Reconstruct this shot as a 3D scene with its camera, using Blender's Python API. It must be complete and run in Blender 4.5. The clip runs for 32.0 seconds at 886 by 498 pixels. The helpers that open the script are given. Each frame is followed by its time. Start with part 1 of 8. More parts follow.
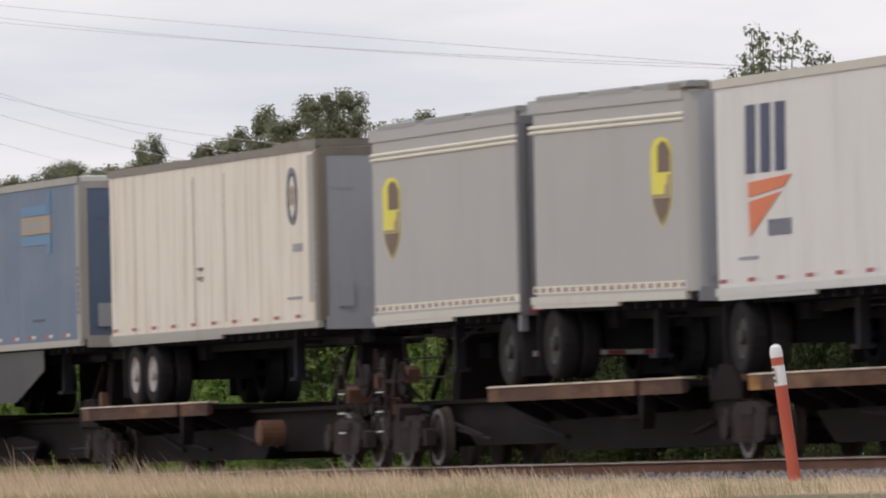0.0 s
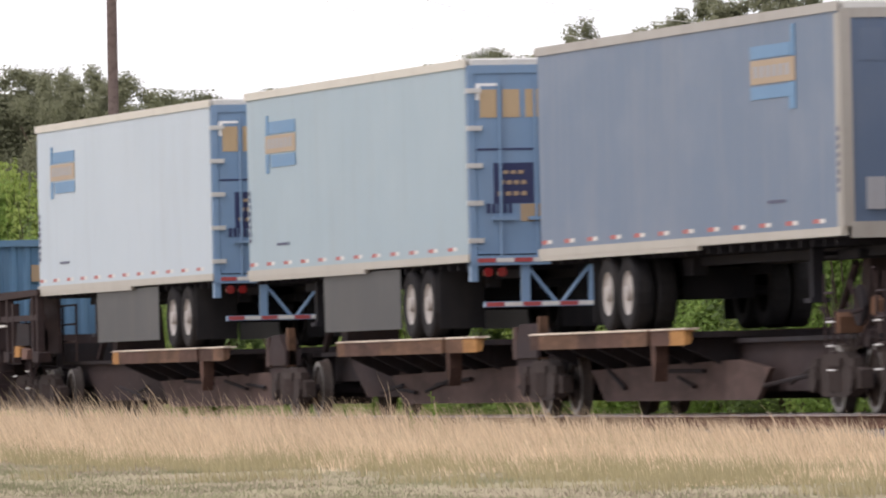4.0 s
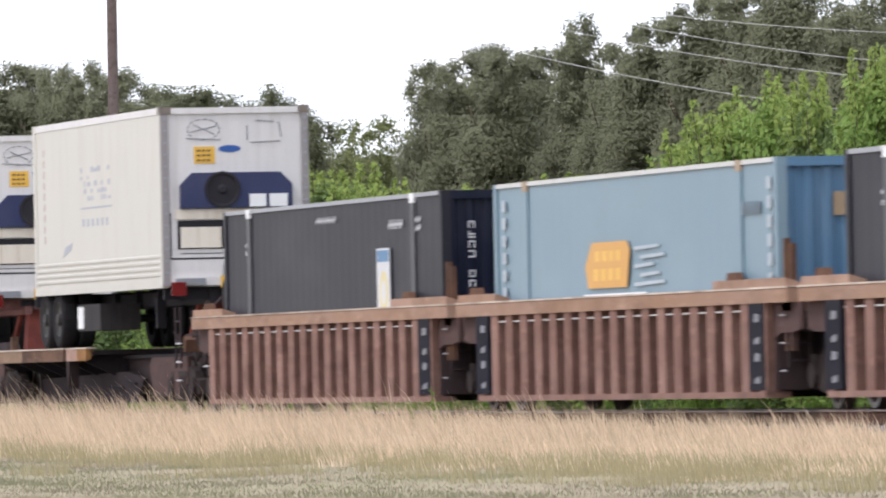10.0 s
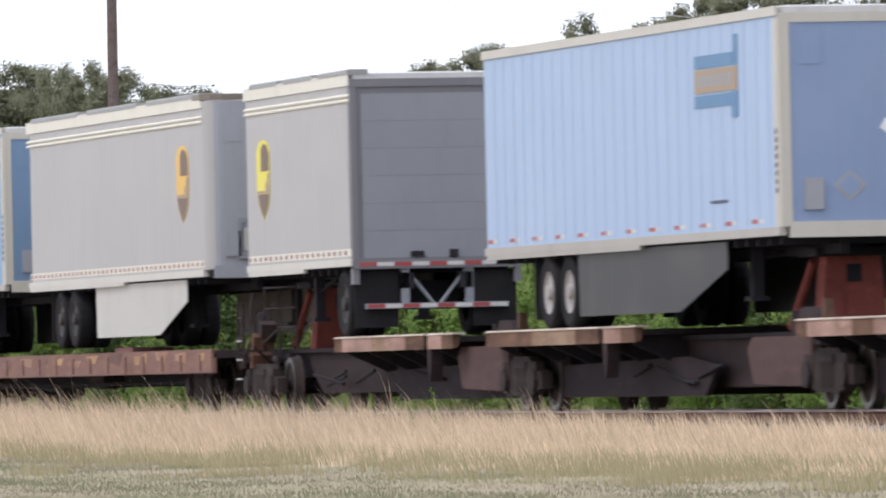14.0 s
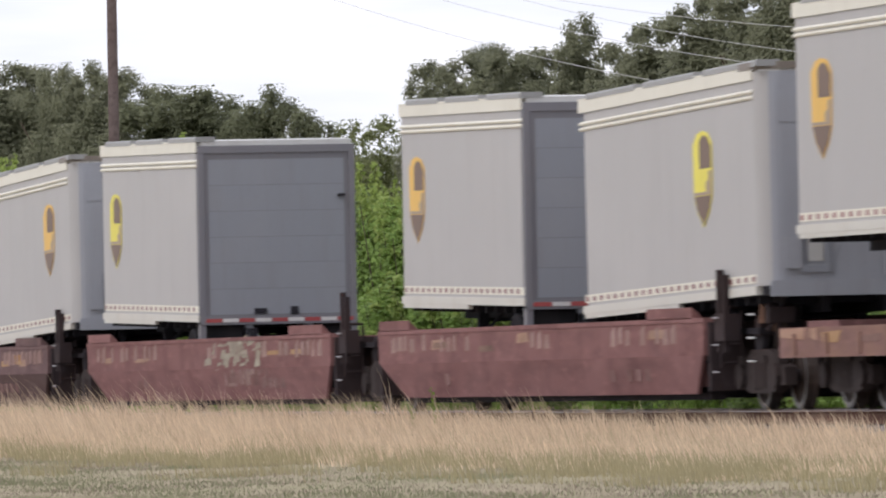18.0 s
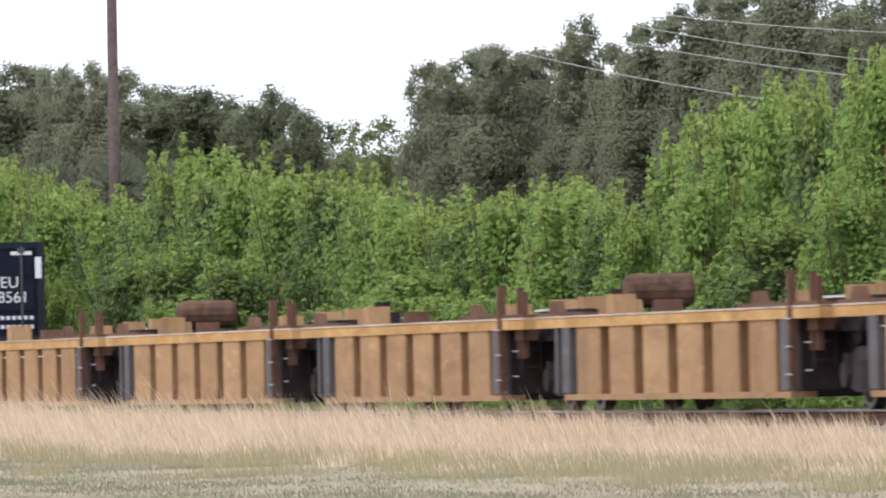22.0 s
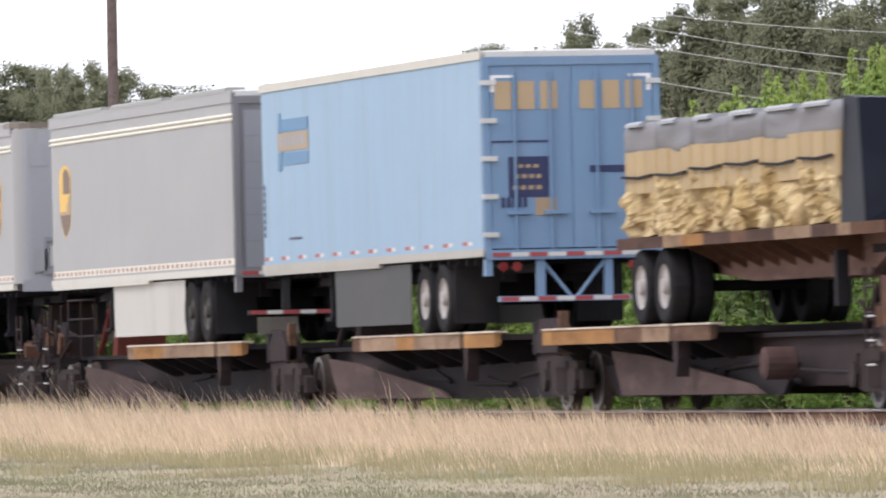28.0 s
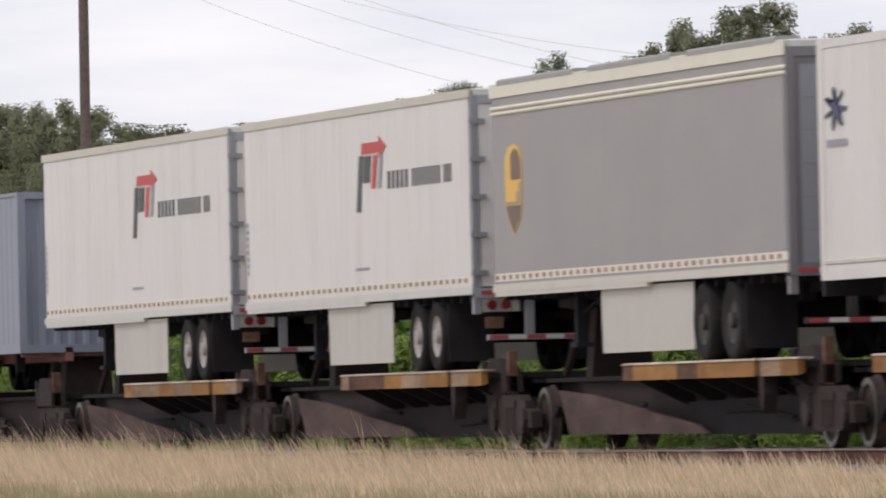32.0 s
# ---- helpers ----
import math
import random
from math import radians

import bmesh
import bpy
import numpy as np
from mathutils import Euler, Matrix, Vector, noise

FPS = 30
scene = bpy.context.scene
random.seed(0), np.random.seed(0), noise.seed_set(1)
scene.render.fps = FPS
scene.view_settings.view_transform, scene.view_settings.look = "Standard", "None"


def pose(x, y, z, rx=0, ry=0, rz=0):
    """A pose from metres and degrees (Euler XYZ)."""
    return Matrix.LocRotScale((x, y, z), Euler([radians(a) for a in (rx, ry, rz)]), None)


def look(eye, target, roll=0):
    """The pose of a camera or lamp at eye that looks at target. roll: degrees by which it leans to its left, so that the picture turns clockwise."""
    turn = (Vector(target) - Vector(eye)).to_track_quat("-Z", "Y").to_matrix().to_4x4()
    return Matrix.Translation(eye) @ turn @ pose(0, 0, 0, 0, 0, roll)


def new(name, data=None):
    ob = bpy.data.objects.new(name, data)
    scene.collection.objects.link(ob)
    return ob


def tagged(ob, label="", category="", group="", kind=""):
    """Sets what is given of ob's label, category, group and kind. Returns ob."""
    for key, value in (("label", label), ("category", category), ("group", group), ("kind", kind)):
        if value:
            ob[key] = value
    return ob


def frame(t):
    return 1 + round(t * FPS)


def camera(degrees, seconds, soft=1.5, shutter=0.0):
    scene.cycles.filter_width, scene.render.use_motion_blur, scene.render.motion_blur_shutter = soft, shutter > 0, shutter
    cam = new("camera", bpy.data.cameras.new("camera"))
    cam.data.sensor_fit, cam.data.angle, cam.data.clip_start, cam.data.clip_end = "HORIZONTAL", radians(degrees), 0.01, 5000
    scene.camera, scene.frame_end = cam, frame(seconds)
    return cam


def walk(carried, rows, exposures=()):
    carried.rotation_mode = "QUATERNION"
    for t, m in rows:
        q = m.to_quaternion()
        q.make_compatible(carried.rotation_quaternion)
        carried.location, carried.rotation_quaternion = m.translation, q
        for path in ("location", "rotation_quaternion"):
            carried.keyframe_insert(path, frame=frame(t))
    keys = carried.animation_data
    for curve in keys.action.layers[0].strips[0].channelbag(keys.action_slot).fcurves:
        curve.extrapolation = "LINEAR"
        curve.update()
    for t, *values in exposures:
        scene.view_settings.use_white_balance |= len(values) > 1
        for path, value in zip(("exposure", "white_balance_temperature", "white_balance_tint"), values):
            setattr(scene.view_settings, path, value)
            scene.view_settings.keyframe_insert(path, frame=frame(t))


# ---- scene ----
cam = camera(4.81, 32.0, soft=2.0, shutter=0.3)

# The rails run along X; z = 0 is the rail head. The near side of the train is the plane y = SIDE.
EYE = Vector((0, 0, 0.525))
YAW, PITCH, ROLL, FOCAL = radians(12.545), radians(0.691), -1.245, 18672.0
SIDE = 33.089
SPEED = 23.023


def aim(right, down, back=0.0):
    """The tripod's pose, swung from its rest by so many thousandths of FOCAL, and slid back along its view."""
    fw = Vector((-math.cos(YAW) * math.cos(PITCH), math.sin(YAW) * math.cos(PITCH), math.sin(PITCH)))
    rt = Vector((math.sin(YAW), math.cos(YAW), 0))
    up = rt.cross(fw)
    c, s = math.cos(radians(ROLL)), math.sin(radians(ROLL))
    x, y = right / FOCAL, -down / FOCAL
    way = (fw + rt * (c * x - s * y) + up * (s * x + c * y)).normalized()
    eye = EYE - way * back
    return look(eye, eye + way * 100, ROLL)


walk(cam, [
    (0.0, aim(824, -191, 30.0)), (0.5, aim(800, -197, 28.0)), (0.8, aim(757, -203, 21.0)), (1.0, aim(717, -204, 15.0)), (1.25, aim(668, -190, 7.0)),
    (1.5, aim(618, -176, 0.5)), (1.75, aim(462, -160)), (2.0, aim(301, -149)), (2.25, aim(150, -134)), (2.5, aim(28, -118)),
    (3.2, aim(-8, -62)), (4.0, aim(0, -8)), (4.5, aim(0, 0)), (10.0, aim(0, 0)), (20.0, aim(0, 0)), (28.0, aim(0, 0)), (28.5, aim(-2, 0)),
    (29.0, aim(30, -29)), (29.5, aim(101, -99)), (30.0, aim(94, -107)), (30.5, aim(54, -67)), (31.0, aim(48, -55)),
    (31.5, aim(17, -58)), (32.0, aim(49, -69))],
    exposures=[(0, -0.28, 6350, 14.5), (1, -0.12, 6450, 16), (2.5, -0.05, 6500, 17), (4.5, 0.42, 6450, 16.6), (6, 0.24, 6150, 15.4), (8, 0.5, 6000, 15), (10, 0.54, 6000, 15), (11, 0.4, 5950, 15), (12, 0.35, 5900, 15), (14.5, 0.36, 5950, 14.8), (17, 0.17, 6100, 15.8), (20, 0.04, 6100, 15.5), (21.5, 0.48, 5950, 14.5),
               (24, 0.68, 5850, 14), (25, 1.02, 5800, 14.5), (26, 0.8, 5850, 14.5), (28, 0.58, 6100, 15.5), (29.2, 0.18, 6300, 15.6), (30, -0.14, 6350, 15.2), (32, -0.1, 6350, 15.5)])

# ---- light: a bright overcast afternoon ----
world = bpy.data.worlds.new("overcast_sky")
scene.world = world
world.use_nodes = True
wn, wl = world.node_tree.nodes, world.node_tree.links
wn.clear()
w_out = wn.new("ShaderNodeOutputWorld")
w_bg = wn.new("ShaderNodeBackground")
w_sky = wn.new("ShaderNodeTexSky")
w_sky.sky_type, w_sky.sun_disc = "NISHITA", False
w_sky.sun_elevation, w_sky.sun_rotation = radians(48), radians(215)
w_tc = wn.new("ShaderNodeTexCoord")
w_map = wn.new("ShaderNodeMapping")
w_map.inputs["Scale"].default_value = (9, 9, 60)
w_noise = wn.new("ShaderNodeTexNoise")
w_noise.inputs["Scale"].default_value, w_noise.inputs["Detail"].default_value = 1.6, 5.0
w_ramp = wn.new("ShaderNodeValToRGB")
w_ramp.color_ramp.elements[0].position, w_ramp.color_ramp.elements[0].color = 0.36, (8.9, 9.2, 9.6, 1)
w_ramp.color_ramp.elements[1].position, w_ramp.color_ramp.elements[1].color = 0.62, (11.6, 11.4, 11.2, 1)
w_mix = wn.new("ShaderNodeMixRGB")
w_mix.inputs["Fac"].default_value = 0.9
w_bg.inputs["Strength"].default_value = 0.1
wl.new(w_tc.outputs["Generated"], w_map.inputs["Vector"])
wl.new(w_map.outputs["Vector"], w_noise.inputs["Vector"])
wl.new(w_noise.outputs["Fac"], w_ramp.inputs["Fac"])
wl.new(w_sky.outputs["Color"], w_mix.inputs["Color1"])
wl.new(w_ramp.outputs["Color"], w_mix.inputs["Color2"])
wl.new(w_mix.outputs["Color"], w_bg.inputs["Color"])
wl.new(w_bg.outputs["Background"], w_out.inputs["Surface"])

sun_data = bpy.data.lights.new("sun", "SUN")
sun_data.energy, sun_data.angle, sun_data.color = 1.1, radians(14), (1.0, 0.96, 0.9)
sun = new("sun", sun_data)
sun.matrix_world = look((0, 0, 60), (-14, 44, 0))


# ---- materials ----
def nodes_of(name):
    m = bpy.data.materials.new(name)
    m.use_nodes = True
    t = m.node_tree
    return m, t.nodes, t.links, t.nodes["Principled BSDF"]


def mapped(n, l, scale, coord="Object"):
    """Object coordinates, shifted for each object so that no two wear alike."""
    tc, mp, oi = n.new("ShaderNodeTexCoord"), n.new("ShaderNodeMapping"), n.new("ShaderNodeObjectInfo")
    sh, ad = n.new("ShaderNodeVectorMath"), n.new("ShaderNodeVectorMath")
    sh.operation, ad.operation = "SCALE", "ADD"
    sh.inputs[0].default_value = (41.0, 17.0, 9.0)
    l.new(oi.outputs["Random"], sh.inputs["Scale"])
    l.new(tc.outputs[coord], ad.inputs[0])
    l.new(sh.outputs[0], ad.inputs[1])
    mp.inputs["Scale"].default_value = scale
    l.new(ad.outputs[0], mp.inputs["Vector"])
    return mp.outputs["Vector"]


def noise_fac(n, l, vec, scale, lo, hi, detail=4.0):
    t, r = n.new("ShaderNodeTexNoise"), n.new("ShaderNodeMapRange")
    t.inputs["Scale"].default_value, t.inputs["Detail"].default_value = scale, detail
    r.inputs["From Min"].default_value, r.inputs["From Max"].default_value = lo, hi
    l.new(vec, t.inputs["Vector"])
    l.new(t.outputs["Fac"], r.inputs["Value"])
    return r.outputs["Result"]


def blend(n, l, fac, a, b, amount=1.0):
    m = n.new("ShaderNodeMixRGB")
    if amount < 1.0:
        k = n.new("ShaderNodeMath")
        k.operation = "MULTIPLY"
        k.inputs[1].default_value = amount
        l.new(fac, k.inputs[0])
        fac = k.outputs[0]
    l.new(fac, m.inputs["Fac"])
    for sock, c in ((m.inputs["Color1"], a), (m.inputs["Color2"], b)):
        if isinstance(c, tuple):
            sock.default_value = (*c, 1)
        else:
            l.new(c, sock)
    return m.outputs["Color"]


def bumped(n, l, p, vec, scale, strength, dist=0.01):
    t, b = n.new("ShaderNodeTexNoise"), n.new("ShaderNodeBump")
    t.inputs["Scale"].default_value, t.inputs["Detail"].default_value = scale, 5.0
    b.inputs["Strength"].default_value, b.inputs["Distance"].default_value = strength, dist
    l.new(vec, t.inputs["Vector"])
    l.new(t.outputs["Fac"], b.inputs["Height"])
    l.new(b.outputs["Normal"], p.inputs["Normal"])


def paint(name, rgb, grime=(0.16, 0.13, 0.1), dirt=0.35, rough=0.45, metal=0.0, dents=0.25, spec=0.3, runs=0.0):
    """Painted sheet metal: road film in blotches, rain streaks, slightly wavy skin."""
    m, n, l, p = nodes_of(name)
    vec = mapped(n, l, (1, 1, 1))
    streak = noise_fac(n, l, mapped(n, l, (0.9, 2.2, 0.25)), 1.3, 0.5, 0.78)
    blot = noise_fac(n, l, mapped(n, l, (0.45, 1.0, 1.0)), 0.8, 0.48, 0.8, 6.0)
    speck = noise_fac(n, l, vec, 14.0, 0.55, 0.8)
    lite = tuple(min(1, c * 1.1 + 0.012) for c in rgb)
    c = blend(n, l, blot, rgb, lite)
    c = blend(n, l, streak, c, grime, dirt * 0.42)
    run = noise_fac(n, l, mapped(n, l, (2.4, 7.0, 0.4)), 1.0, 0.56, 0.78, 7.0)
    c = blend(n, l, run, c, grime, dirt * 0.45)
    c = blend(n, l, blot, c, grime, dirt * 0.5)
    if runs:
        c = blend(n, l, noise_fac(n, l, mapped(n, l, (3.2, 4.0, 0.16)), 1.6, 0.52, 0.72, 5.0), c, grime, runs)
    c = blend(n, l, speck, c, grime, dirt * 0.25)
    l.new(c, p.inputs["Base Color"])
    p.inputs["Roughness"].default_value, p.inputs["Metallic"].default_value = rough, metal
    p.inputs["Specular IOR Level"].default_value = spec
    bumped(n, l, p, mapped(n, l, (0.45, 1.0, 0.6)), 1.5, dents * 0.5, 0.02)
    return m


def rusty(name, rgb, rust=(0.16, 0.07, 0.035), soot=(0.02, 0.017, 0.015), amount=0.6, rough=0.8, patch=1.1):
    """Worn steel of freight cars: paint, rust blooms, soot and chipped patches."""
    m, n, l, p = nodes_of(name)
    vec = mapped(n, l, (0.24, 1, 1))
    c = blend(n, l, noise_fac(n, l, vec, patch * 1.6, 0.4, 0.72, 8.0), rgb, rust, amount)
    c = blend(n, l, noise_fac(n, l, mapped(n, l, (0.3, 1.0, 1.4)), 2.4, 0.5, 0.78), c, soot, 0.35)
    c = blend(n, l, noise_fac(n, l, vec, 7.0, 0.56, 0.76, 6.0), c, tuple(min(1, k * 1.6) for k in rgb), 0.5)
    c = blend(n, l, noise_fac(n, l, mapped(n, l, (0.9, 2.6, 0.5)), 1.2, 0.5, 0.78, 6.0), c, tuple(k * 0.5 for k in rust), 0.45)
    c = blend(n, l, noise_fac(n, l, mapped(n, l, (0.7, 5.5, 2.0)), 1.3, 0.55, 0.76, 6.0), c, tuple(min(1, k * 1.3 + 0.01) for k in rgb), 0.5)
    oi = n.new("ShaderNodeObjectInfo")
    c = blend(n, l, oi.outputs["Random"], c, tuple(k * 0.6 for k in rust), 0.32)
    l.new(c, p.inputs["Base Color"])
    p.inputs["Roughness"].default_value = rough
    p.inputs["Specular IOR Level"].default_value = 0.08
    bumped(n, l, p, vec, 22.0, 0.3, 0.006)
    return m


def leafy(name, dark, light, rough=0.6, crown=0.0, upward=0.0):
    """Leaves and blades; crown or upward: how far their shading follows the whole crown or the sward."""
    m, n, l, p = nodes_of(name)
    g = n.new("ShaderNodeNewGeometry")
    oi = n.new("ShaderNodeObjectInfo")
    c = blend(n, l, g.outputs["Random Per Island"], dark, light)
    c2 = blend(n, l, noise_fac(n, l, mapped(n, l, (1, 1, 1)), 0.7, 0.4, 0.7), c, tuple(k * 0.75 for k in dark), 0.35)
    c3 = blend(n, l, oi.outputs["Random"], c2, light, 0.25)
    l.new(c3, p.inputs["Base Color"])
    p.inputs["Roughness"].default_value = rough
    p.inputs["Specular IOR Level"].default_value = 0.2 if crown else 0.0
    soft = None
    if crown:
        tc, sub, turn = n.new("ShaderNodeTexCoord"), n.new("ShaderNodeVectorMath"), n.new("ShaderNodeVectorTransform")
        sub.operation, sub.inputs[1].default_value = "SUBTRACT", (0.5, 0.5, 0.45)
        turn.vector_type, turn.convert_from, turn.convert_to = "NORMAL", "OBJECT", "WORLD"
        l.new(tc.outputs["Generated"], sub.inputs[0])
        l.new(sub.outputs[0], turn.inputs[0])
        soft = turn.outputs[0]
    if crown or upward:
        out_n, mul, add, unit = (n.new("ShaderNodeVectorMath") for k in range(4))
        out_n.operation, mul.operation, add.operation, unit.operation = "NORMALIZE", "SCALE", "ADD", "NORMALIZE"
        if soft:
            l.new(soft, out_n.inputs[0])
        else:
            out_n.inputs[0].default_value = (0.0, -0.3, 1.0)
        mul.inputs["Scale"].default_value = crown + upward
        l.new(out_n.outputs[0], mul.inputs[0])
        l.new(mul.outputs[0], add.inputs[0])
        l.new(g.outputs["Normal"], add.inputs[1])
        l.new(add.outputs[0], unit.inputs[0])
        l.new(unit.outputs[0], p.inputs["Normal"])
    tr, mx, out = n.new("ShaderNodeBsdfTranslucent"), n.new("ShaderNodeMixShader"), n["Material Output"]
    l.new(c3, tr.inputs["Color"])
    mx.inputs["Fac"].default_value = 0.52
    l.new(p.outputs["BSDF"], mx.inputs[1])
    l.new(tr.outputs["BSDF"], mx.inputs[2])
    l.new(mx.outputs["Shader"], out.inputs["Surface"])
    return m


def earthy(name, a, b, c, s1=0.35, s2=6.0, rough=0.95, relief=0.6):
    m, n, l, p = nodes_of(name)
    vec = mapped(n, l, (1, 1, 1))
    k = blend(n, l, noise_fac(n, l, vec, s1, 0.35, 0.7, 6.0), a, b)
    k = blend(n, l, noise_fac(n, l, vec, s2, 0.45, 0.75), k, c, 0.7)
    l.new(k, p.inputs["Base Color"])
    p.inputs["Roughness"].default_value, p.inputs["Specular IOR Level"].default_value = rough, 0.0
    bumped(n, l, p, vec, 12.0, relief, 0.03)
    return m


WHITE = paint("white_paint", (0.69, 0.67, 0.655), grime=(0.22, 0.17, 0.12), dirt=0.32, runs=0.1)
DIRTY_WHITE = paint("dirty_white_paint", (0.76, 0.7, 0.6), grime=(0.32, 0.22, 0.12), dirt=0.5, runs=0.42)
REEFER_WORN = paint("worn_reefer_paint", (0.53, 0.485, 0.46), grime=(0.24, 0.17, 0.13), dirt=0.5)
CREAM = paint("cream_paint", (0.57, 0.55, 0.49), grime=(0.3, 0.2, 0.12), dirt=0.3)
DOOR_WHITE = paint("cool_white_door", (0.5, 0.51, 0.53), dirt=0.2)
PALE_BLUE = paint("pale_blue_paint", (0.36, 0.47, 0.64), dirt=0.22)
MID_BLUE = paint("mid_blue_paint", (0.19, 0.33, 0.5), dirt=0.2)
SKY_BLUE = paint("sky_blue_paint", (0.255, 0.385, 0.515), grime=(0.2, 0.22, 0.24), dirt=0.3, runs=0.22)
STEEL_BLUE = paint("steel_blue_paint", (0.098, 0.148, 0.228), grime=(0.19, 0.21, 0.25), dirt=0.75, runs=0.3)
DOOR_BLUE = paint("door_blue_paint", (0.17, 0.27, 0.41), dirt=0.3)
BOX_BLUE = paint("teal_blue_paint", (0.19, 0.28, 0.335), dirt=0.25)
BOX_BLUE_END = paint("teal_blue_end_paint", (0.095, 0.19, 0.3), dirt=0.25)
GREY_SKIN = paint("grey_trailer_skin", (0.41, 0.395, 0.38), dirt=0.18)
GREY_DIM = paint("dim_grey_trailer_skin", (0.3, 0.29, 0.285), dirt=0.18)
GREY_SOFT = paint("soft_grey_trailer_skin", (0.335, 0.331, 0.331), dirt=0.18)
MILK_BLUE = paint("milky_blue_paint", (0.42, 0.49, 0.55), dirt=0.2)
SEA_BLUE = paint("grey_blue_paint", (0.28, 0.37, 0.425), dirt=0.2)
# PALE_BLUE darkened: the nose's shade is put into its colour
SHADED_NOSE_BLUE = paint("shaded_nose_blue", (0.24, 0.31, 0.46), dirt=0.2)
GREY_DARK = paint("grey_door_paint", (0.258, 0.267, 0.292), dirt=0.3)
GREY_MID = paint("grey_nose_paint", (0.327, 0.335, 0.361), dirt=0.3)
CHARCOAL = paint("charcoal_container_paint", (0.0235, 0.0238, 0.031), dirt=0.15, rough=0.5, spec=0.12)
CHAR_LITE = paint("charcoal_post_paint", (0.085, 0.085, 0.09), dirt=0.2, spec=0.12)
NAVY = paint("navy_container_paint", (0.011, 0.0135, 0.028), grime=(0.05, 0.05, 0.05), dirt=0.15, rough=0.4, spec=0.12)
RED_BOX = paint("red_container_paint", (0.45, 0.026, 0.028), dirt=0.2, rough=0.6, spec=0.12)
RED_END = paint("dark_red_container_paint", (0.36, 0.02, 0.03), dirt=0.25)
SLATE_BOX = paint("slate_blue_container_paint", (0.225, 0.255, 0.32), dirt=0.3)
ALU = paint("aluminium", (0.602, 0.593, 0.568), dirt=0.3, rough=0.4, metal=0.35)
RAIL_BEIGE = paint("beige_bottom_rail", (0.4, 0.375, 0.33), dirt=0.35)
CAP = paint("yellowed_top_rail", (0.55, 0.52, 0.45), dirt=0.3)
CAP_DULL = paint("dull_top_rail", (0.36, 0.34, 0.31), grime=(0.12, 0.09, 0.07), dirt=0.5)
SOOTY = paint("sooty_rail", (0.2, 0.17, 0.14), grime=(0.04, 0.03, 0.03), dirt=0.6)
SKIRT_GREY = paint("grey_skirt", (0.045, 0.046, 0.049), dirt=0.25, spec=0.12)
SKIRT_WHITE = paint("white_skirt", (0.51, 0.49, 0.445), grime=(0.2, 0.17, 0.14), dirt=0.5)
BLACK = paint("black_steel", (0.027, 0.026, 0.031), grime=(0.05, 0.041, 0.04), dirt=0.4, rough=0.7, spec=0.06)
RUBBER = paint("rubber", (0.024, 0.023, 0.025), grime=(0.07, 0.06, 0.05), dirt=0.4, rough=0.85, spec=0.06)
RIM = paint("white_rim", (0.38, 0.35, 0.33), grime=(0.1, 0.08, 0.06), dirt=0.6)
RIM_DULL = paint("dull_rim", (0.05, 0.048, 0.046), dirt=0.4, spec=0.06)
CAR_BROWN = rusty("car_brown", (0.25, 0.155, 0.13), rust=(0.13, 0.075, 0.06), amount=0.5)
CAR_TAN = rusty("car_tan", (0.32, 0.195, 0.155), rust=(0.17, 0.085, 0.065), amount=0.55)
WELL_TAN = rusty("well_tan", (0.45, 0.29, 0.21), rust=(0.3, 0.15, 0.09), amount=0.6)
PATCH_GOLD = rusty("patch_gold", (0.46, 0.3, 0.17), rust=(0.38, 0.2, 0.09), amount=0.4)
PATCH_DARK = rusty("patch_dark", (0.33, 0.215, 0.165), rust=(0.1, 0.06, 0.05), amount=0.4)
TAPE_RED = paint("tape_red", (0.36, 0.07, 0.07), dirt=0.3)
TAPE_PALE = paint("tape_pale", (0.6, 0.58, 0.56), dirt=0.3)
TAPE_DULL = paint("tape_dull", (0.23, 0.1, 0.1), dirt=0.3)
TAPE_BROWN = paint("tape_brown", (0.3, 0.12, 0.11), dirt=0.3)
CREAM_RAIL = paint("cream_top_rail", (0.72, 0.69, 0.58), grime=(0.34, 0.3, 0.22), dirt=0.3)
ROOF_STRIP = paint("grey_roof_strip", (0.3, 0.3, 0.29), dirt=0.3)
CAR_RED = rusty("car_red_brown", (0.275, 0.145, 0.135), rust=(0.18, 0.08, 0.072), amount=0.5)
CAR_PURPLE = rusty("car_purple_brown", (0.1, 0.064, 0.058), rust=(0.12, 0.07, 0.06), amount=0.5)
FLAT_SIDE = rusty("flat_car_side", (0.235, 0.135, 0.12), rust=(0.34, 0.205, 0.13), amount=0.5, patch=2.6)
SPINE_PLATE = rusty("spine_side_plate", (0.042, 0.032, 0.034), rust=(0.034, 0.024, 0.024), amount=0.6)
WEB_BROWN = rusty("web_brown", (0.125, 0.085, 0.075), rust=(0.06, 0.042, 0.04), amount=0.6)
WELL_PURPLE = rusty("well_purple", (0.21, 0.135, 0.13), rust=(0.13, 0.08, 0.075), amount=0.6)
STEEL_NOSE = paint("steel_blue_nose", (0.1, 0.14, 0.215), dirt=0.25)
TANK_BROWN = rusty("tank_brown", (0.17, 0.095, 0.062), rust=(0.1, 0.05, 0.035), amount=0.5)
CAR_YELLOW = rusty("car_yellow", (0.44, 0.272, 0.138), rust=(0.34, 0.19, 0.1), amount=0.4)
NAVY_PANEL = rusty("navy_end_panel", (0.013, 0.014, 0.024), rust=(0.06, 0.05, 0.05), amount=0.3)
CHORD_YELLOW = rusty("chord_yellow", (0.56, 0.36, 0.155), rust=(0.46, 0.2, 0.05), amount=0.7, patch=1.6)
CHORD_TAN = rusty("chord_tan", (0.41, 0.275, 0.21), rust=(0.34, 0.19, 0.1), amount=0.45)
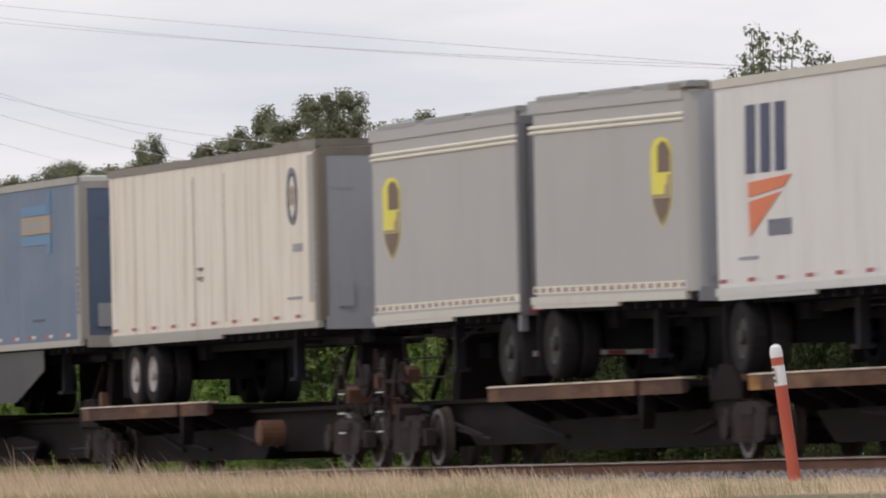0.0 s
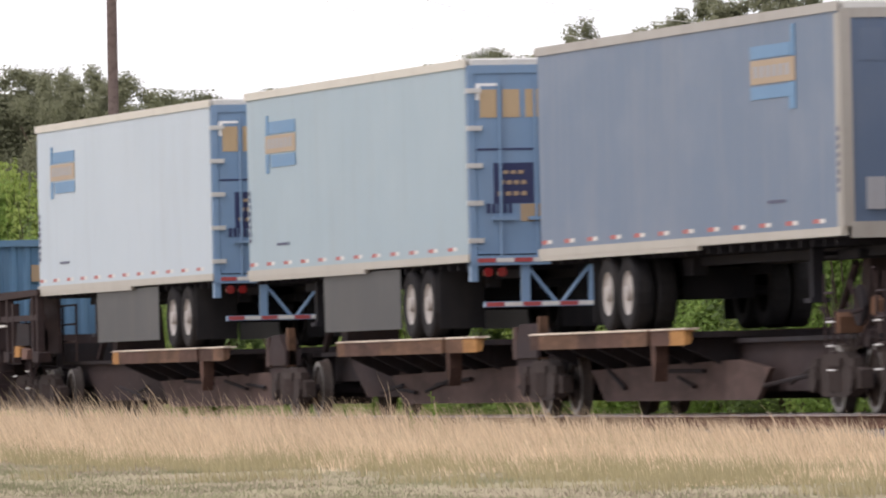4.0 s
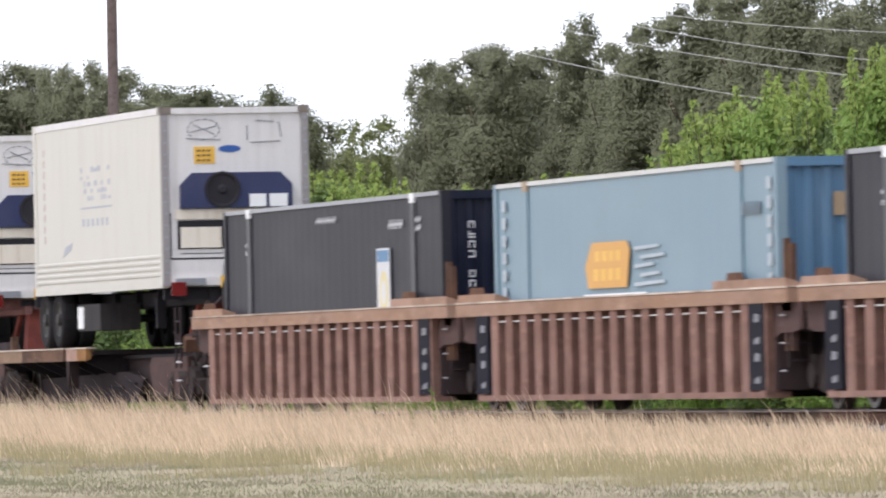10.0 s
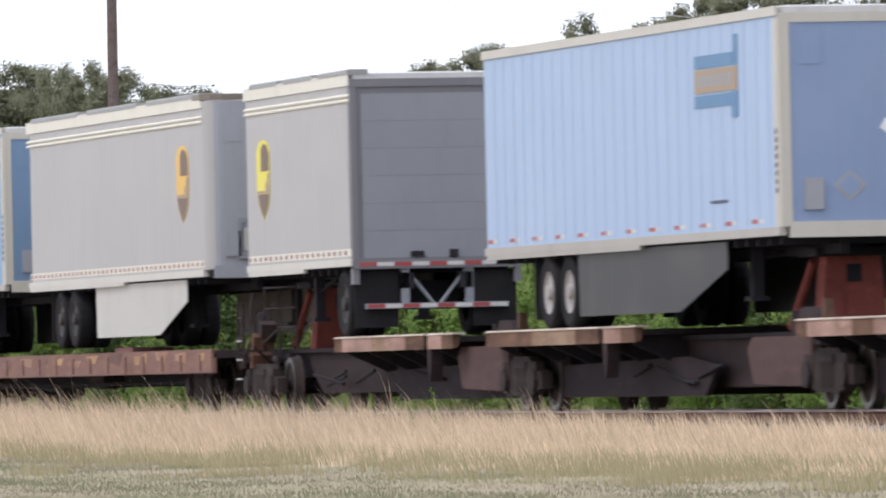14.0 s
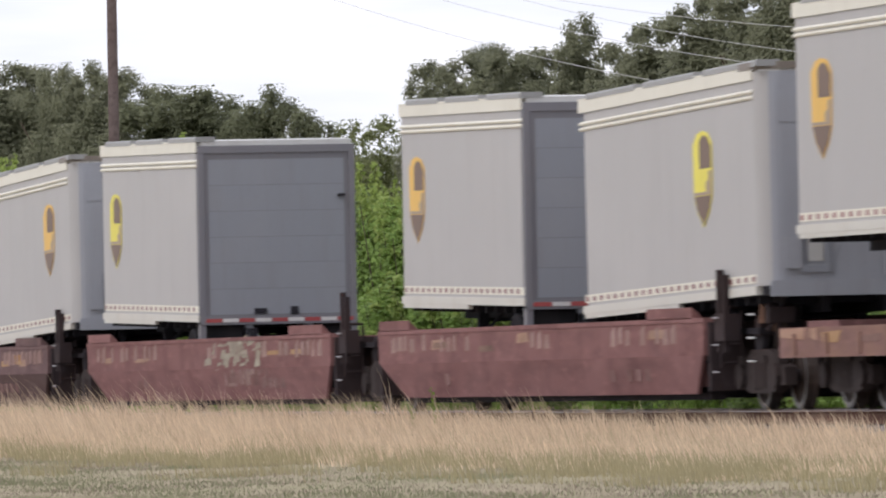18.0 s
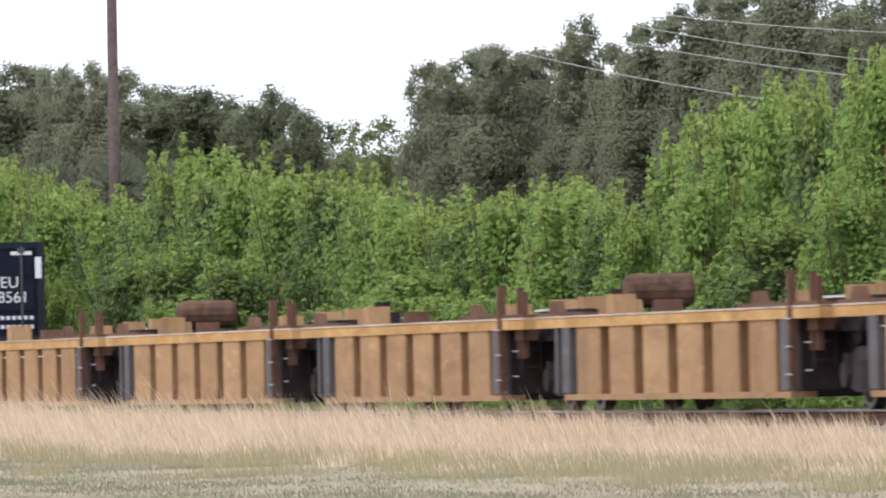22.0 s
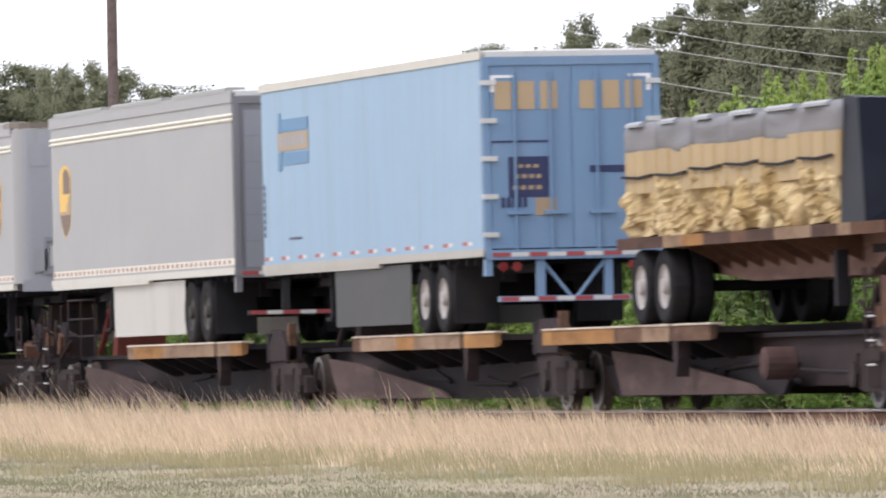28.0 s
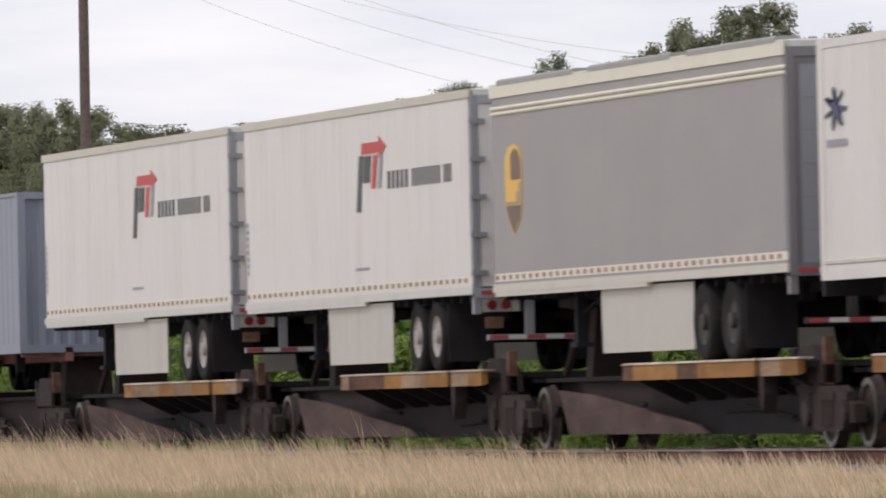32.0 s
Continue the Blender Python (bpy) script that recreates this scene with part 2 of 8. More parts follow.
PANEL_GREY = rusty("panel_grey", (0.13, 0.125, 0.13), rust=(0.16, 0.11, 0.08), amount=0.3)
SILL = rusty("sill_brown", (0.046, 0.036, 0.038), rust=(0.07, 0.044, 0.038), amount=0.6)
PAD_EDGE = rusty("pad_edge", (0.2, 0.115, 0.075), rust=(0.06, 0.038, 0.03), amount=0.85, patch=2.2)
PAD_YELLOW = rusty("pad_yellow", (0.4, 0.21, 0.078), rust=(0.2, 0.1, 0.05), amount=0.6, patch=2.2)
PAD_TAN = rusty("pad_tan", (0.36, 0.25, 0.17), rust=(0.14, 0.075, 0.045), amount=0.6, patch=2.2)
PAD_PINK = rusty("pad_pink", (0.46, 0.31, 0.25), rust=(0.24, 0.12, 0.085), amount=0.6, patch=2.2)
PAD_DARK = rusty("pad_dark", (0.12, 0.07, 0.055), rust=(0.04, 0.026, 0.022), amount=0.6, patch=2.2)
SPRAY_PALE = rusty("sprayed_pale", (0.38, 0.35, 0.27), rust=(0.26, 0.17, 0.14), amount=0.6, patch=3.0)
FADED_PAINT = rusty("faded_lettering", (0.34, 0.235, 0.205), rust=(0.3, 0.17, 0.14), amount=0.5, patch=2.5)
FAINT_PAINT = rusty("faint_lettering", (0.27, 0.165, 0.15), rust=(0.2, 0.1, 0.085), amount=0.6, patch=2.5)
RUST_BLOOM = rusty("rust_bloom", (0.085, 0.053, 0.045), rust=(0.25, 0.13, 0.07), amount=0.7, patch=2.4)
# worn steel paled: the sky's glint on top edges put into colour
EDGE_GLINT = rusty("worn_edge_glint", (0.66, 0.56, 0.46), rust=(0.2, 0.13, 0.1), amount=0.5, patch=2.0)
# near-black: shade under the trailers put into the steel's colour
SHADED_STEEL = rusty("shaded_steel", (0.015, 0.012, 0.013), rust=(0.02, 0.013, 0.012), amount=0.6)
DARK_STEEL = rusty("dark_running_gear", (0.029, 0.027, 0.031), rust=(0.044, 0.03, 0.027), amount=0.6)
WHEEL_STEEL = rusty("wheel_steel", (0.06, 0.054, 0.052), rust=(0.1, 0.055, 0.035), amount=0.5, rough=0.6)
TRUCK_STEEL = rusty("truck_side_frame", (0.058, 0.047, 0.044), rust=(0.045, 0.03, 0.027), amount=0.6)
WHEEL_RIM = paint("worn_wheel_rim", (0.2, 0.19, 0.18), grime=(0.1, 0.07, 0.06), dirt=0.5, metal=0.6)
HITCH_RED = rusty("hitch_red", (0.25, 0.075, 0.06), rust=(0.2, 0.06, 0.05), amount=0.5)
RAIL_STEEL = rusty("rail_steel", (0.16, 0.09, 0.065), rust=(0.12, 0.06, 0.04), amount=0.6)
RAIL_TOP = paint("polished_rail_head", (0.75, 0.75, 0.75), dirt=0.05, rough=0.3, metal=0.9)
D_WHITE = paint("decal_white", (0.8, 0.8, 0.8), dirt=0.15)
D_RED = paint("decal_red", (0.5, 0.03, 0.03), dirt=0.15)
LAMP_RED = paint("lamp_red", (0.16, 0.012, 0.012), dirt=0.3, rough=0.25)
D_ORANGE = paint("decal_orange", (0.62, 0.32, 0.06), dirt=0.15)
D_TAN = paint("decal_tan", (0.34, 0.25, 0.16), dirt=0.15)
D_GOLD = paint("decal_gold", (0.75, 0.45, 0.07), dirt=0.15)
D_LEMON = paint("decal_lemon", (0.75, 0.66, 0.06), dirt=0.15)
D_BROWN = paint("decal_brown", (0.14, 0.08, 0.05), dirt=0.15)
D_BLUE = paint("decal_blue", (0.035, 0.1, 0.33), dirt=0.15)
D_CYAN = paint("decal_cyan", (0.085, 0.21, 0.37), dirt=0.15)
D_SKY = paint("decal_sky_blue", (0.2, 0.4, 0.68), dirt=0.15)
D_NAVY = paint("decal_navy", (0.03, 0.038, 0.1), dirt=0.15)
D_BLACK = paint("decal_black", (0.03, 0.03, 0.035), dirt=0.1)
D_GREY = paint("decal_grey", (0.27, 0.28, 0.31), dirt=0.15)
D_FAINT = paint("decal_faint_grey", (0.36, 0.37, 0.42), dirt=0.2)
D_BLUSH = paint("decal_blush", (0.42, 0.33, 0.3), dirt=0.2)
D_STRAW = paint("decal_straw", (0.66, 0.58, 0.3), dirt=0.15)
D_VERMILION = paint("decal_vermilion", (0.66, 0.17, 0.06), dirt=0.15)
D_PRINT = paint("decal_print", (0.62, 0.62, 0.63), dirt=0.2)
D_OCHRE = paint("decal_ochre", (0.45, 0.33, 0.2), dirt=0.2)
D_PEEL = paint("peeling_white", (0.6, 0.45, 0.41), dirt=0.3)
PANEL_CHALK = paint("chalk_mark", (0.2, 0.2, 0.22), dirt=0.6)
D_PALE_BLUE = paint("decal_pale_blue", (0.4, 0.46, 0.5), dirt=0.2)
D_DIM_BLUE = paint("decal_dim_blue", (0.12, 0.17, 0.21), dirt=0.2)
GEN_GREY = paint("generator_grey", (0.04, 0.038, 0.04), dirt=0.3, rough=0.7, spec=0.06)
FRAME_GREY = paint("door_frame_grey", (0.19, 0.185, 0.2), dirt=0.3)
POST_GREY = paint("weathered_post", (0.3, 0.28, 0.28), grime=(0.12, 0.1, 0.09), dirt=0.6)
D_GREEN = paint("decal_green", (0.05, 0.35, 0.12), dirt=0.1)
TARP = paint("grey_tarp", (0.19, 0.185, 0.195), dirt=0.2, rough=0.6, dents=0.9)
TARP_BLACK = paint("black_tarp", (0.012, 0.014, 0.022), grime=(0.03, 0.03, 0.04), dirt=0.2, rough=0.45, dents=0.9, spec=0.06)
WRAP_PLAIN = paint("plain_tan_wrap", (0.42, 0.3, 0.15), grime=(0.2, 0.13, 0.08), dirt=0.6, rough=0.55)
# light and shade of the folds put into its pale and dark tones
WRAP = earthy("tan_wrap", (0.42, 0.3, 0.14), (0.66, 0.53, 0.32), (0.17, 0.1, 0.05), 1.3, 4.0, 0.5)
LEAF_BRIGHT = leafy("bright_shrub_leaf", (0.18, 0.275, 0.066), (0.34, 0.48, 0.125), crown=0.9)
LEAF_MID = leafy("mid_shrub_leaf", (0.12, 0.17, 0.065), (0.22, 0.3, 0.108), crown=0.7)
LEAF_DARK = leafy("oak_leaf", (0.25, 0.26, 0.16), (0.295, 0.303, 0.192), crown=2.0)
LEAF_OLIVE = leafy("olive_leaf", (0.2, 0.215, 0.125), (0.25, 0.265, 0.155), crown=2.2)
LEAF_SHADE = leafy("shaded_shrub_leaf", (0.055, 0.07, 0.03), (0.11, 0.13, 0.06))
LEAF_LIGHT = leafy("pale_olive_leaf", (0.16, 0.18, 0.08), (0.3, 0.33, 0.14), crown=1.2)
LEAF_TIP = leafy("young_shrub_leaf", (0.24, 0.33, 0.075), (0.42, 0.51, 0.15), crown=1.0)
LEAF_GREY = leafy("grey_palm_leaf", (0.16, 0.175, 0.12), (0.28, 0.29, 0.21))
BARK = earthy("bark", (0.1, 0.075, 0.055), (0.16, 0.13, 0.1), (0.05, 0.04, 0.03), 2.0, 15.0)
WEED = leafy("trackside_weed", (0.1, 0.18, 0.03), (0.24, 0.36, 0.07))
GRASS_DRY = leafy("dry_grass", (0.46, 0.345, 0.225), (1.0, 0.815, 0.595), upward=0.3)
GRASS_STALK = leafy("dry_seed_stalk", (0.5, 0.375, 0.26), (0.93, 0.76, 0.55))
GRASS_STEM = leafy("brown_green_stem", (0.13, 0.115, 0.07), (0.26, 0.23, 0.13))
GRASS_MOWN = leafy("mown_grass", (0.35, 0.29, 0.225), (0.4, 0.33, 0.255), upward=3.5)
GRASS_GREEN = leafy("green_grass", (0.315, 0.325, 0.19), (0.355, 0.36, 0.215), upward=3.5)
GRASS_OLIVE = leafy("olive_grass", (0.33, 0.29, 0.16), (0.5, 0.43, 0.26), upward=0.8)
SOIL = earthy("grassy_soil", (0.37, 0.315, 0.225), (0.345, 0.315, 0.205), (0.385, 0.325, 0.235), 0.3, 5.0, relief=0.1)
GRAVEL = earthy("ballast_stone", (0.2, 0.18, 0.18), (0.29, 0.265, 0.265), (0.1, 0.085, 0.082), 1.0, 14.0)
TIE_WOOD = earthy("creosoted_tie", (0.07, 0.055, 0.045), (0.11, 0.09, 0.075), (0.04, 0.03, 0.025), 1.0, 10.0)
POLE_WOOD = earthy("pole_wood", (0.15, 0.11, 0.1), (0.2, 0.16, 0.15), (0.09, 0.07, 0.06), 0.8, 8.0)
WIRE = paint("wire", (0.55, 0.54, 0.53), dirt=0.1, rough=0.5)


# ---- building blocks ----
class Geo:
    """A mesh in the making: corners, faces and the material slot of each face."""

    def __init__(self):
        self.v, self.f, self.m = [], [], []
        self.cut, self.hold = [], False

    def mark(self):
        """A new separate piece starts here."""
        if not self.hold:
            self.cut.append((len(self.v), len(self.f)))

    def pieces(self):
        for i, (v0, f0) in enumerate(self.cut):
            v1, f1 = self.cut[i + 1] if i + 1 < len(self.cut) else (len(self.v), len(self.f))
            g = Geo()
            g.v, g.m = self.v[v0:v1], self.m[f0:f1]
            g.f = [tuple(k - v0 for k in f) for f in self.f[f0:f1]]
            yield g

    def add(self, verts, faces, slot=0):
        self.mark()
        k = len(self.v)
        self.v += [tuple(p) for p in verts]
        self.f += [tuple(i + k for i in f) for f in faces]
        self.m += [slot] * len(faces)
        return self

    def box(self, x0, x1, y0, y1, z0, z1, slot=0):
        return self.add([(x0, y0, z0), (x1, y0, z0), (x1, y1, z0), (x0, y1, z0), (x0, y0, z1), (x1, y0, z1), (x1, y1, z1), (x0, y1, z1)],
                        [(0, 3, 2, 1), (4, 5, 6, 7), (0, 1, 5, 4), (1, 2, 6, 5), (2, 3, 7, 6), (3, 0, 4, 7)], slot)

    def loft(self, rings, slot=0, closed=True, caps=True):
        self.mark()
        n, k = len(rings[0]), len(self.v)
        self.v += [tuple(p) for r in rings for p in r]
        for a in range(len(rings) - 1):
            for i in range(n if closed else n - 1):
                j = (i + 1) % n
                self.f.append((k + a * n + i, k + a * n + j, k + (a + 1) * n + j, k + (a + 1) * n + i))
                self.m.append(slot)
        if caps:
            self.f += [tuple(k + i for i in reversed(range(n))), tuple(k + (len(rings) - 1) * n + i for i in range(n))]
            self.m += [slot, slot]
        return self

    def prism_y(self, poly, y0, y1, slot=0):
        """poly: (x, z) counted so that the face at y0 looks out."""
        return self.loft([[(x, y0, z) for x, z in poly], [(x, y1, z) for x, z in poly]], slot)

    def prism_x(self, poly, x0, x1, slot=0):
        return self.loft([[(x0, y, z) for y, z in poly], [(x1, y, z) for y, z in poly]], slot)

    def prism_z(self, poly, z0, z1, slot=0):
        return self.loft([[(x, y, z0) for x, y in poly], [(x, y, z1) for x, y in poly]], slot)

    def disc_y(self, x, y0, y1, z, r, n=18, slot=0, r1=None):
        r1 = r if r1 is None else r1
        ring = [(math.cos(2 * math.pi * i / n), math.sin(2 * math.pi * i / n)) for i in range(n)]
        return self.loft([[(x + r * a, y0, z + r * b) for a, b in ring], [(x + r1 * a, y1, z + r1 * b) for a, b in ring]], slot)

    def rod(self, a, b, r, n=6, slot=0, r1=None):
        a, b = Vector(a), Vector(b)
        d = (b - a).normalized()
        s = d.orthogonal().normalized()
        t = d.cross(s)
        r1 = r if r1 is None else r1
        ring = [(math.cos(2 * math.pi * i / n), math.sin(2 * math.pi * i / n)) for i in range(n)]
        return self.loft([[a + (s * p + t * q) * r for p, q in ring], [b + (s * p + t * q) * r1 for p, q in ring]], slot)

    def mesh(self, name, mats):
        me = bpy.data.meshes.new(name)
        me.from_pydata(self.v, [], self.f)
        for m in mats if isinstance(mats, (list, tuple)) else [mats]:
            me.materials.append(m)
        me.polygons.foreach_set("material_index", self.m)
        bm = bmesh.new()
        bm.from_mesh(me)
        bmesh.ops.recalc_face_normals(bm, faces=bm.faces)
        bm.to_mesh(me)
        bm.free()
        me.update()
        return me


def part(name, geo, mats, parent=None, label="", at=None):
    """Links a Geo, or a mesh that is already made, as one object."""
    me = geo.mesh(name, mats) if isinstance(geo, Geo) else geo
    ob = new(name, me)
    ob.parent = parent
    if at:
        ob.location = at
    if label:
        ob["label"] = label
    return ob


def parts(name, geo, mats, parent=None, label=""):
    """Every separate piece of a Geo as a part of its own."""
    return [part(name, g, mats, parent, label) for g in geo.pieces()]


def thing(name, label, category, group="", kind=""):
    return tagged(new(name), label, category, group, kind)


TRAIN = []  # (object, place along the train, pitch, height)


def aboard(ob, q, pitch=0.0, lift=0.0):
    TRAIN.append((ob, q, pitch, lift))
    return ob


def rounded(x0, x1, y0, y1, r, k=4):
    """A rectangle in plan with round corners."""
    out = []
    for cx, cy, a0 in ((x1 - r, y1 - r, 0), (x0 + r, y1 - r, 90), (x0 + r, y0 + r, 180), (x1 - r, y0 + r, 270)):
        for i in range(k):
            a = radians(a0 + 90 * i / (k - 1))
            out.append((cx + r * math.cos(a), cy + r * math.sin(a)))
    return out


def shield(x, z, w, h):
    return [(x - w / 2, z + 0.1 * h), (x - w / 2 * 0.96, z - 0.18 * h), (x - w * 0.32, z - 0.34 * h), (x, z - h / 2), (x + w * 0.32, z - 0.34 * h), (x + w / 2 * 0.96, z - 0.18 * h),
            (x + w / 2, z + 0.1 * h), (x + w / 2, z + 0.36 * h), (x + w * 0.3, z + 0.47 * h), (x, z + h / 2), (x - w * 0.3, z + 0.47 * h), (x - w / 2, z + 0.36 * h)]


def bars(g, x, z, w, h, n, y=-0.008, gap=0.35, slot=0):
    """A line of unreadable writing as n short bars."""
    s = w / n
    for i in range(n):
        g.box(x + i * s, x + (i + 1 - gap) * s, y, y + 0.006, z, z + h, slot)
    return g


def bars_down(g, x, z, w, h, n, slot=0, y=-0.008):
    s = h / n
    for i in range(n):
        g.box(x, x + w, y, y + 0.006, z - (i + 1) * s, z - (i + 0.35) * s, slot)
    return g


def end_bars(g, y, z, w, h, n, x=0.004, slot=0, gap=0.35):
    s = w / n
    for i in range(n):
        g.box(x, x + 0.006, y + i * s, y + (i + 1 - gap) * s, z, z + h, slot)
    return g


WIDE = 2.59


# ---- wheels ----
def tyre_mesh():
    g = Geo()
    n, prof = 22, ((0.0, 0.30), (-0.02, 0.45), (0.0, 0.495), (0.05, 0.51), (0.2, 0.51), (0.25, 0.495), (0.27, 0.45), (0.25, 0.3))
    g.loft([[(r * math.cos(2 * math.pi * i / n), y, r * math.sin(2 * math.pi * i / n)) for i in range(n)] for y, r in prof], 0, caps=False)
    return g.mesh("tyre", RUBBER)


def rim_mesh(mat):
    g = Geo()
    n, prof = 18, ((0.04, 0.3), (0.0, 0.31), (0.03, 0.26), (0.09, 0.2), (0.08, 0.12), (-0.02, 0.1), (-0.03, 0.06))
    g.loft([[(r * math.cos(2 * math.pi * i / n), y, r * math.sin(2 * math.pi * i / n)) for i in range(n)] for y, r in prof], 0)
    return g.mesh("rim", mat)


TYRE, RIM_W, RIM_D = tyre_mesh(), rim_mesh(RIM), rim_mesh(RIM_DULL)


def road_wheels(parent, xs, z, rim):
    """Dual wheels on each side of each axle."""
    for x in xs:
        ax = Geo()
        ax.rod((x, 0.5, z), (x, WIDE - 0.5, z), 0.07, 8)
        part("axle", ax, BLACK, parent)
        for y, show in ((0.06, True), (0.37, False), (WIDE - 0.66, False), (WIDE - 0.34, False)):
            t = part("tyre", TYRE, None, parent, at=(x, y, z))
            if show:
                part("rim", rim, None, t)


# ---- railway trucks ----
def side_frame_mesh():
    g = Geo()
    g.prism_y([(-1.25, 0.32), (-1.05, 0.32), (-0.55, 0.22), (0.55, 0.22), (1.05, 0.32), (1.25, 0.32), (1.25, 0.55), (0.95, 0.6), (0.45, 0.78), (-0.45, 0.78), (-0.95, 0.6), (-1.25, 0.55)], 0, 0.16)
    for x in (-0.9, 0.9):
        g.disc_y(x, -0.07, 0, 0.44, 0.17, 10)
        g.box(x - 0.13, x + 0.13, -0.03, 0.1, 0.56, 0.7)
    for x in (-0.2, 0, 0.2):
        g.rod((x, 0.03, 0.28), (x, 0.03, 0.62), 0.075, 8)
    g.box(-0.36, 0.36, -0.03, 0.19, 0.6, 0.7)
    return g.mesh("side_frame", TRUCK_STEEL)


def rail_wheel_mesh():
    g = Geo()
    n, prof = 24, ((0.0, 0.12), (0.02, 0.3), (-0.02, 0.36), (-0.02, 0.43), (0.09, 0.44), (0.1, 0.47), (0.13, 0.47), (0.13, 0.3), (0.1, 0.12))
    g.loft([[(r * math.cos(2 * math.pi * i / n), y, r * math.sin(2 * math.pi * i / n)) for i in range(n)] for y, r in prof], 0)
    g.m[2 * n:3 * n] = [1] * n
    return g.mesh("rail_wheel", [WHEEL_STEEL, WHEEL_RIM])


SIDE_FRAME, RAIL_WHEEL = side_frame_mesh(), rail_wheel_mesh()


def truck(parent, x):
    g = Geo()
    g.box(x - 0.22, x + 0.22, 0.25, WIDE - 0.25, 0.42, 0.75)
    g.disc_y(x, 1.1, 1.5, 0.72, 0.2, 12)
    for s in (-0.9, 0.9):
        g.rod((x + s, 0.45, 0.44), (x + s, WIDE - 0.45, 0.44), 0.08, 8)
        g.box(x + s * 0.62 - 0.06, x + s * 0.62 + 0.06, 0.4, WIDE - 0.4, 0.3, 0.46)
    t = part("truck", g, DARK_STEEL, parent)
    part("side_frame", SIDE_FRAME, None, t, at=(x, 0.24, 0))
    part("side_frame", SIDE_FRAME, None, t, at=(x, WIDE - 0.4, 0))
    for s in (-0.9, 0.9):
        part("wheel", RAIL_WHEEL, None, t, at=(x + s, 0.53, 0.44))
        w = part("wheel", RAIL_WHEEL, None, t, at=(x + s, WIDE - 0.53, 0.44))
        w.rotation_euler = (0, 0, math.pi)
    return t


def coupler(parent, x, d):
    g = Geo()
    g.box(min(x, x + d * 0.9), max(x, x + d * 0.9), 1.18, 1.42, 0.68, 0.92)
    g.box(x + d * 0.8 - 0.16, x + d * 0.8 + 0.16, 1.05, 1.5, 0.62, 0.98)
    g.rod((x + d * 0.2, 0.35, 0.95), (x + d * 0.35, 1.2, 0.8), 0.025)
    g.rod((x + d * 0.1, 1.7, 0.7), (x + d * 0.9, 1.62, 0.35), 0.035)
    part("coupler", g, DARK_STEEL, parent)


def handrails(parent, x, z0, z1, mat=None, y=0.05):
    """A grab-iron ladder on a car's corner."""
    g = Geo()
    for dx in (0, 0.42):
        g.rod((x + dx, y, z0), (x + dx, y, z1), 0.022, 6)
    k = int((z1 - z0) / 0.32)
    for i in range(k):
        z = z0 + 0.12 + i * 0.32
        g.rod((x, y, z), (x + 0.42, y, z), 0.018, 5)
    part("ladder", g, mat or ALU, parent)


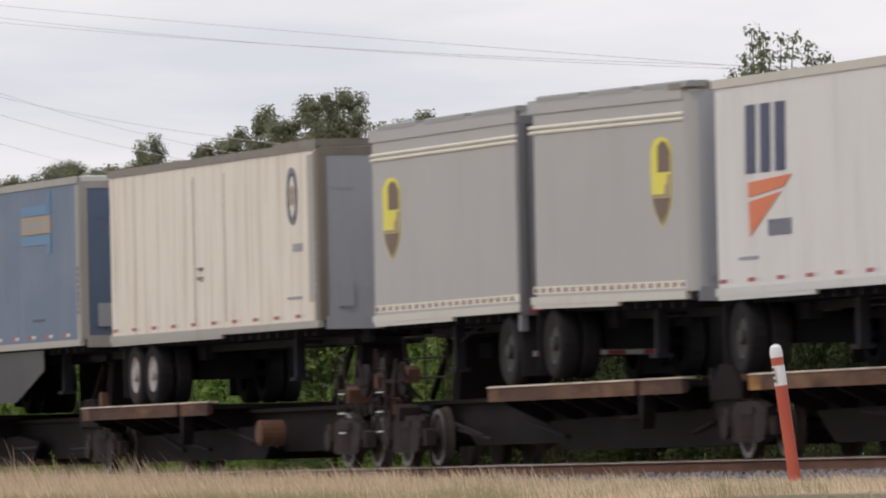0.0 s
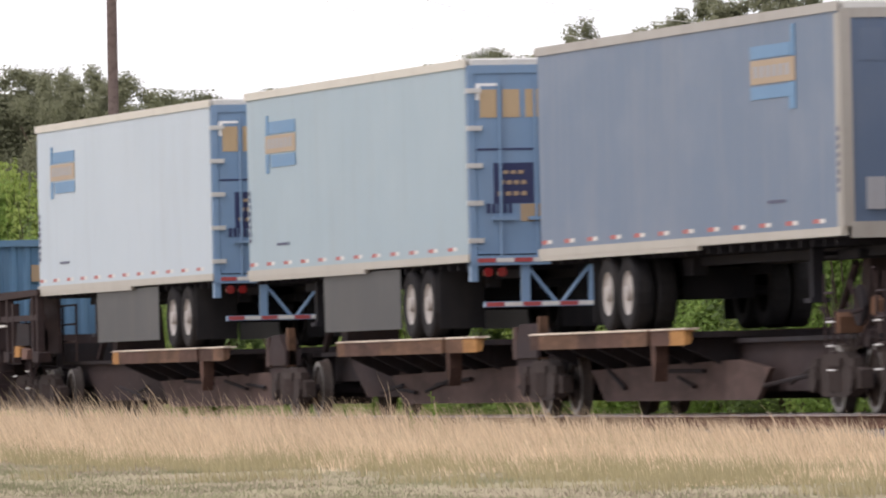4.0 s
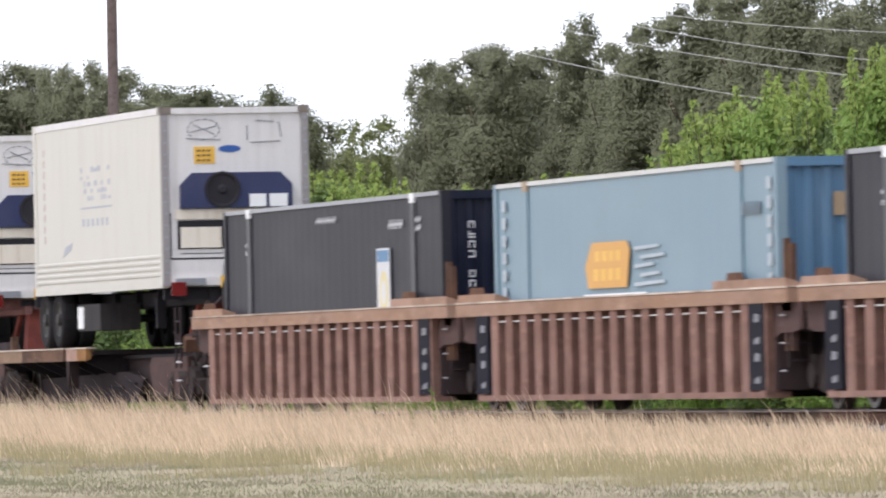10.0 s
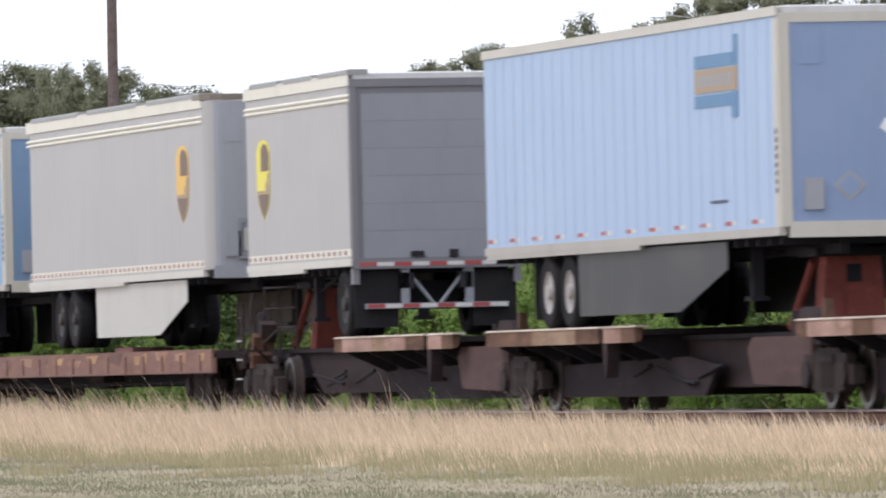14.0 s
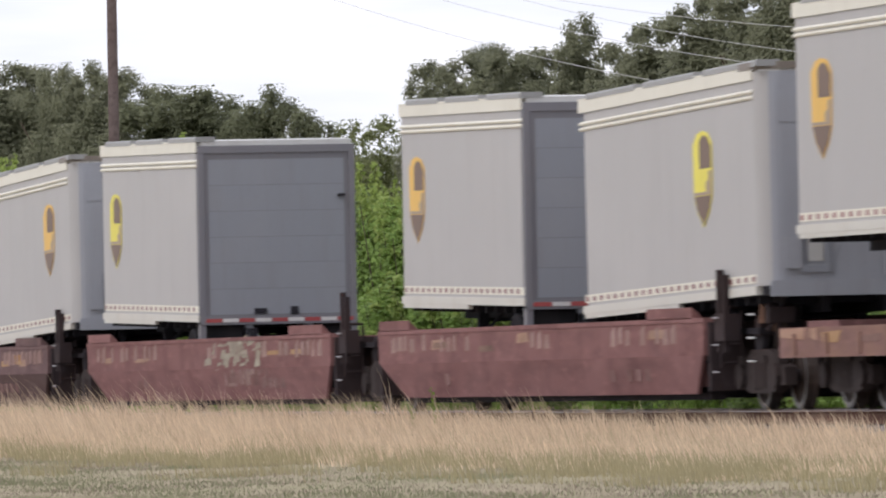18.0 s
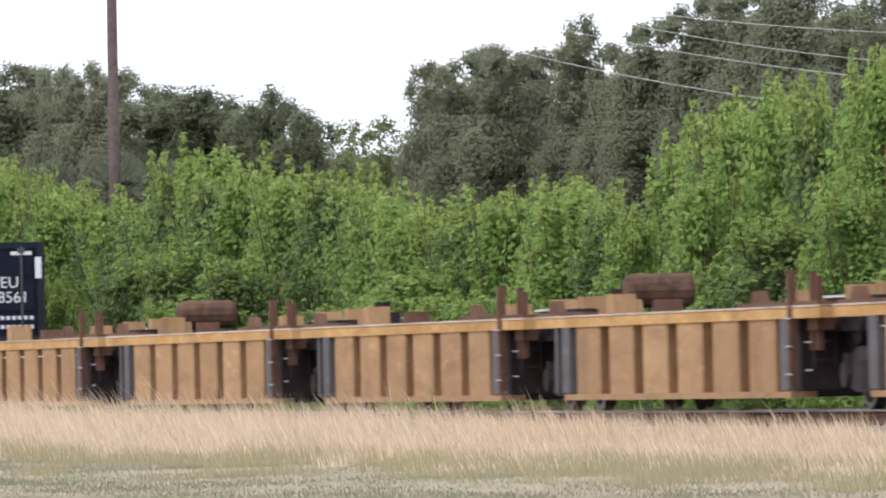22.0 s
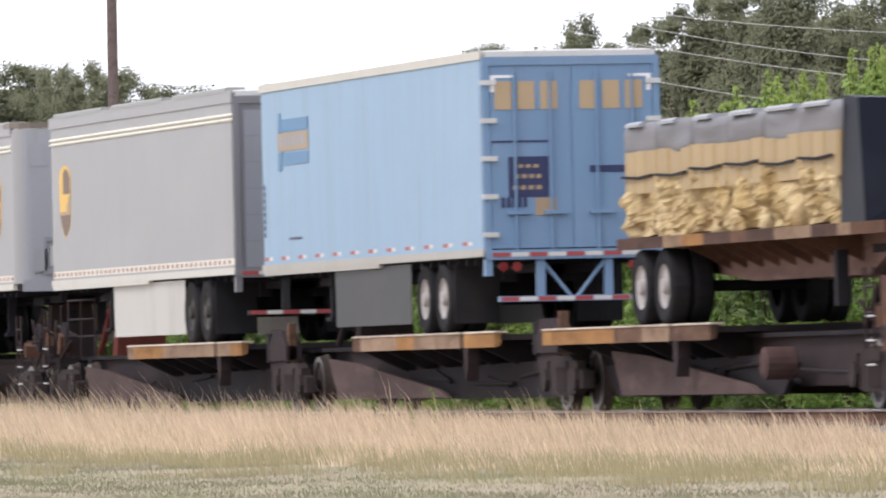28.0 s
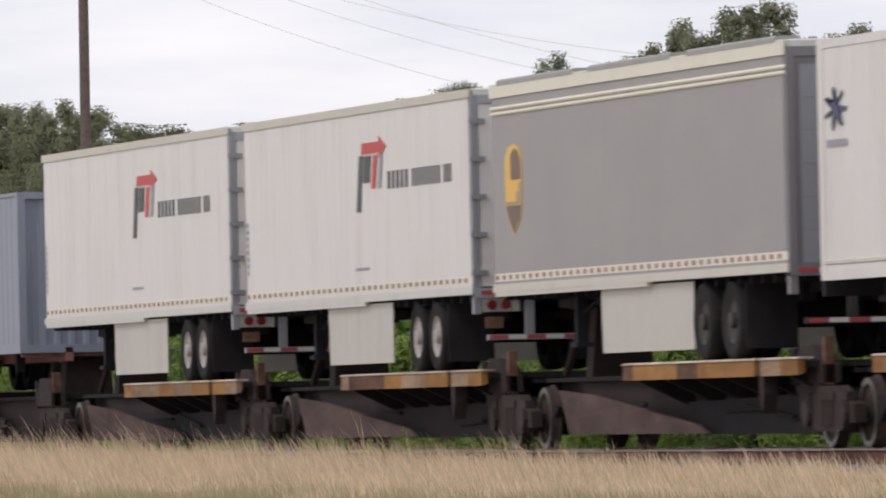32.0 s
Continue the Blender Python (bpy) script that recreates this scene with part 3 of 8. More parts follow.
# ---- trailers ----
def side_logo(g, kind, x, z):
    """Plain shapes in the colours of each fleet; slots: 0 cyan, 1 tan, 2 gold, 3 brown, 4 navy, 5 orange, 6 red, 7 black, 8 grey, 9 lemon, 10 green, 11 white."""
    y0, y1 = -0.012, -0.004
    if kind in ("gold", "lemon"):
        s = 2 if kind == "gold" else 9
        g.prism_y(shield(x, z, 1.02, 1.5), y0 + 0.003, y1, s)
        top = [(x - 0.16, z + 0.16), (x + 0.45, z + 0.16), (x + 0.45, z + 0.5), (x + 0.27, z + 0.64), (x + 0.04, z + 0.68), (x - 0.16, z + 0.58)]
        low = [(x - 0.46, z - 0.26), (x - 0.31, z - 0.49), (x, z - 0.72), (x + 0.31, z - 0.49), (x + 0.46, z - 0.26)]
        g.prism_y(top, y0, y0 + 0.003, 3).prism_y(low, y0, y0 + 0.003, 3)
        g.prism_y([(x + 0.16, z - 0.22), (x + 0.45, z - 0.22), (x + 0.47, z + 0.12), (x + 0.3, z + 0.12), (x + 0.3, z - 0.02), (x + 0.16, z - 0.06)], y0, y0 + 0.003, 1)
        g.box(x - 0.46, x + 0.46, y0 - 0.001, y0 + 0.003, z - 0.25, z - 0.2, 1)
    elif kind == "bar":
        g.prism_y([(x - 0.95, z + 0.2), (x + 0.75, z + 0.2), (x + 0.75, z + 0.42), (x - 0.95, z + 0.42)], y0, y1, 0)
        g.prism_y([(x - 0.95, z - 0.24), (x + 0.95, z - 0.24), (x + 0.95, z + 0.17), (x - 0.95, z + 0.17)], y0, y1, 1)
        bars(g, x - 0.8, z - 0.13, 1.6, 0.2, 6, y=y0 - 0.002, slot=8)
        g.prism_y([(x - 0.95, z - 0.5), (x + 0.75, z - 0.5), (x + 0.75, z - 0.28), (x - 0.95, z - 0.28)], y0, y1, 0)
        g.prism_y([(x + 0.68, z - 0.72), (x + 0.95, z - 0.72), (x + 0.95, z - 0.26), (x + 0.68, z - 0.26)], y0 - 0.001, y1, 0)
        g.prism_y([(x + 0.78, z + 0.18), (x + 0.95, z + 0.18), (x + 0.95, z + 0.72), (x + 0.8, z + 0.72)], y0 - 0.001, y1, 0)
    elif kind == "bar_back":
        g.prism_y([(x - 0.75, z + 0.2), (x + 0.95, z + 0.2), (x + 0.95, z + 0.46), (x - 0.75, z + 0.46)], y0, y1, 0)
        g.prism_y([(x - 0.95, z - 0.2), (x + 0.95, z - 0.2), (x + 0.95, z + 0.17), (x - 0.95, z + 0.17)], y0, y1, 1)
        bars(g, x - 0.8, z - 0.1, 1.6, 0.2, 6, y=y0 - 0.002, slot=8)
        g.prism_y([(x - 0.6, z - 0.5), (x + 0.95, z - 0.5), (x + 0.95, z - 0.24), (x - 0.6, z - 0.24)], y0, y1, 0)
        g.prism_y([(x - 0.95, z - 0.62), (x - 0.76, z - 0.62), (x - 0.7, z - 0.22), (x - 0.95, z - 0.22)], y0 - 0.001, y1, 0)
        g.prism_y([(x - 0.95, z + 0.18), (x - 0.78, z + 0.18), (x - 0.76, z + 0.6), (x - 0.9, z + 0.6)], y0 - 0.001, y1, 0)
    elif kind == "ribbon":
        for a in (0.0, 0.68, 1.36):
            g.prism_y([(x + a, z), (x + a + 0.46, z), (x + a + 0.5, z + 0.92), (x + a + 0.04, z + 0.92)], y0, y1, 4)
        g.prism_y([(x + 0.1, z - 0.12), (x + 2.1, z - 0.06), (x + 1.75, z - 0.22), (x + 0.1, z - 0.32)], y0, y1, 5)
        g.prism_y([(x + 0.1, z - 0.38), (x + 1.6, z - 0.28), (x + 0.15, z - 0.85)], y0, y1, 5)
        bars(g, x + 1.0, z - 0.86, 1.1, 0.22, 6, slot=4)
    elif kind == "oval":
        n = 18
        for s, a, b in ((4, 0.42, 0.66),):
            for i in range(n):
                if i in (4, 13):
                    continue
                t0, t1 = 2 * math.pi * i / n, 2 * math.pi * (i + 1) / n
                g.prism_y([(x + a * math.cos(t0), z + b * math.sin(t0)), (x + a * math.cos(t1), z + b * math.sin(t1)), (x + a * 0.66 * math.cos(t1), z + b * 0.72 * math.sin(t1)), (x + a * 0.66 * math.cos(t0), z + b * 0.72 * math.sin(t0))], y0, y1, s)
        g.prism_y([(x - 0.14, z - 0.2), (x + 0.14, z - 0.2), (x + 0.2, z + 0.12), (x, z + 0.26), (x - 0.2, z + 0.12)], y0, y1, 1)
        bars(g, x + 0.0, z - 1.25, 0.8, 0.18, 4, slot=8)
    elif kind == "flyer":
        g.prism_y([(x - 0.75, z + 0.5), (x - 0.4, z + 0.15), (x - 0.3, z + 0.4), (x, z + 0.1), (x, z - 0.45), (x - 0.35, z - 0.35), (x - 0.55, z - 0.1)], y0, y1, 7)
        g.prism_y([(x - 0.05, z - 0.3), (x + 0.95, z - 0.3), (x + 0.95, z + 0.2), (x + 0.1, z + 0.2)], y0 - 0.001, y1, 1)
        bars(g, x - 0.1, z - 0.47, 1.1, 0.09, 7, slot=8)
        g.prism_y([(x - 0.35, z - 1.0), (x - 0.22, z - 1.4), (x - 0.3, z - 1.7), (x - 0.42, z - 1.4)], y0, y1, 8)
        g.box(x - 6.6, x - 3.9, y0, y1, z - 1.62, z - 1.5, 8)
        g.box(x - 6.6, x - 4.2, y0, y1, z - 1.8, z - 1.72, 8)
    elif kind == "frame":
        for dz in (0.0, -1.15):
            g.box(x, x + 1.5, y0, y1, z + dz, z + dz + 0.045, 7)
        bars(g, x + 0.25, z - 0.22, 0.9, 0.07, 3, slot=7)
        bars(g, x + 0.2, z - 0.52, 1.0, 0.14, 4, slot=7)
        bars(g, x + 0.35, z - 0.68, 0.8, 0.13, 4, slot=10)
        bars(g, x + 0.15, z - 0.84, 1.0, 0.06, 5, slot=8)
        g.box(x + 10.6, x + 11.9, y0, y1, z - 2.0, z - 1.85, 8)
    elif kind == "arrow":
        g.prism_y([(x + 0.1, z + 0.75), (x + 1.2, z + 0.75), (x + 1.2, z + 0.6), (x + 1.65, z + 0.88), (x + 1.2, z + 1.12), (x + 1.2, z + 1.0), (x + 0.15, z + 1.0)], y0, y1, 6)
        g.prism_y([(x - 0.25, z - 0.55), (x, z - 0.55), (x + 0.2, z + 0.72), (x - 0.05, z + 0.72)], y0, y1, 7)
        g.prism_y([(x + 0.18, z + 0.1), (x + 0.6, z + 0.1), (x + 0.7, z + 0.7), (x + 0.28, z + 0.7)], y0, y1, 7)
        g.prism_y([(x + 0.7, z - 0.05), (x + 0.95, z - 0.05), (x + 1.1, z + 0.7), (x + 0.85, z + 0.7)], y0, y1, 6)
        g.prism_y([(x + 1.1, z - 0.05), (x + 1.3, z - 0.05), (x + 1.45, z + 0.7), (x + 1.25, z + 0.7)], y0, y1, 8)
        bars(g, x + 1.7, z - 0.1, 1.35, 0.4, 5, gap=0.42, slot=7)
        bars(g, x + 3.2, z - 0.1, 1.75, 0.4, 9, gap=0.42, slot=7)
        bars(g, x + 5.1, z - 0.1, 0.5, 0.4, 3, gap=0.42, slot=7)
    return g


LOGO_MATS = [D_CYAN, D_TAN, D_GOLD, D_BROWN, D_NAVY, D_VERMILION, D_RED, D_BLACK, D_GREY, D_LEMON, D_GREEN, D_WHITE]


def box_trailer(label, q, L, skin, nose_lead, logo=None, logo_x=0, logo_z=4.2, style="plain", end=None, skirt=None, rim=None, bottom=2.18, top=5.12, deck=1.13,
                wheels=True, tape="dash", pitch=0.0, rail_cap=None, posts=False, corner=None, group="trailers on the train", axles=None, cream=True):
    """A highway van: x runs from -L to 0, its leading end; y = 0 is the side that faces the field."""
    T = thing("semi_trailer", label, "trailer", group)
    end = end or skin
    cap = rail_cap or CAP
    body = Geo()
    r = 0.28 if style == "parcel" and nose_lead else 0.09
    lead_x = -r if r > 0.1 else -0.01
    ring = rounded(-L, 0, 0, WIDE, r, 7 if r > 0.1 else 4)
    z0, z1 = bottom + 0.14, top - 0.1
    body.loft([[(x, y, z0) for x, y in ring], [(x, y, z1) for x, y in ring]], 0)
    # the leading end and the corner posts take the end colour, often darker than the skin
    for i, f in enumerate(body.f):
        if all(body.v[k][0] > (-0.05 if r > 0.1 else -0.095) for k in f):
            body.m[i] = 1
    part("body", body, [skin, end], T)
    roof = Geo()
    ring2 = rounded(-L + 0.02, -0.02, 0.02, WIDE - 0.02, r)
    ring3 = rounded(-L + 0.12, -0.12, 0.12, WIDE - 0.12, r)
    roof.loft([[(x, y, z1) for x, y in ring2], [(x, y, top - 0.02) for x, y in ring2], [(x, y, top) for x, y in ring3]], 0)
    part("roof", roof, ALU, T)
    g = Geo().box(-L, lead_x, -0.022, 0.0, z1 - (0.1 if style == "parcel" else 0.03), top - 0.01)
    part("top_rail", g, cap if style != "parcel" else CREAM_RAIL if cream else skin, T)
    g = Geo().box(-L, lead_x, -0.02, 0.06, bottom + 0.03, z0)
    g.box(-L + 0.1, -L * 0.45, -0.014, 0.05, bottom - 0.03, bottom + 0.03)
    part("bottom_rail", g, RAIL_BEIGE if style == "blue" else CREAM if style == "parcel" else CAP_DULL if logo == "oval" else ALU, T, "aluminium bottom rail" if style != "parcel" else "cream bottom rail")
    floor = Geo().box(-L + 0.05, -0.05, 0.06, WIDE - 0.06, bottom + 0.02, z0)
    for k in range(int(L / 0.6)):
        floor.box(-L + 0.2 + k * 0.6, -L + 0.28 + k * 0.6, 0.1, WIDE - 0.1, bottom - 0.08, bottom + 0.02)
    floor.box(-L + 0.3, -0.3, 0.85, 0.95, bottom - 0.2, bottom).box(-L + 0.3, -0.3, 1.65, 1.75, bottom - 0.2, bottom)
    part("underframe", floor, BLACK, T)
    if corner:
        part("corner_post", Geo().box(-0.26, -0.08, -0.01, 0.02, z0, z1 - 0.06), corner, T)
        part("corner_post", Geo().box(-0.08, 0.012, 0.0, 0.14, z0, z1), corner, T)
        part("corner_post", Geo().box(-0.08, 0.012, WIDE - 0.12, WIDE, z0, z1), corner, T)
        part("end_rail", Geo().box(-0.05, 0.014, 0.1, WIDE - 0.1, z1 - 0.12, z1), corner, T)
    # side panels: narrow seams between sheets
    pitch_m = 0.6 if posts else 1.22
    seam = Geo()
    sd = 0.006 if posts else 0.0008
    w = 0.05 if posts else 0.014
    k = 1
    while k * pitch_m < L - 0.3:
        seam.box(-k * pitch_m, -k * pitch_m + w, -sd, 0.0, z0 + 0.02, z1 - 0.06)
        k += 1
    part("side_seams", seam, skin, T)
    if style == "parcel":
        s = Geo()
        zs = top - (0.45 if cream else 0.5)
        for a in (zs, zs + 0.075):
            s.prism_x([(0.0, a), (-0.02, a + 0.005), (-0.028, a + 0.025), (0.0, a + 0.055)], -L + 0.02, lead_x)
        part("side_stripe", s, CREAM_RAIL, T, "pale raised double stripe")
        s = Geo()
        for k in range(3):
            a = -L + 0.5 + k * L / 3
            s.prism_x([(-0.028, top - 0.035), (0.3, top - 0.035), (0.3, top + 0.05), (0.0, top + 0.05), (-0.028, top + 0.03)], a, a + L / 3 - (0.9 if L > 10 else 0.5))
        parts("roof_strip", s, ROOF_STRIP, T, "low grey strip on the roof edge")
        if nose_lead:
            part("sooty_cap", Geo().prism_z([(-0.9, -0.03), (-0.28, -0.03), (-0.05, 0.1), (0.012, 0.28), (0.012, WIDE - 0.28), (-0.28, WIDE + 0.02), (-0.9, WIDE + 0.02)], top - 0.07, top + 0.022), SOOTY, T, "soot-blackened roof edge")
            hz = bottom + 0.3
            fr = Geo().box(0.0, 0.03, 0.5, 0.56, hz, hz + 0.66).box(0.0, 0.03, 0.84, 0.9, hz, hz + 0.66).box(0.0, 0.03, 0.56, 0.84, hz, hz + 0.08).box(0.0, 0.03, 0.56, 0.84, hz + 0.58, hz + 0.66)
            hf = part("hatch_frame", fr, GREY_DARK, T)
            part("hatch_plate", Geo().box(0.0, 0.015, 0.6, 0.8, hz + 0.14, hz + 0.5), ALU, hf)
    # reflective tape
    tp = Geo()
    zt = bottom + 0.2
    n = int(L / (1.3 if tape == "dash" else 0.4))
    for k in range(n):
        a = -L + 0.15 + k * (L - 0.3) / n
        if tape == "dash":
            tp.box(a, a + 0.34, -0.004, 0.0, zt, zt + 0.055, 0)
            tp.hold = True
            tp.box(a + 0.34, a + 0.6, -0.004, 0.0, zt, zt + 0.055, 1)
            tp.hold = False
        elif tape == "fine":
            tp.box(a, a + 0.18, -0.007, -0.005, zt, zt + 0.065, 0)
    if tape:
        tp.box(-L + 0.1, lead_x - 0.05, -0.005, 0.0, zt - 0.02, zt + 0.09, 1) if tape == "fine" else None
        if tape == "fine":
            tagged(part("reflective_tape", tp, [TAPE_BROWN if L > 10 and style == "parcel" else TAPE_DULL, CREAM_RAIL], T, "dark squares on a pale reflective band"), kind="stuff")
        else:
            parts("reflective_tape", tp, [TAPE_RED, TAPE_PALE], T, "red and white reflective dash")
    if logo == "oval":
        part("side_door", Geo().box(-8.2, -8.14, -0.004, 0.0, z0 + 0.1, z1 - 0.2).box(-6.1, -6.06, -0.003, 0.0, z0 + 0.1, z1 - 0.2), SOOTY, T, "seams of a side door")
        parts("latch", Geo().box(-7.9, -7.6, -0.03, 0.0, bottom + 0.95, bottom + 1.0).box(-7.9, -7.6, -0.03, 0.0, bottom + 1.1, bottom + 1.15), SOOTY, T)
        part("sooty_cap", Geo().box(-2.6, 0.012, -0.026, WIDE + 0.02, top - 0.08, top + 0.03), SOOTY, T, "soot-blackened roof edge")
        part("soot_band", Geo().box(-0.62, -0.27, -0.006, 0.0, z0 + 0.3, z1 - 0.1), CAP_DULL, T, "grimy band beside the corner")
    if logo:
        lg = side_logo(Geo(), logo, logo_x, logo_z)
        sx, sz = {"bar": (1.2, 0.74), "bar_back": (1.2, 0.74), "gold": (1.0, 0.84), "lemon": (1.0, 0.84), "oval": (0.8, 0.7), "arrow": (1.1, 0.65)}.get(logo, (1, 1))
        lg.v = [(logo_x + (x - logo_x) * sx, y, logo_z + (z - logo_z) * sz) for x, y, z in lg.v]
        parts("side_logo", lg, LOGO_MATS, T)
        d = Geo()
        if style != "parcel":
            bars_down(d, (-0.2 if nose_lead else -L + 0.2), 3.6, 0.09, 0.85, 8, y=-0.015)
            d.box(logo_x - 0.4, logo_x + 0.5, -0.01, -0.004, bottom + 0.5, bottom + 0.54)
            parts("side_marking", d, D_NAVY if style == "blue" else D_GREY, T)
    # leading end
    if nose_lead:
        e = Geo()
        e.box(0.0, 0.03, 0.3, 0.55, bottom + 0.35, bottom + 0.75)
        e.box(0.0, 0.06, 1.6, 1.85, bottom + 0.25, bottom + 0.65)
        e.box(0.0, 0.12, 1.95, 2.25, bottom + 0.35, bottom + 0.65)
        e.rod((0.06, 2.1, bottom + 0.4), (0.06, 2.1, bottom - 0.1), 0.04, 8)
        parts("connector_box", e, [GREY_MID], T)
        e = Geo()
        e.box(0.0, 0.008, 0.25, 0.55, top - 0.75, top - 0.35)
        e.prism_x([(0.75, bottom + 0.65), (0.9, bottom + 0.5), (1.05, bottom + 0.65), (0.9, bottom + 0.8)], 0.0, 0.01)
        parts("placard", e, [end], T)
        if style == "blue":
            part("sticker", Geo().prism_x([(1.3, 3.55), (1.44, 3.45), (1.52, 3.58), (1.38, 3.68)], 0.0, 0.012), D_WHITE, T, "small white sticker")
            part("diamond_frame", Geo().prism_x([(0.68, bottom + 0.65), (0.9, bottom + 0.45), (1.12, bottom + 0.65), (0.9, bottom + 0.85)], 0.0, 0.006), GREY_MID, T)
            part("data_plate", Geo().box(0.0, 0.01, 2.2, 2.42, bottom + 0.3, bottom + 0.55), ALU, T)
        g = Geo().box(-0.02, 0.03, 0.1, WIDE - 0.1, bottom, bottom + 0.2)
        part("nose_rail", g, [cap if style == "blue" else GREY_MID], T)
    else:
        post = Geo().box(-0.12, 0.03, 0.0, 0.1, bottom - 0.25, z1).box(-0.12, 0.03, WIDE - 0.1, WIDE, bottom - 0.25, z1)
        parts("rear_frame", post, [end if style == "blue" else FRAME_GREY if style == "parcel" else GREY_DARK], T)
        parts("rear_header", Geo().box(-0.1, 0.03, 0.1, WIDE - 0.1, z1 - 0.12, z1).box(-0.1, 0.05, 0.0, WIDE, bottom - 0.02, bottom + 0.12), [end if style == "blue" else FRAME_GREY if style == "parcel" else GREY_MID], T)
        if style == "parcel":
            part("door_gasket", Geo().box(-0.03, 0.002, 0.1, WIDE - 0.1, bottom + 0.12, z1 - 0.12), FRAME_GREY, T, "grey rubber door gasket")
            for i in range(6):
                hz = (z1 - 0.22 - bottom - 0.14) / 6
                a = bottom + 0.14 + i * hz
                part("door_panel", Geo().box(-0.02, 0.006, 0.18, WIDE - 0.18, a + 0.004, a + hz - 0.004), GREY_DARK, T)
            g = Geo().box(0.006, 0.05, 0.9, 1.1, bottom + 0.16, bottom + 0.24).box(0.006, 0.05, 1.5, 1.62, bottom + 0.14, bottom + 0.26)
            g.box(0.03, 0.07, 2.3, 2.42, top - 0.95, top - 0.9)
            parts("door_latch", g, BLACK, T)
        else:
            for y0, y1 in ((0.11, 1.28), (1.31, WIDE - 0.11)):
                dr = part("door", Geo().box(-0.02, 0.012, y0, y1, bottom + 0.14, z1 - 0.13), end, T)
                for yy in (y0 + 0.35, y1 - 0.3):
                    rd = Geo().rod((0.04, yy, bottom + 0.1), (0.04, yy, z1 - 0.2), 0.022, 6)
                    rd.box(0.02, 0.07, yy - 0.12, yy + 0.22, bottom + 0.62, bottom + 0.67)
                    part("lock_rod", rd, ALU if style == "plain" else end, dr)
            hg = Geo()
            for k in range(5):
                zz = bottom + 0.3 + k * (z1 - bottom - 0.7) / 4
                hg.box(0.0, 0.05, -0.03, 0.2, zz, zz + 0.07).box(0.0, 0.05, WIDE - 0.2, WIDE + 0.02, zz, zz + 0.07)
            parts("hinge", hg, ALU if style == "blue" else GREY_DARK, T)
        tp = Geo()
        for k in range(9):
            tp.box(0.05, 0.058, 0.1 + k * 0.27, 0.1 + k * 0.27 + 0.26, bottom + 0.02, bottom + 0.08, 0 if k % 2 == 0 else 1)
        parts("reflective_tape", tp, [TAPE_RED, TAPE_PALE], T)
        if style == "blue":
            g = Geo()
            end_bars(g, 0.18, z1 - 0.75, 1.0, 0.4, 3, x=0.014, gap=0.25)
            end_bars(g, 1.42, z1 - 0.75, 1.0, 0.4, 3, x=0.014, gap=0.25)
            parts("rear_lettering", g, D_OCHRE, T, "tan block shape")
            g = Geo().box(0.013, 0.018, 0.36, 0.95, bottom + 0.86, bottom + 1.44, 0)
            end_bars(g, 0.5, bottom + 1.28, 0.34, 0.05, 3, x=0.02, slot=1)
            end_bars(g, 0.45, bottom + 1.13, 0.42, 0.06, 4, x=0.02, slot=1)
            end_bars(g, 0.42, bottom + 0.97, 0.46, 0.06, 4, x=0.02, slot=1)
            g.box(0.013, 0.018, 1.55, 2.2, bottom + 1.2, bottom + 1.3, 0)
            g.box(0.013, 0.018, 0.12, 0.95, z1 - 1.22, z1 - 1.19, 0).box(0.013, 0.018, 0.75, 1.05, bottom + 0.6, bottom + 0.85, 1)
            end_bars(g, 0.25, bottom + 0.72, 0.4, 0.14, 5, x=0.02, slot=0)
            parts("rear_sign", g, [D_NAVY, D_TAN], T, "small navy sign with tan bars")
            c = Geo()
            for y0 in (0.12, WIDE - 0.45):
                c.box(0.013, 0.018, y0, y0 + 0.33, z1 - 0.3, z1 - 0.26).box(0.013, 0.018, y0 + (0 if y0 < 1 else 0.26), y0 + (0.07 if y0 < 1 else 0.33), z1 - 0.5, z1 - 0.26)
            parts("corner_mark", c, D_WHITE, T)
        # under-ride guard
        g = Geo().box(-0.1, 0.02, 0.2, WIDE - 0.2, deck + 0.43, deck + 0.51)
        for y in (0.75, WIDE - 0.85):
            g.box(-0.1, 0.0, y, y + 0.12, deck + 0.5, bottom)
        if style == "blue" or L < 10:
            g.rod((-0.05, 0.8, bottom), (-0.05, 1.25, deck + 0.5), 0.03).rod((-0.05, WIDE - 0.8, bottom), (-0.05, 1.35, deck + 0.5), 0.03)
        part("underride_guard", g, DOOR_BLUE if style == "blue" else GEN_GREY if style == "parcel" and L > 10 else GREY_DARK, T)
        if style == "plain":
            for y0 in (0.1, WIDE - 0.66):
                part("lamp_panel", Geo().box(-0.06, 0.0, y0, y0 + 0.56, bottom - 0.22, bottom - 0.02), ALU, T)
            part("plate", Geo().box(-0.02, 0.01, 0.16, 0.42, deck + 0.6, deck + 0.76), PAD_EDGE, T)
        tp = Geo()
        for k in range(8):
            a = 0.22 + k * 0.27
            tp.box(0.02, 0.022, a, a + 0.26, deck + 0.44, deck + 0.5, k % 2)
        parts("guard_tape", tp, [TAPE_RED, TAPE_PALE], T)
        if style != "parcel":
            lamps = Geo()
            for y in (0.25, 0.45, WIDE - 0.45, WIDE - 0.25):
                lamps.loft([[(xx, y + 0.07 * math.cos(a), bottom - 0.12 + 0.07 * math.sin(a)) for a in [2 * math.pi * i / 10 for i in range(10)]] for xx in (0.0, 0.06)])
            parts("tail_lamp", lamps, LAMP_RED, T)
    # running gear
    s = -1 if nose_lead else 1
    we = -L if nose_lead else 0.0  # the wheel end
    rz = deck + 0.52
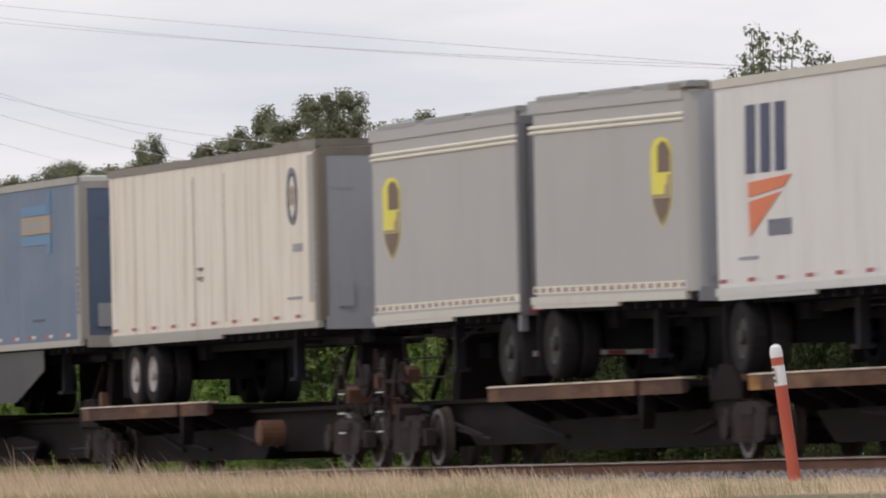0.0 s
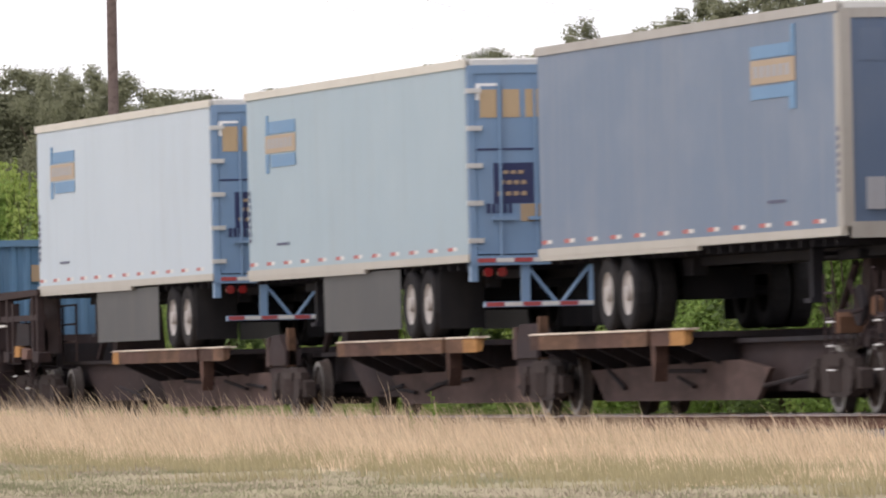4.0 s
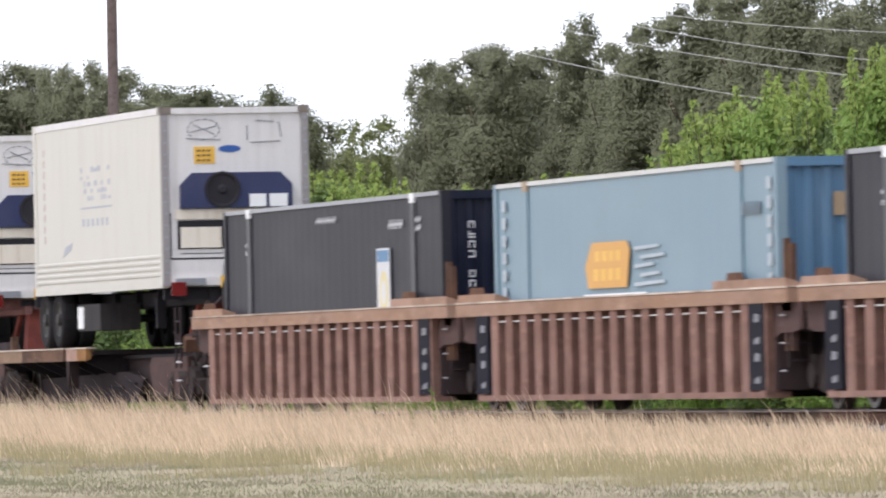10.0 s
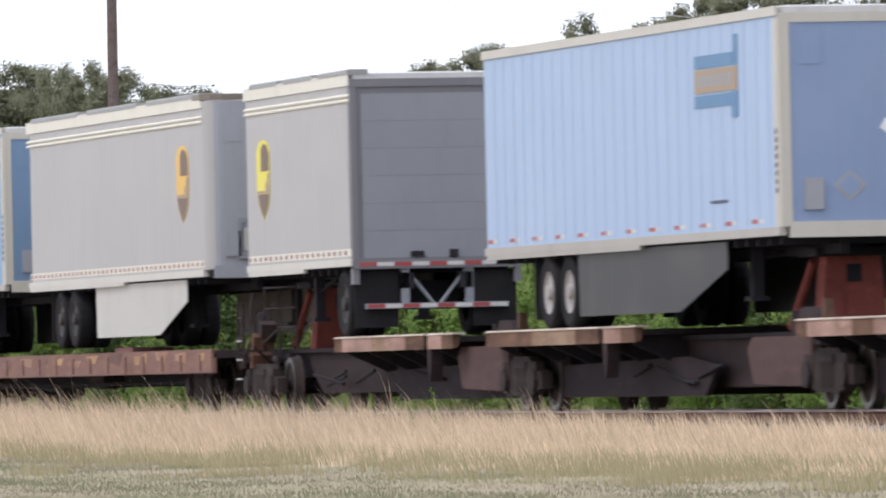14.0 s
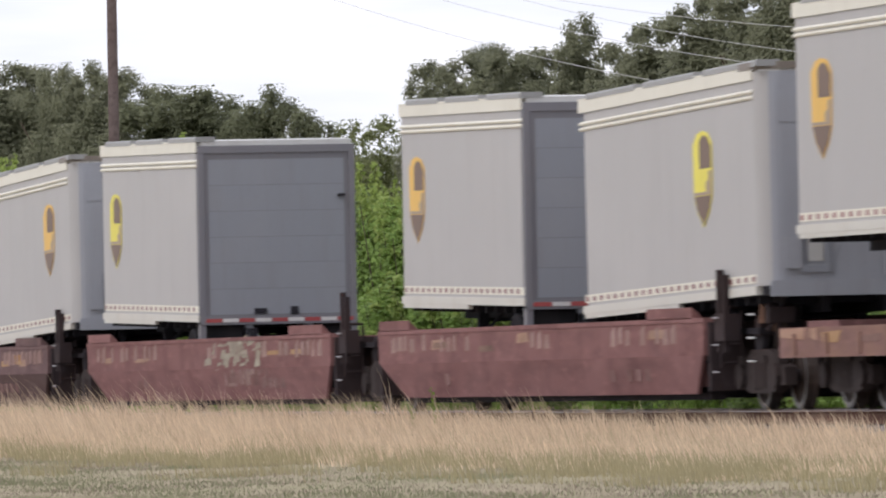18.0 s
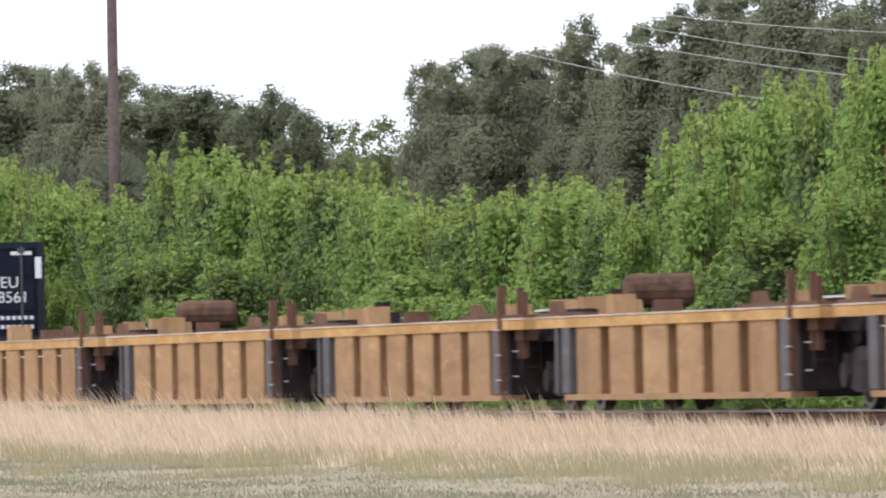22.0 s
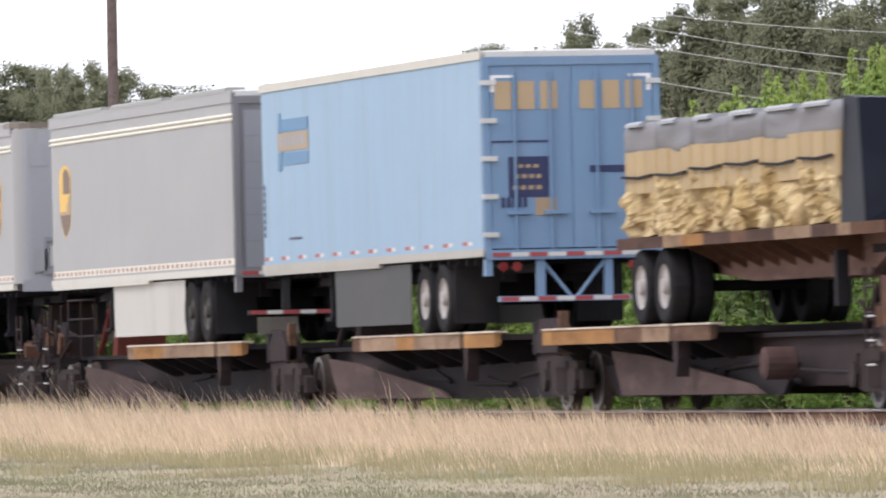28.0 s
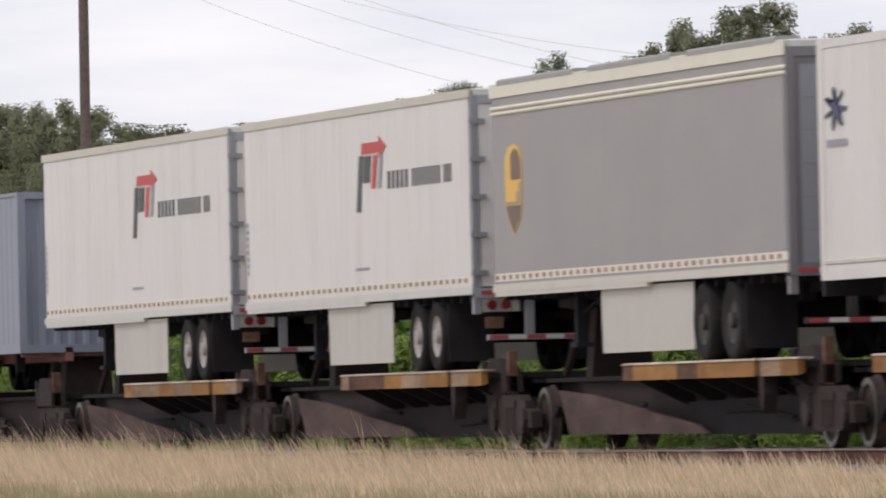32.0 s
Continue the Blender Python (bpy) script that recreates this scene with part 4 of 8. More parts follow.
    if wheels:
        xs = list(axles) if axles else ([we - s * 2.9, we - s * 4.15] if L > 10 else [we - s * 0.9])
        road_wheels(T, xs, rz, rim or RIM_W)
        bg = Geo()
        a, b = min(xs) - 1.0, max(xs) + 0.9
        bg.box(a, b, 0.75, 0.95, bottom - 0.32, bottom - 0.08).box(a, b, 1.65, 1.85, bottom - 0.32, bottom - 0.08)
        for x in xs:
            bg.box(x - 0.1, x + 0.1, 0.8, 1.8, rz - 0.1, bottom - 0.2)
        part("bogie", bg, BLACK, T)
        mx = max(xs) + 0.78 if s > 0 else min(xs) - 0.78
        m = Geo().box(mx - 0.02, mx + 0.02, 0.05, 0.72, deck + 0.15, bottom - 0.05).box(mx - 0.02, mx + 0.02, WIDE - 0.72, WIDE - 0.05, deck + 0.15, bottom - 0.05)
        parts("mudflap", m, RUBBER, T)
    if wheels and L > 6:
        lx = (we - s * (L - 3.2))
        lg = Geo()
        for y in (0.4, WIDE - 0.55):
            lg.box(lx - 0.08, lx + 0.08, y, y + 0.15, deck + 0.32, bottom).box(lx - 0.18, lx + 0.18, y - 0.05, y + 0.2, deck + 0.28, deck + 0.34)
        lg.rod((lx, 0.45, deck + 0.9), (lx, WIDE - 0.45, deck + 0.9), 0.03).rod((lx, 0.47, bottom), (lx - s * 0.9, 0.6, bottom), 0.04)
        lg.rod((lx, 0.47, deck + 0.7), (lx + s * 0.8, 0.7, bottom), 0.03)
        part("landing_gear", lg, BLACK, T)
    if skirt:
        mat, a0, a1, slant = skirt
        drop = 0.88
        poly = [(a0, bottom), (a0 + 0.06, bottom - drop), (a1 - slant, bottom - drop), (a1, bottom - drop * (0.4 if slant else 0.97)), (a1, bottom)]
        part("side_skirt", Geo().prism_y(poly, 0.06, 0.075), mat, T, "flat aerodynamic side skirt")
        part("side_skirt", Geo().prism_y(poly, WIDE - 0.075, WIDE - 0.06), mat, T, "flat aerodynamic side skirt")
    return aboard(T, q, pitch)


# ---- containers ----
def box_container(label, q, L, side, end, base=0.31, high=2.9, doors_lead=False, kind="dark", group="containers on the train"):
    T = thing("shipping_container", label, "container", group)
    top = base + high
    g = Geo()
    rib = 0.0015 if kind == "dark" and base < 2 else 0.0005 if kind == "blue" else 0.004 if kind == "dark" else 0.0015 if kind == "red" else 0.012
    # gently ribbed side
    n = int(L / 0.5)
    ring0, pts = [], []
    for i in range(n):
        x = -L + 0.18 + i * (L - 0.36) / n
        s = (L - 0.36) / n
        pts += [(x, 0.03), (x + s * 0.3, 0.03), (x + s * 0.5, 0.03 - rib), (x + s * 0.8, 0.03 - rib)]
    pts += [(-0.18, 0.03), (-0.18, WIDE - 0.03), (-L + 0.18, WIDE - 0.03)]
    g.prism_z(pts, base + 0.12, top - 0.06)
    part("side_wall", g, side, T)
    fr = Geo()
    for x0, x1 in ((-L, -L + 0.18), (-0.18, 0.0)):
        fr.box(x0, x1, 0.0, 0.14, base, top).box(x0, x1, WIDE - 0.14, WIDE, base, top)
    parts("corner_post", fr, side if kind == "dark" else end if kind == "red" else side, T)
    part("top_rail", Geo().box(-L + 0.18, -0.18, 0.0, 0.1, top - 0.06, top).box(-L + 0.18, -0.18, WIDE - 0.1, WIDE, top - 0.06, top), GREY_MID if kind == "dark" else ALU if kind == "blue" else side, T)
    part("bottom_rail", Geo().box(-L + 0.18, -0.18, 0.0, 0.1, base, base + 0.16).box(-L + 0.18, -0.18, WIDE - 0.1, WIDE, base, base + 0.16), CHAR_LITE if kind == "dark" else side, T)
    part("roof", Geo().box(-L + 0.1, -0.1, 0.1, WIDE - 0.1, top - 0.06, top - 0.02), side, T)
    if kind in ("dark", "blue"):
        for x in (-1.98, -L + 1.98):
            part("lifting_post", Geo().box(x - 0.13, x + 0.13, -0.004, 0.03, base, top), CHAR_LITE if kind == "dark" else side, T)
            part("casting", Geo().box(x - 0.14, x + 0.14, -0.01, 0.1, top - 0.14, top + 0.004), D_WHITE if kind == "dark" else D_TAN, T)
    if doors_lead:
        for y0, y1 in ((0.14, 1.28), (1.3, WIDE - 0.14)):
            dg, pn = Geo(), Geo()
            dg.box(-0.16, -0.06, y0, y1, base + 0.12, top - 0.1)
            for k in range(4):
                z = base + 0.3 + k * 0.66
                pn.box(-0.06, -0.02, y0 + 0.08, y1 - 0.08, z, z + 0.46)
            dr = part("door", dg, end, T)
            parts("door_panel", pn, end, dr)
            for yy in (y0 + 0.36, y1 - 0.3):
                rd = Geo().rod((0.0, yy, base + 0.08), (0.0, yy, top - 0.08), 0.025, 6)
                rd.box(-0.03, 0.03, yy - 0.06, yy + 0.06, top - 0.2, top - 0.1).box(-0.02, 0.03, yy - 0.05, yy + 0.25, base + 1.0, base + 1.06)
                part("lock_rod", rd, CHAR_LITE, dr)
        parts("end_beam", Geo().box(-0.18, 0, 0.14, WIDE - 0.14, top - 0.12, top).box(-0.18, 0, 0.14, WIDE - 0.14, base, base + 0.14), end, T)
        m = Geo()
        m.box(-0.018, -0.008, 0.2, 0.72, top - 1.25, top - 0.62, 0)
        emblem_ring(m, -0.008, 0.46, top - 0.93, 0.2)
        end_bars(m, 0.2, top - 0.24, 0.32, 0.07, 1, x=0.0, slot=0, gap=0.0)
        end_bars(m, 1.95, top - 0.24, 0.4, 0.07, 1, x=0.0, slot=0, gap=0.0)
        end_bars(m, 0.9, top - 0.48, 0.3, 0.06, 1, x=0.0, slot=0, gap=0.0)
        m.box(0.0, 0.006, 0.02, 0.12, top - 0.7, top - 0.3, 0).box(0.0, 0.006, WIDE - 0.18, WIDE - 0.06, top - 0.68, top - 0.28, 0)
        for k in range(2):
            end_bars(m, 0.3, top - 1.45 - k * 0.17, 0.9, 0.07, 9, x=0.0, slot=0)
            end_bars(m, 1.4, top - 1.45 - k * 0.17, 1.0, 0.07, 9, x=0.0, slot=0)
        m.box(0.0, 0.006, 0.2, 0.75, base + 0.22, base + 0.6, 0)
        parts("end_marking", m, [D_WHITE, D_SKY, D_NAVY, D_TAN], T)
        for k, word in enumerate(("XFEU", "668561")):
            c = bpy.data.curves.new("door_text", "FONT")
            c.body, c.size, c.extrude = word, 0.3, 0.004
            c.materials.append(D_WHITE)
            o = new("door_text", c)
            o.parent = T
            o.matrix_local = Matrix(((0, 0, 1, 0.012), (1, 0, 0, 1.38), (0, 1, 0, top - 0.85 - k * 0.28), (0, 0, 0, 1)))
    else:
        eg = Geo()
        ys, k = [(-0.05, 0.14)], 0
        m = 9
        s = (WIDE - 0.28) / m
        for i in range(m):
            y = 0.14 + i * s
            ys += [(-0.05, y), (-0.05, y + s * 0.3), (-0.09, y + s * 0.45), (-0.09, y + s * 0.85)]
        ys += [(-0.05, WIDE - 0.14), (-0.17, WIDE - 0.14), (-0.17, 0.14)]
        eg.prism_z(ys, base + 0.12, top - 0.1)
        part("end_wall", eg, end, T)
        parts("end_beam", Geo().box(-0.18, 0, 0.14, WIDE - 0.14, top - 0.12, top).box(-0.18, 0, 0.14, WIDE - 0.14, base, base + 0.14), end, T)
    d = Geo()
    if kind == "dark":
        if not doors_lead:
            m = Geo()
            m.box(-0.03, -0.02, 0.95, 1.85, top - 1.65, top - 0.62, 0)
            emblem_ring(m, -0.02, 1.4, top - 1.13, 0.44)
            for k in range(13):
                if k not in (4, 11):
                    glyph(m, 0.4, top - 0.55 - k * 0.142, k, slot=0 if k < 7 else 4)
                if k < 9 and k != 6:
                    glyph(m, 2.07, top - 0.55 - k * 0.135, k + 1, slot=4)
            m.box(-0.03, -0.02, 1.15, 1.68, base + 0.55, base + 0.82, 0)
            parts("end_marking", m, [D_PRINT, D_SKY, D_NAVY, D_STRAW, D_GREY], T, "white end panel with a blue ring")
        x = -4.45 if not doors_lead else -L + 3.5
        d.box(x, x + 0.9, -0.01, 0.0, top - 1.85, top - 0.77, 0)
        d.box(x + 0.05, x + 0.85, -0.014, -0.01, top - 0.97, top - 0.8, 1).prism_y([(x + 0.48 + 0.3 * math.cos(a), top - 1.42 + 0.32 * math.sin(a)) for a in [2 * math.pi * i / 14 for i in range(14)]], -0.014, -0.01, 3)
        d.prism_y([(x + 0.48 + 0.16 * math.cos(a), top - 1.42 + 0.18 * math.sin(a)) for a in [2 * math.pi * i / 12 for i in range(12)]], -0.016, -0.014, 0)
        for k in range(7):
            mark_glyph(d, -8.8 + k * 0.21, top - 0.33, 0.15, 0.1)
        for k in range(5):
            mark_glyph(d, (-3.6 if not doors_lead else -L + 2.1) + k * 0.2, top - 0.5, 0.14, 0.14)
        for x3, z3 in ((-1.75, top - 0.56), (-L + 1.75, top - 0.72)):
            for k in range(2):
                mark_glyph(d, x3 + k * 0.19, z3, 0.13, 0.1)
                mark_glyph(d, x3 + k * 0.19, z3 + 0.13, 0.13, 0.09)
        if base > 2:
            for x2 in (-1.65, -2.9, -L + 0.9, -L + 2.2):
                for k in range(4):
                    mark_glyph(d, x2 + (k % 2) * 0.22, base + 0.68 + (k // 2) * 0.13, 0.14, 0.1)
        parts("side_marking", d, [D_PRINT, D_CYAN, D_TAN, D_STRAW], T)
    elif kind == "blue":
        x, z = -L + 5.5, base + 1.36
        d.prism_y([(x + 0.1, z + 0.3), (x + 0.25, z), (x + 2.5, z), (x + 2.7, z + 0.5), (x + 2.5, z + 0.62), (x + 0.5, z + 0.62)], -0.01, -0.004, 0)
        bars(d, x + 0.6, z + 0.1, 1.7, 0.16, 4, y=-0.014, slot=4)
        bars(d, x + 0.7, z + 0.36, 1.6, 0.14, 4, y=-0.014, slot=4)
        for k in range(5):
            d.prism_y([(x + 2.9 + 0.35 * (k % 2), z + 0.12 * k), (x + 4.6 - 0.3 * (k % 3), z + 0.12 * k + 0.03), (x + 4.6 - 0.3 * (k % 3), z + 0.12 * k + 0.07), (x + 2.9 + 0.35 * (k % 2), z + 0.12 * k + 0.05)], -0.003, 0.004, 2)
        d.box(x, x + 3.6, -0.01, -0.004, base + 1.22, base + 1.28, 1)
        for x in (-0.5, -L + 0.55):
            bars_down(d, x, top - 0.15, 0.22, 2.2, 9, slot=2)
        bars(d, -1.8, top - 0.7, 1.0, 0.16, 4, slot=5)
        parts("side_marking", d, [D_ORANGE, D_WHITE, D_PALE_BLUE, D_GREY, D_GOLD, D_DIM_BLUE], T)
        m = Geo()
        end_bars(m, 0.75, top - 0.75, 0.75, 0.3, 2, x=-0.03, slot=0)
        end_bars(m, 1.6, top - 0.75, 0.5, 0.3, 2, x=-0.03, slot=0)
        parts("end_marking", m, [D_TAN], T)
    elif kind == "red":
        rnd = random.Random(4)
        u = -L + 1.7
        while u < -1.9:
            w, h = 0.16 + 0.4 * rnd.random(), 0.45 + 0.42 * rnd.random()
            z, j = base + 0.8, rnd.random() * 0.12
            if rnd.random() < 0.9:
                d.prism_y([(u, z), (u + w, z), (u + w - j, z + h * 0.6), (u + w * 0.8, z + h), (u + j, z + h * (0.7 + 0.3 * rnd.random()))], -0.003, 0.02, 0)
            u += w + 0.07 + 0.2 * rnd.random() ** 2
        for pts in (((4.2, 2.1), (4.6, 2.2), (4.75, 1.85), (4.5, 1.72), (4.15, 1.82)), ((4.8, 2.05), (5.15, 2.0), (5.1, 1.75), (4.85, 1.8)),
                    ((6.1, 2.15), (6.5, 2.2), (7.1, 1.85), (7.7, 1.5), (7.9, 1.2), (8.3, 0.85), (7.6, 0.85), (7.3, 1.3), (6.7, 1.75), (6.3, 2.0)),
                    ((8.3, 1.72), (8.7, 1.75), (8.75, 1.6), (8.4, 1.58)), ((9.0, 1.76), (9.4, 1.8), (9.4, 1.62), (9.05, 1.6)), ((9.3, 1.5), (10.0, 1.55), (9.9, 0.85), (9.6, 0.85)), ((1.7, 1.55), (1.8, 1.56), (1.85, 0.9), (1.75, 0.9))):
            d.prism_y([(-L + x, base + z) for x, z in pts], -0.006, 0.02, 0)
        parts("peeling_paint", d, [D_PEEL], T, "worn white remains of lettering")
        m = Geo()
        m.prism_x([(0.7, top - 0.9), (0.87, top - 0.72), (1.04, top - 0.9), (0.87, top - 1.08)], -0.04, -0.03)
        part("placard", m, [D_WHITE], T, "white diamond placard")
    return aboard(T, q)


def mark_glyph(d, x, z, w, h, y=-0.008):
    """One small unreadable character on a side: thin strokes."""
    d.prism_y([(x, z), (x + w * 0.32, z), (x + w * 0.32, z + h * 0.35), (x + w, z + h * 0.35), (x + w, z + h), (x + w * 0.7, z + h), (x + w * 0.7, z + h * 0.6), (x, z + h * 0.6)], -0.003, 0.004)


def glyph(m, y, z, k=0, x=-0.03, slot=0):
    """One small unreadable character: thin strokes round a small field."""
    w, h, s = 0.1, 0.105, 0.022
    if k % 4 != 3:
        m.box(x, x + 0.004, y, y + s, z, z + h, slot)
    if k % 3 != 1:
        m.box(x, x + 0.004, y + w - s, y + w, z, z + h, slot)
    m.box(x, x + 0.004, y, y + w, z + (h * 0.42 if k % 3 == 1 else h - s), z + (h * 0.42 + s if k % 3 == 1 else h), slot)
    if k % 2:
        m.box(x, x + 0.004, y, y + w, z, z + s, slot)


def emblem_ring(m, x, y, z, r):
    """A blue ring open at one corner, round small tan bars."""
    m.mark()
    m.hold = True
    for a, b, s in ((-50, 90, 1), (140, 270, 2)):
        for i in range(10):
            t0, t1 = radians(a + (b - a) * i / 10), radians(a + (b - a) * (i + 1) / 10)
            p = [(y + r * math.cos(t0), z + r * math.sin(t0)), (y + r * math.cos(t1), z + r * math.sin(t1)), (y + r * 0.76 * math.cos(t1), z + r * 0.76 * math.sin(t1)), (y + r * 0.76 * math.cos(t0), z + r * 0.76 * math.sin(t0))]
            m.prism_x(p, x, x + 0.006, s)
    m.box(x, x + 0.006, y - r, y, z + r * 0.76, z + r, 1)
    m.box(x, x + 0.006, y, y + r, z - r, z - r * 0.78, 2)
    end_bars(m, y - r * 0.5, z - r * 0.16, r, r * 0.36, 4, x=x, slot=3, gap=0.2)
    m.hold = False


# ---- railway cars ----
def spine_unit(rear, lead, pads, hitch=(), ends="aa", group="spine car units", tank=False):
    """One platform of an articulated spine car; pads: (from, to) along the train; ends: a shared truck or c a coupler, rear then lead."""
    T = thing("spine_car", "rusty brown spine car unit with raised wheel platforms", "rail car", group)
    L = lead - rear
    c = WIDE / 2
    # The head units carry their under-trailer shade as near-black steel.
    darkened = lead > -210
    sill, frame_steel = (SHADED_STEEL, SHADED_STEEL) if darkened else (SILL, DARK_STEEL)
    g = Geo()
    g.box(-L + 0.5, -0.5, c - 0.42, c + 0.42, 0.55, 0.98)
    g.box(-L + 0.3, -0.3, c - 0.6, c + 0.6, 0.94, 1.0)
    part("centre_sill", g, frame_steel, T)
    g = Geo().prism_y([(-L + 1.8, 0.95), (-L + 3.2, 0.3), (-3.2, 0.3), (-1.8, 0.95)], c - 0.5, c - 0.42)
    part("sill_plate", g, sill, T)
    rnd = random.Random(int(-rear))
    for k in range(5):
        x = -L + 2.5 + rnd.random() * (L - 5)
        part("brake_rod", Geo().rod((x, 0.55, 0.35 + 0.3 * rnd.random()), (x + 1.0 + 1.8 * rnd.random(), 0.5, 0.35 + 0.3 * rnd.random()), 0.03, 6), DARK_STEEL, T)
    ring = [(math.cos(6.2832 * i / 16), math.sin(6.2832 * i / 16)) for i in range(16)]
    part("air_tank", Geo().loft([[(-6.2 + r * p, y, 0.6 + r * s) for p, s in ring] for y, r in ((0.1, 0.14), (0.13, 0.21), (0.52, 0.21), (0.55, 0.14))]), CAR_PURPLE if lead < -500 else TANK_BROWN, T, "brown air tank") if tank else None
    bright, tones = (0.7, (PAD_EDGE, PAD_DARK, PAD_EDGE)) if lead > -300 else (0.1, (PAD_PINK, PAD_PINK, PAD_TAN, PAD_EDGE)) if lead > -500 else (0.45, (PAD_EDGE, PAD_TAN, PAD_YELLOW, PAD_TAN))
    plate = WEB_BROWN if -300 < lead < -210 else SPINE_PLATE if -500 < lead <= -300 else frame_steel
    for p0, p1 in pads:
        a, b = p0 - lead, p1 - lead
        split = b - (b - a) * 0.22
        dk = Geo().box(a, b, 0.06, WIDE - 0.06, 1.02, 1.1)
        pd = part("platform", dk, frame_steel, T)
        for u0, u1 in ((a, split - 0.14), (split + 0.14, b)):
            cuts = [u0] + ([u0 + 0.55] if u0 == a else []) + [u0 + (u1 - u0) * v for v in ((0.42, 0.58, 0.8) if u0 == a else (0.55,))] + [u1]
            for i in range(len(cuts) - 1):
                f = Geo().prism_x([(-0.03, 1.13), (0.1, 1.13), (0.1, 1.1), (0.05, 0.94), (-0.03, 0.92)], cuts[i], cuts[i + 1])
                part("edge_beam", f, PAD_YELLOW if (i == 0) == (u0 == a) and rnd.random() < bright else rnd.choice(tones), pd)
            part("edge_beam", Geo().box(u0, u1, WIDE - 0.08, WIDE + 0.03, 0.88, 1.13), PAD_EDGE, pd)
            part("edge_cap", Geo().prism_x([(-0.045, 1.122), (0.16, 1.122), (0.16, 1.15), (0.0, 1.15), (-0.045, 1.132)], u0 - 0.03, u1 + 0.03), EDGE_GLINT, pd)
        k = a + 0.5
        while k < b:
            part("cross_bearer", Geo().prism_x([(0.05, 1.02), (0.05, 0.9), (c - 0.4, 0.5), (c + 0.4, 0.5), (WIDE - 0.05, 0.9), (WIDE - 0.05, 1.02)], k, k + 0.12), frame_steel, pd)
            k += 1.6
        br = Geo().prism_y([(split - 0.14, 1.14), (split - 0.1, 0.7), (split + 0.02, 0.45), (split + 0.12, 0.7), (split + 0.14, 1.14)], 0.02, 0.2)
        part("bracket", br, PAD_DARK if -300 < lead < -210 else sill, T)
        lo = Geo().prism_y([(a + 1.2, 0.62), (a + 2.0, 0.19), (b + 1.5, 0.19), (b + 2.2, 0.6), (b + 0.6, 0.72)], 0.55, 0.62)
        part("side_plate", lo, plate, T)
        part("side_plate", Geo().prism_y([(a + 1.2, 0.62), (a + 2.0, 0.19), (b + 1.5, 0.19), (b + 2.2, 0.6), (b + 0.6, 0.72)], WIDE - 0.62, WIDE - 0.55), SPINE_PLATE, T)
    if -500 < lead < -300:
        part("web_plate", Geo().prism_y([(-4.0, 0.8), (-3.7, 0.34), (-1.3, 0.3), (-0.7, 0.5), (-0.7, 0.94), (-3.7, 0.94)], 0.22, 0.29), CAR_PURPLE, T, "dusty brown web plate")
    elif lead <= -500:
        part("web_plate", Geo().prism_y([(-L + 2.7, 0.82), (-L + 3.3, 0.21), (-L + 11.0, 0.21), (-L + 10.4, 0.33), (-L + 4.8, 0.74)], 0.3, 0.36), WEB_BROWN, T, "dusty brown web plate")
    for h, red in hitch:
        x = h - lead
        st = Geo().prism_x([(c - 0.44, 1.0), (c + 0.44, 1.0), (c + 0.36, 1.95), (c - 0.36, 1.95)], x - 0.1, x + 0.3)
        tp = Geo().box(x - 0.5, x + 0.5, c - 0.55, c + 0.55, 1.95, 2.06)
        hs = part("hitch", st, HITCH_RED if red else sill, T, "red hitch stand" if red else "")
        part("hitch_head", tp, BLACK, hs)
        part("brace", Geo().rod((x - 1.2, c, 1.05), (x - 0.2, c, 1.95), 0.09).rod((x - 1.2, c - 0.45, 1.05), (x - 0.2, c - 0.4, 1.9), 0.06), HITCH_RED if red else sill, hs)
        # A black patch on the solid stand paints the dark of a hole.
        part("opening", Geo().box(x + 0.3, x + 0.306, c - 0.1, c + 0.1, 1.62, 1.85), BLACK, hs)
    if ends[0] == "c":
        truck(T, -L + 1.1)
        coupler(T, -L, -1)
        end_gear(T, -L + 0.4)
        handrails(T, -L + 0.3, 0.75, 1.75, SILL)
        wide_rail = Geo()
        for x in (0.2, 1.4, 2.7):
            wide_rail.rod((-L + x, 0.5, 1.0), (-L + x, 0.5, 2.0), 0.022, 6)
        for z in (1.35, 1.65, 1.98):
            wide_rail.rod((-L + 0.2, 0.5, z), (-L + 2.7, 0.5, z), 0.018, 5)
        part("end_railing", wide_rail, SILL, T)
    if ends[1] == "c":
        truck(T, -1.1)
        coupler(T, 0, 1)
        end_gear(T, -0.5)
        handrails(T, -0.8, 0.75, 1.75, SILL)
    else:
        truck(T, 0.0)
        bx = Geo().prism_y([(-1.6, 1.06), (-1.35, 1.3), (-0.75, 1.3), (-0.3, 1.05), (-0.3, 0.82), (-1.6, 0.82)], 0.25, 0.5)
        part("end_plate", bx, sill, T)
        part("end_flange", Geo().box(-1.8, -1.62, 0.25, 0.55, 0.8, 1.26), plate, T)
        part("brake_mast", Geo().box(-0.45, -0.3, 0.3, 0.42, 0.8, 1.4), PAD_EDGE, T)
        part("bolster_box", Geo().prism_y([(-1.9, 0.95), (-1.5, 0.35), (-0.5, 0.35), (-0.5, 0.95)], 0.3, 0.36), sill, T)
    return aboard(T, lead)


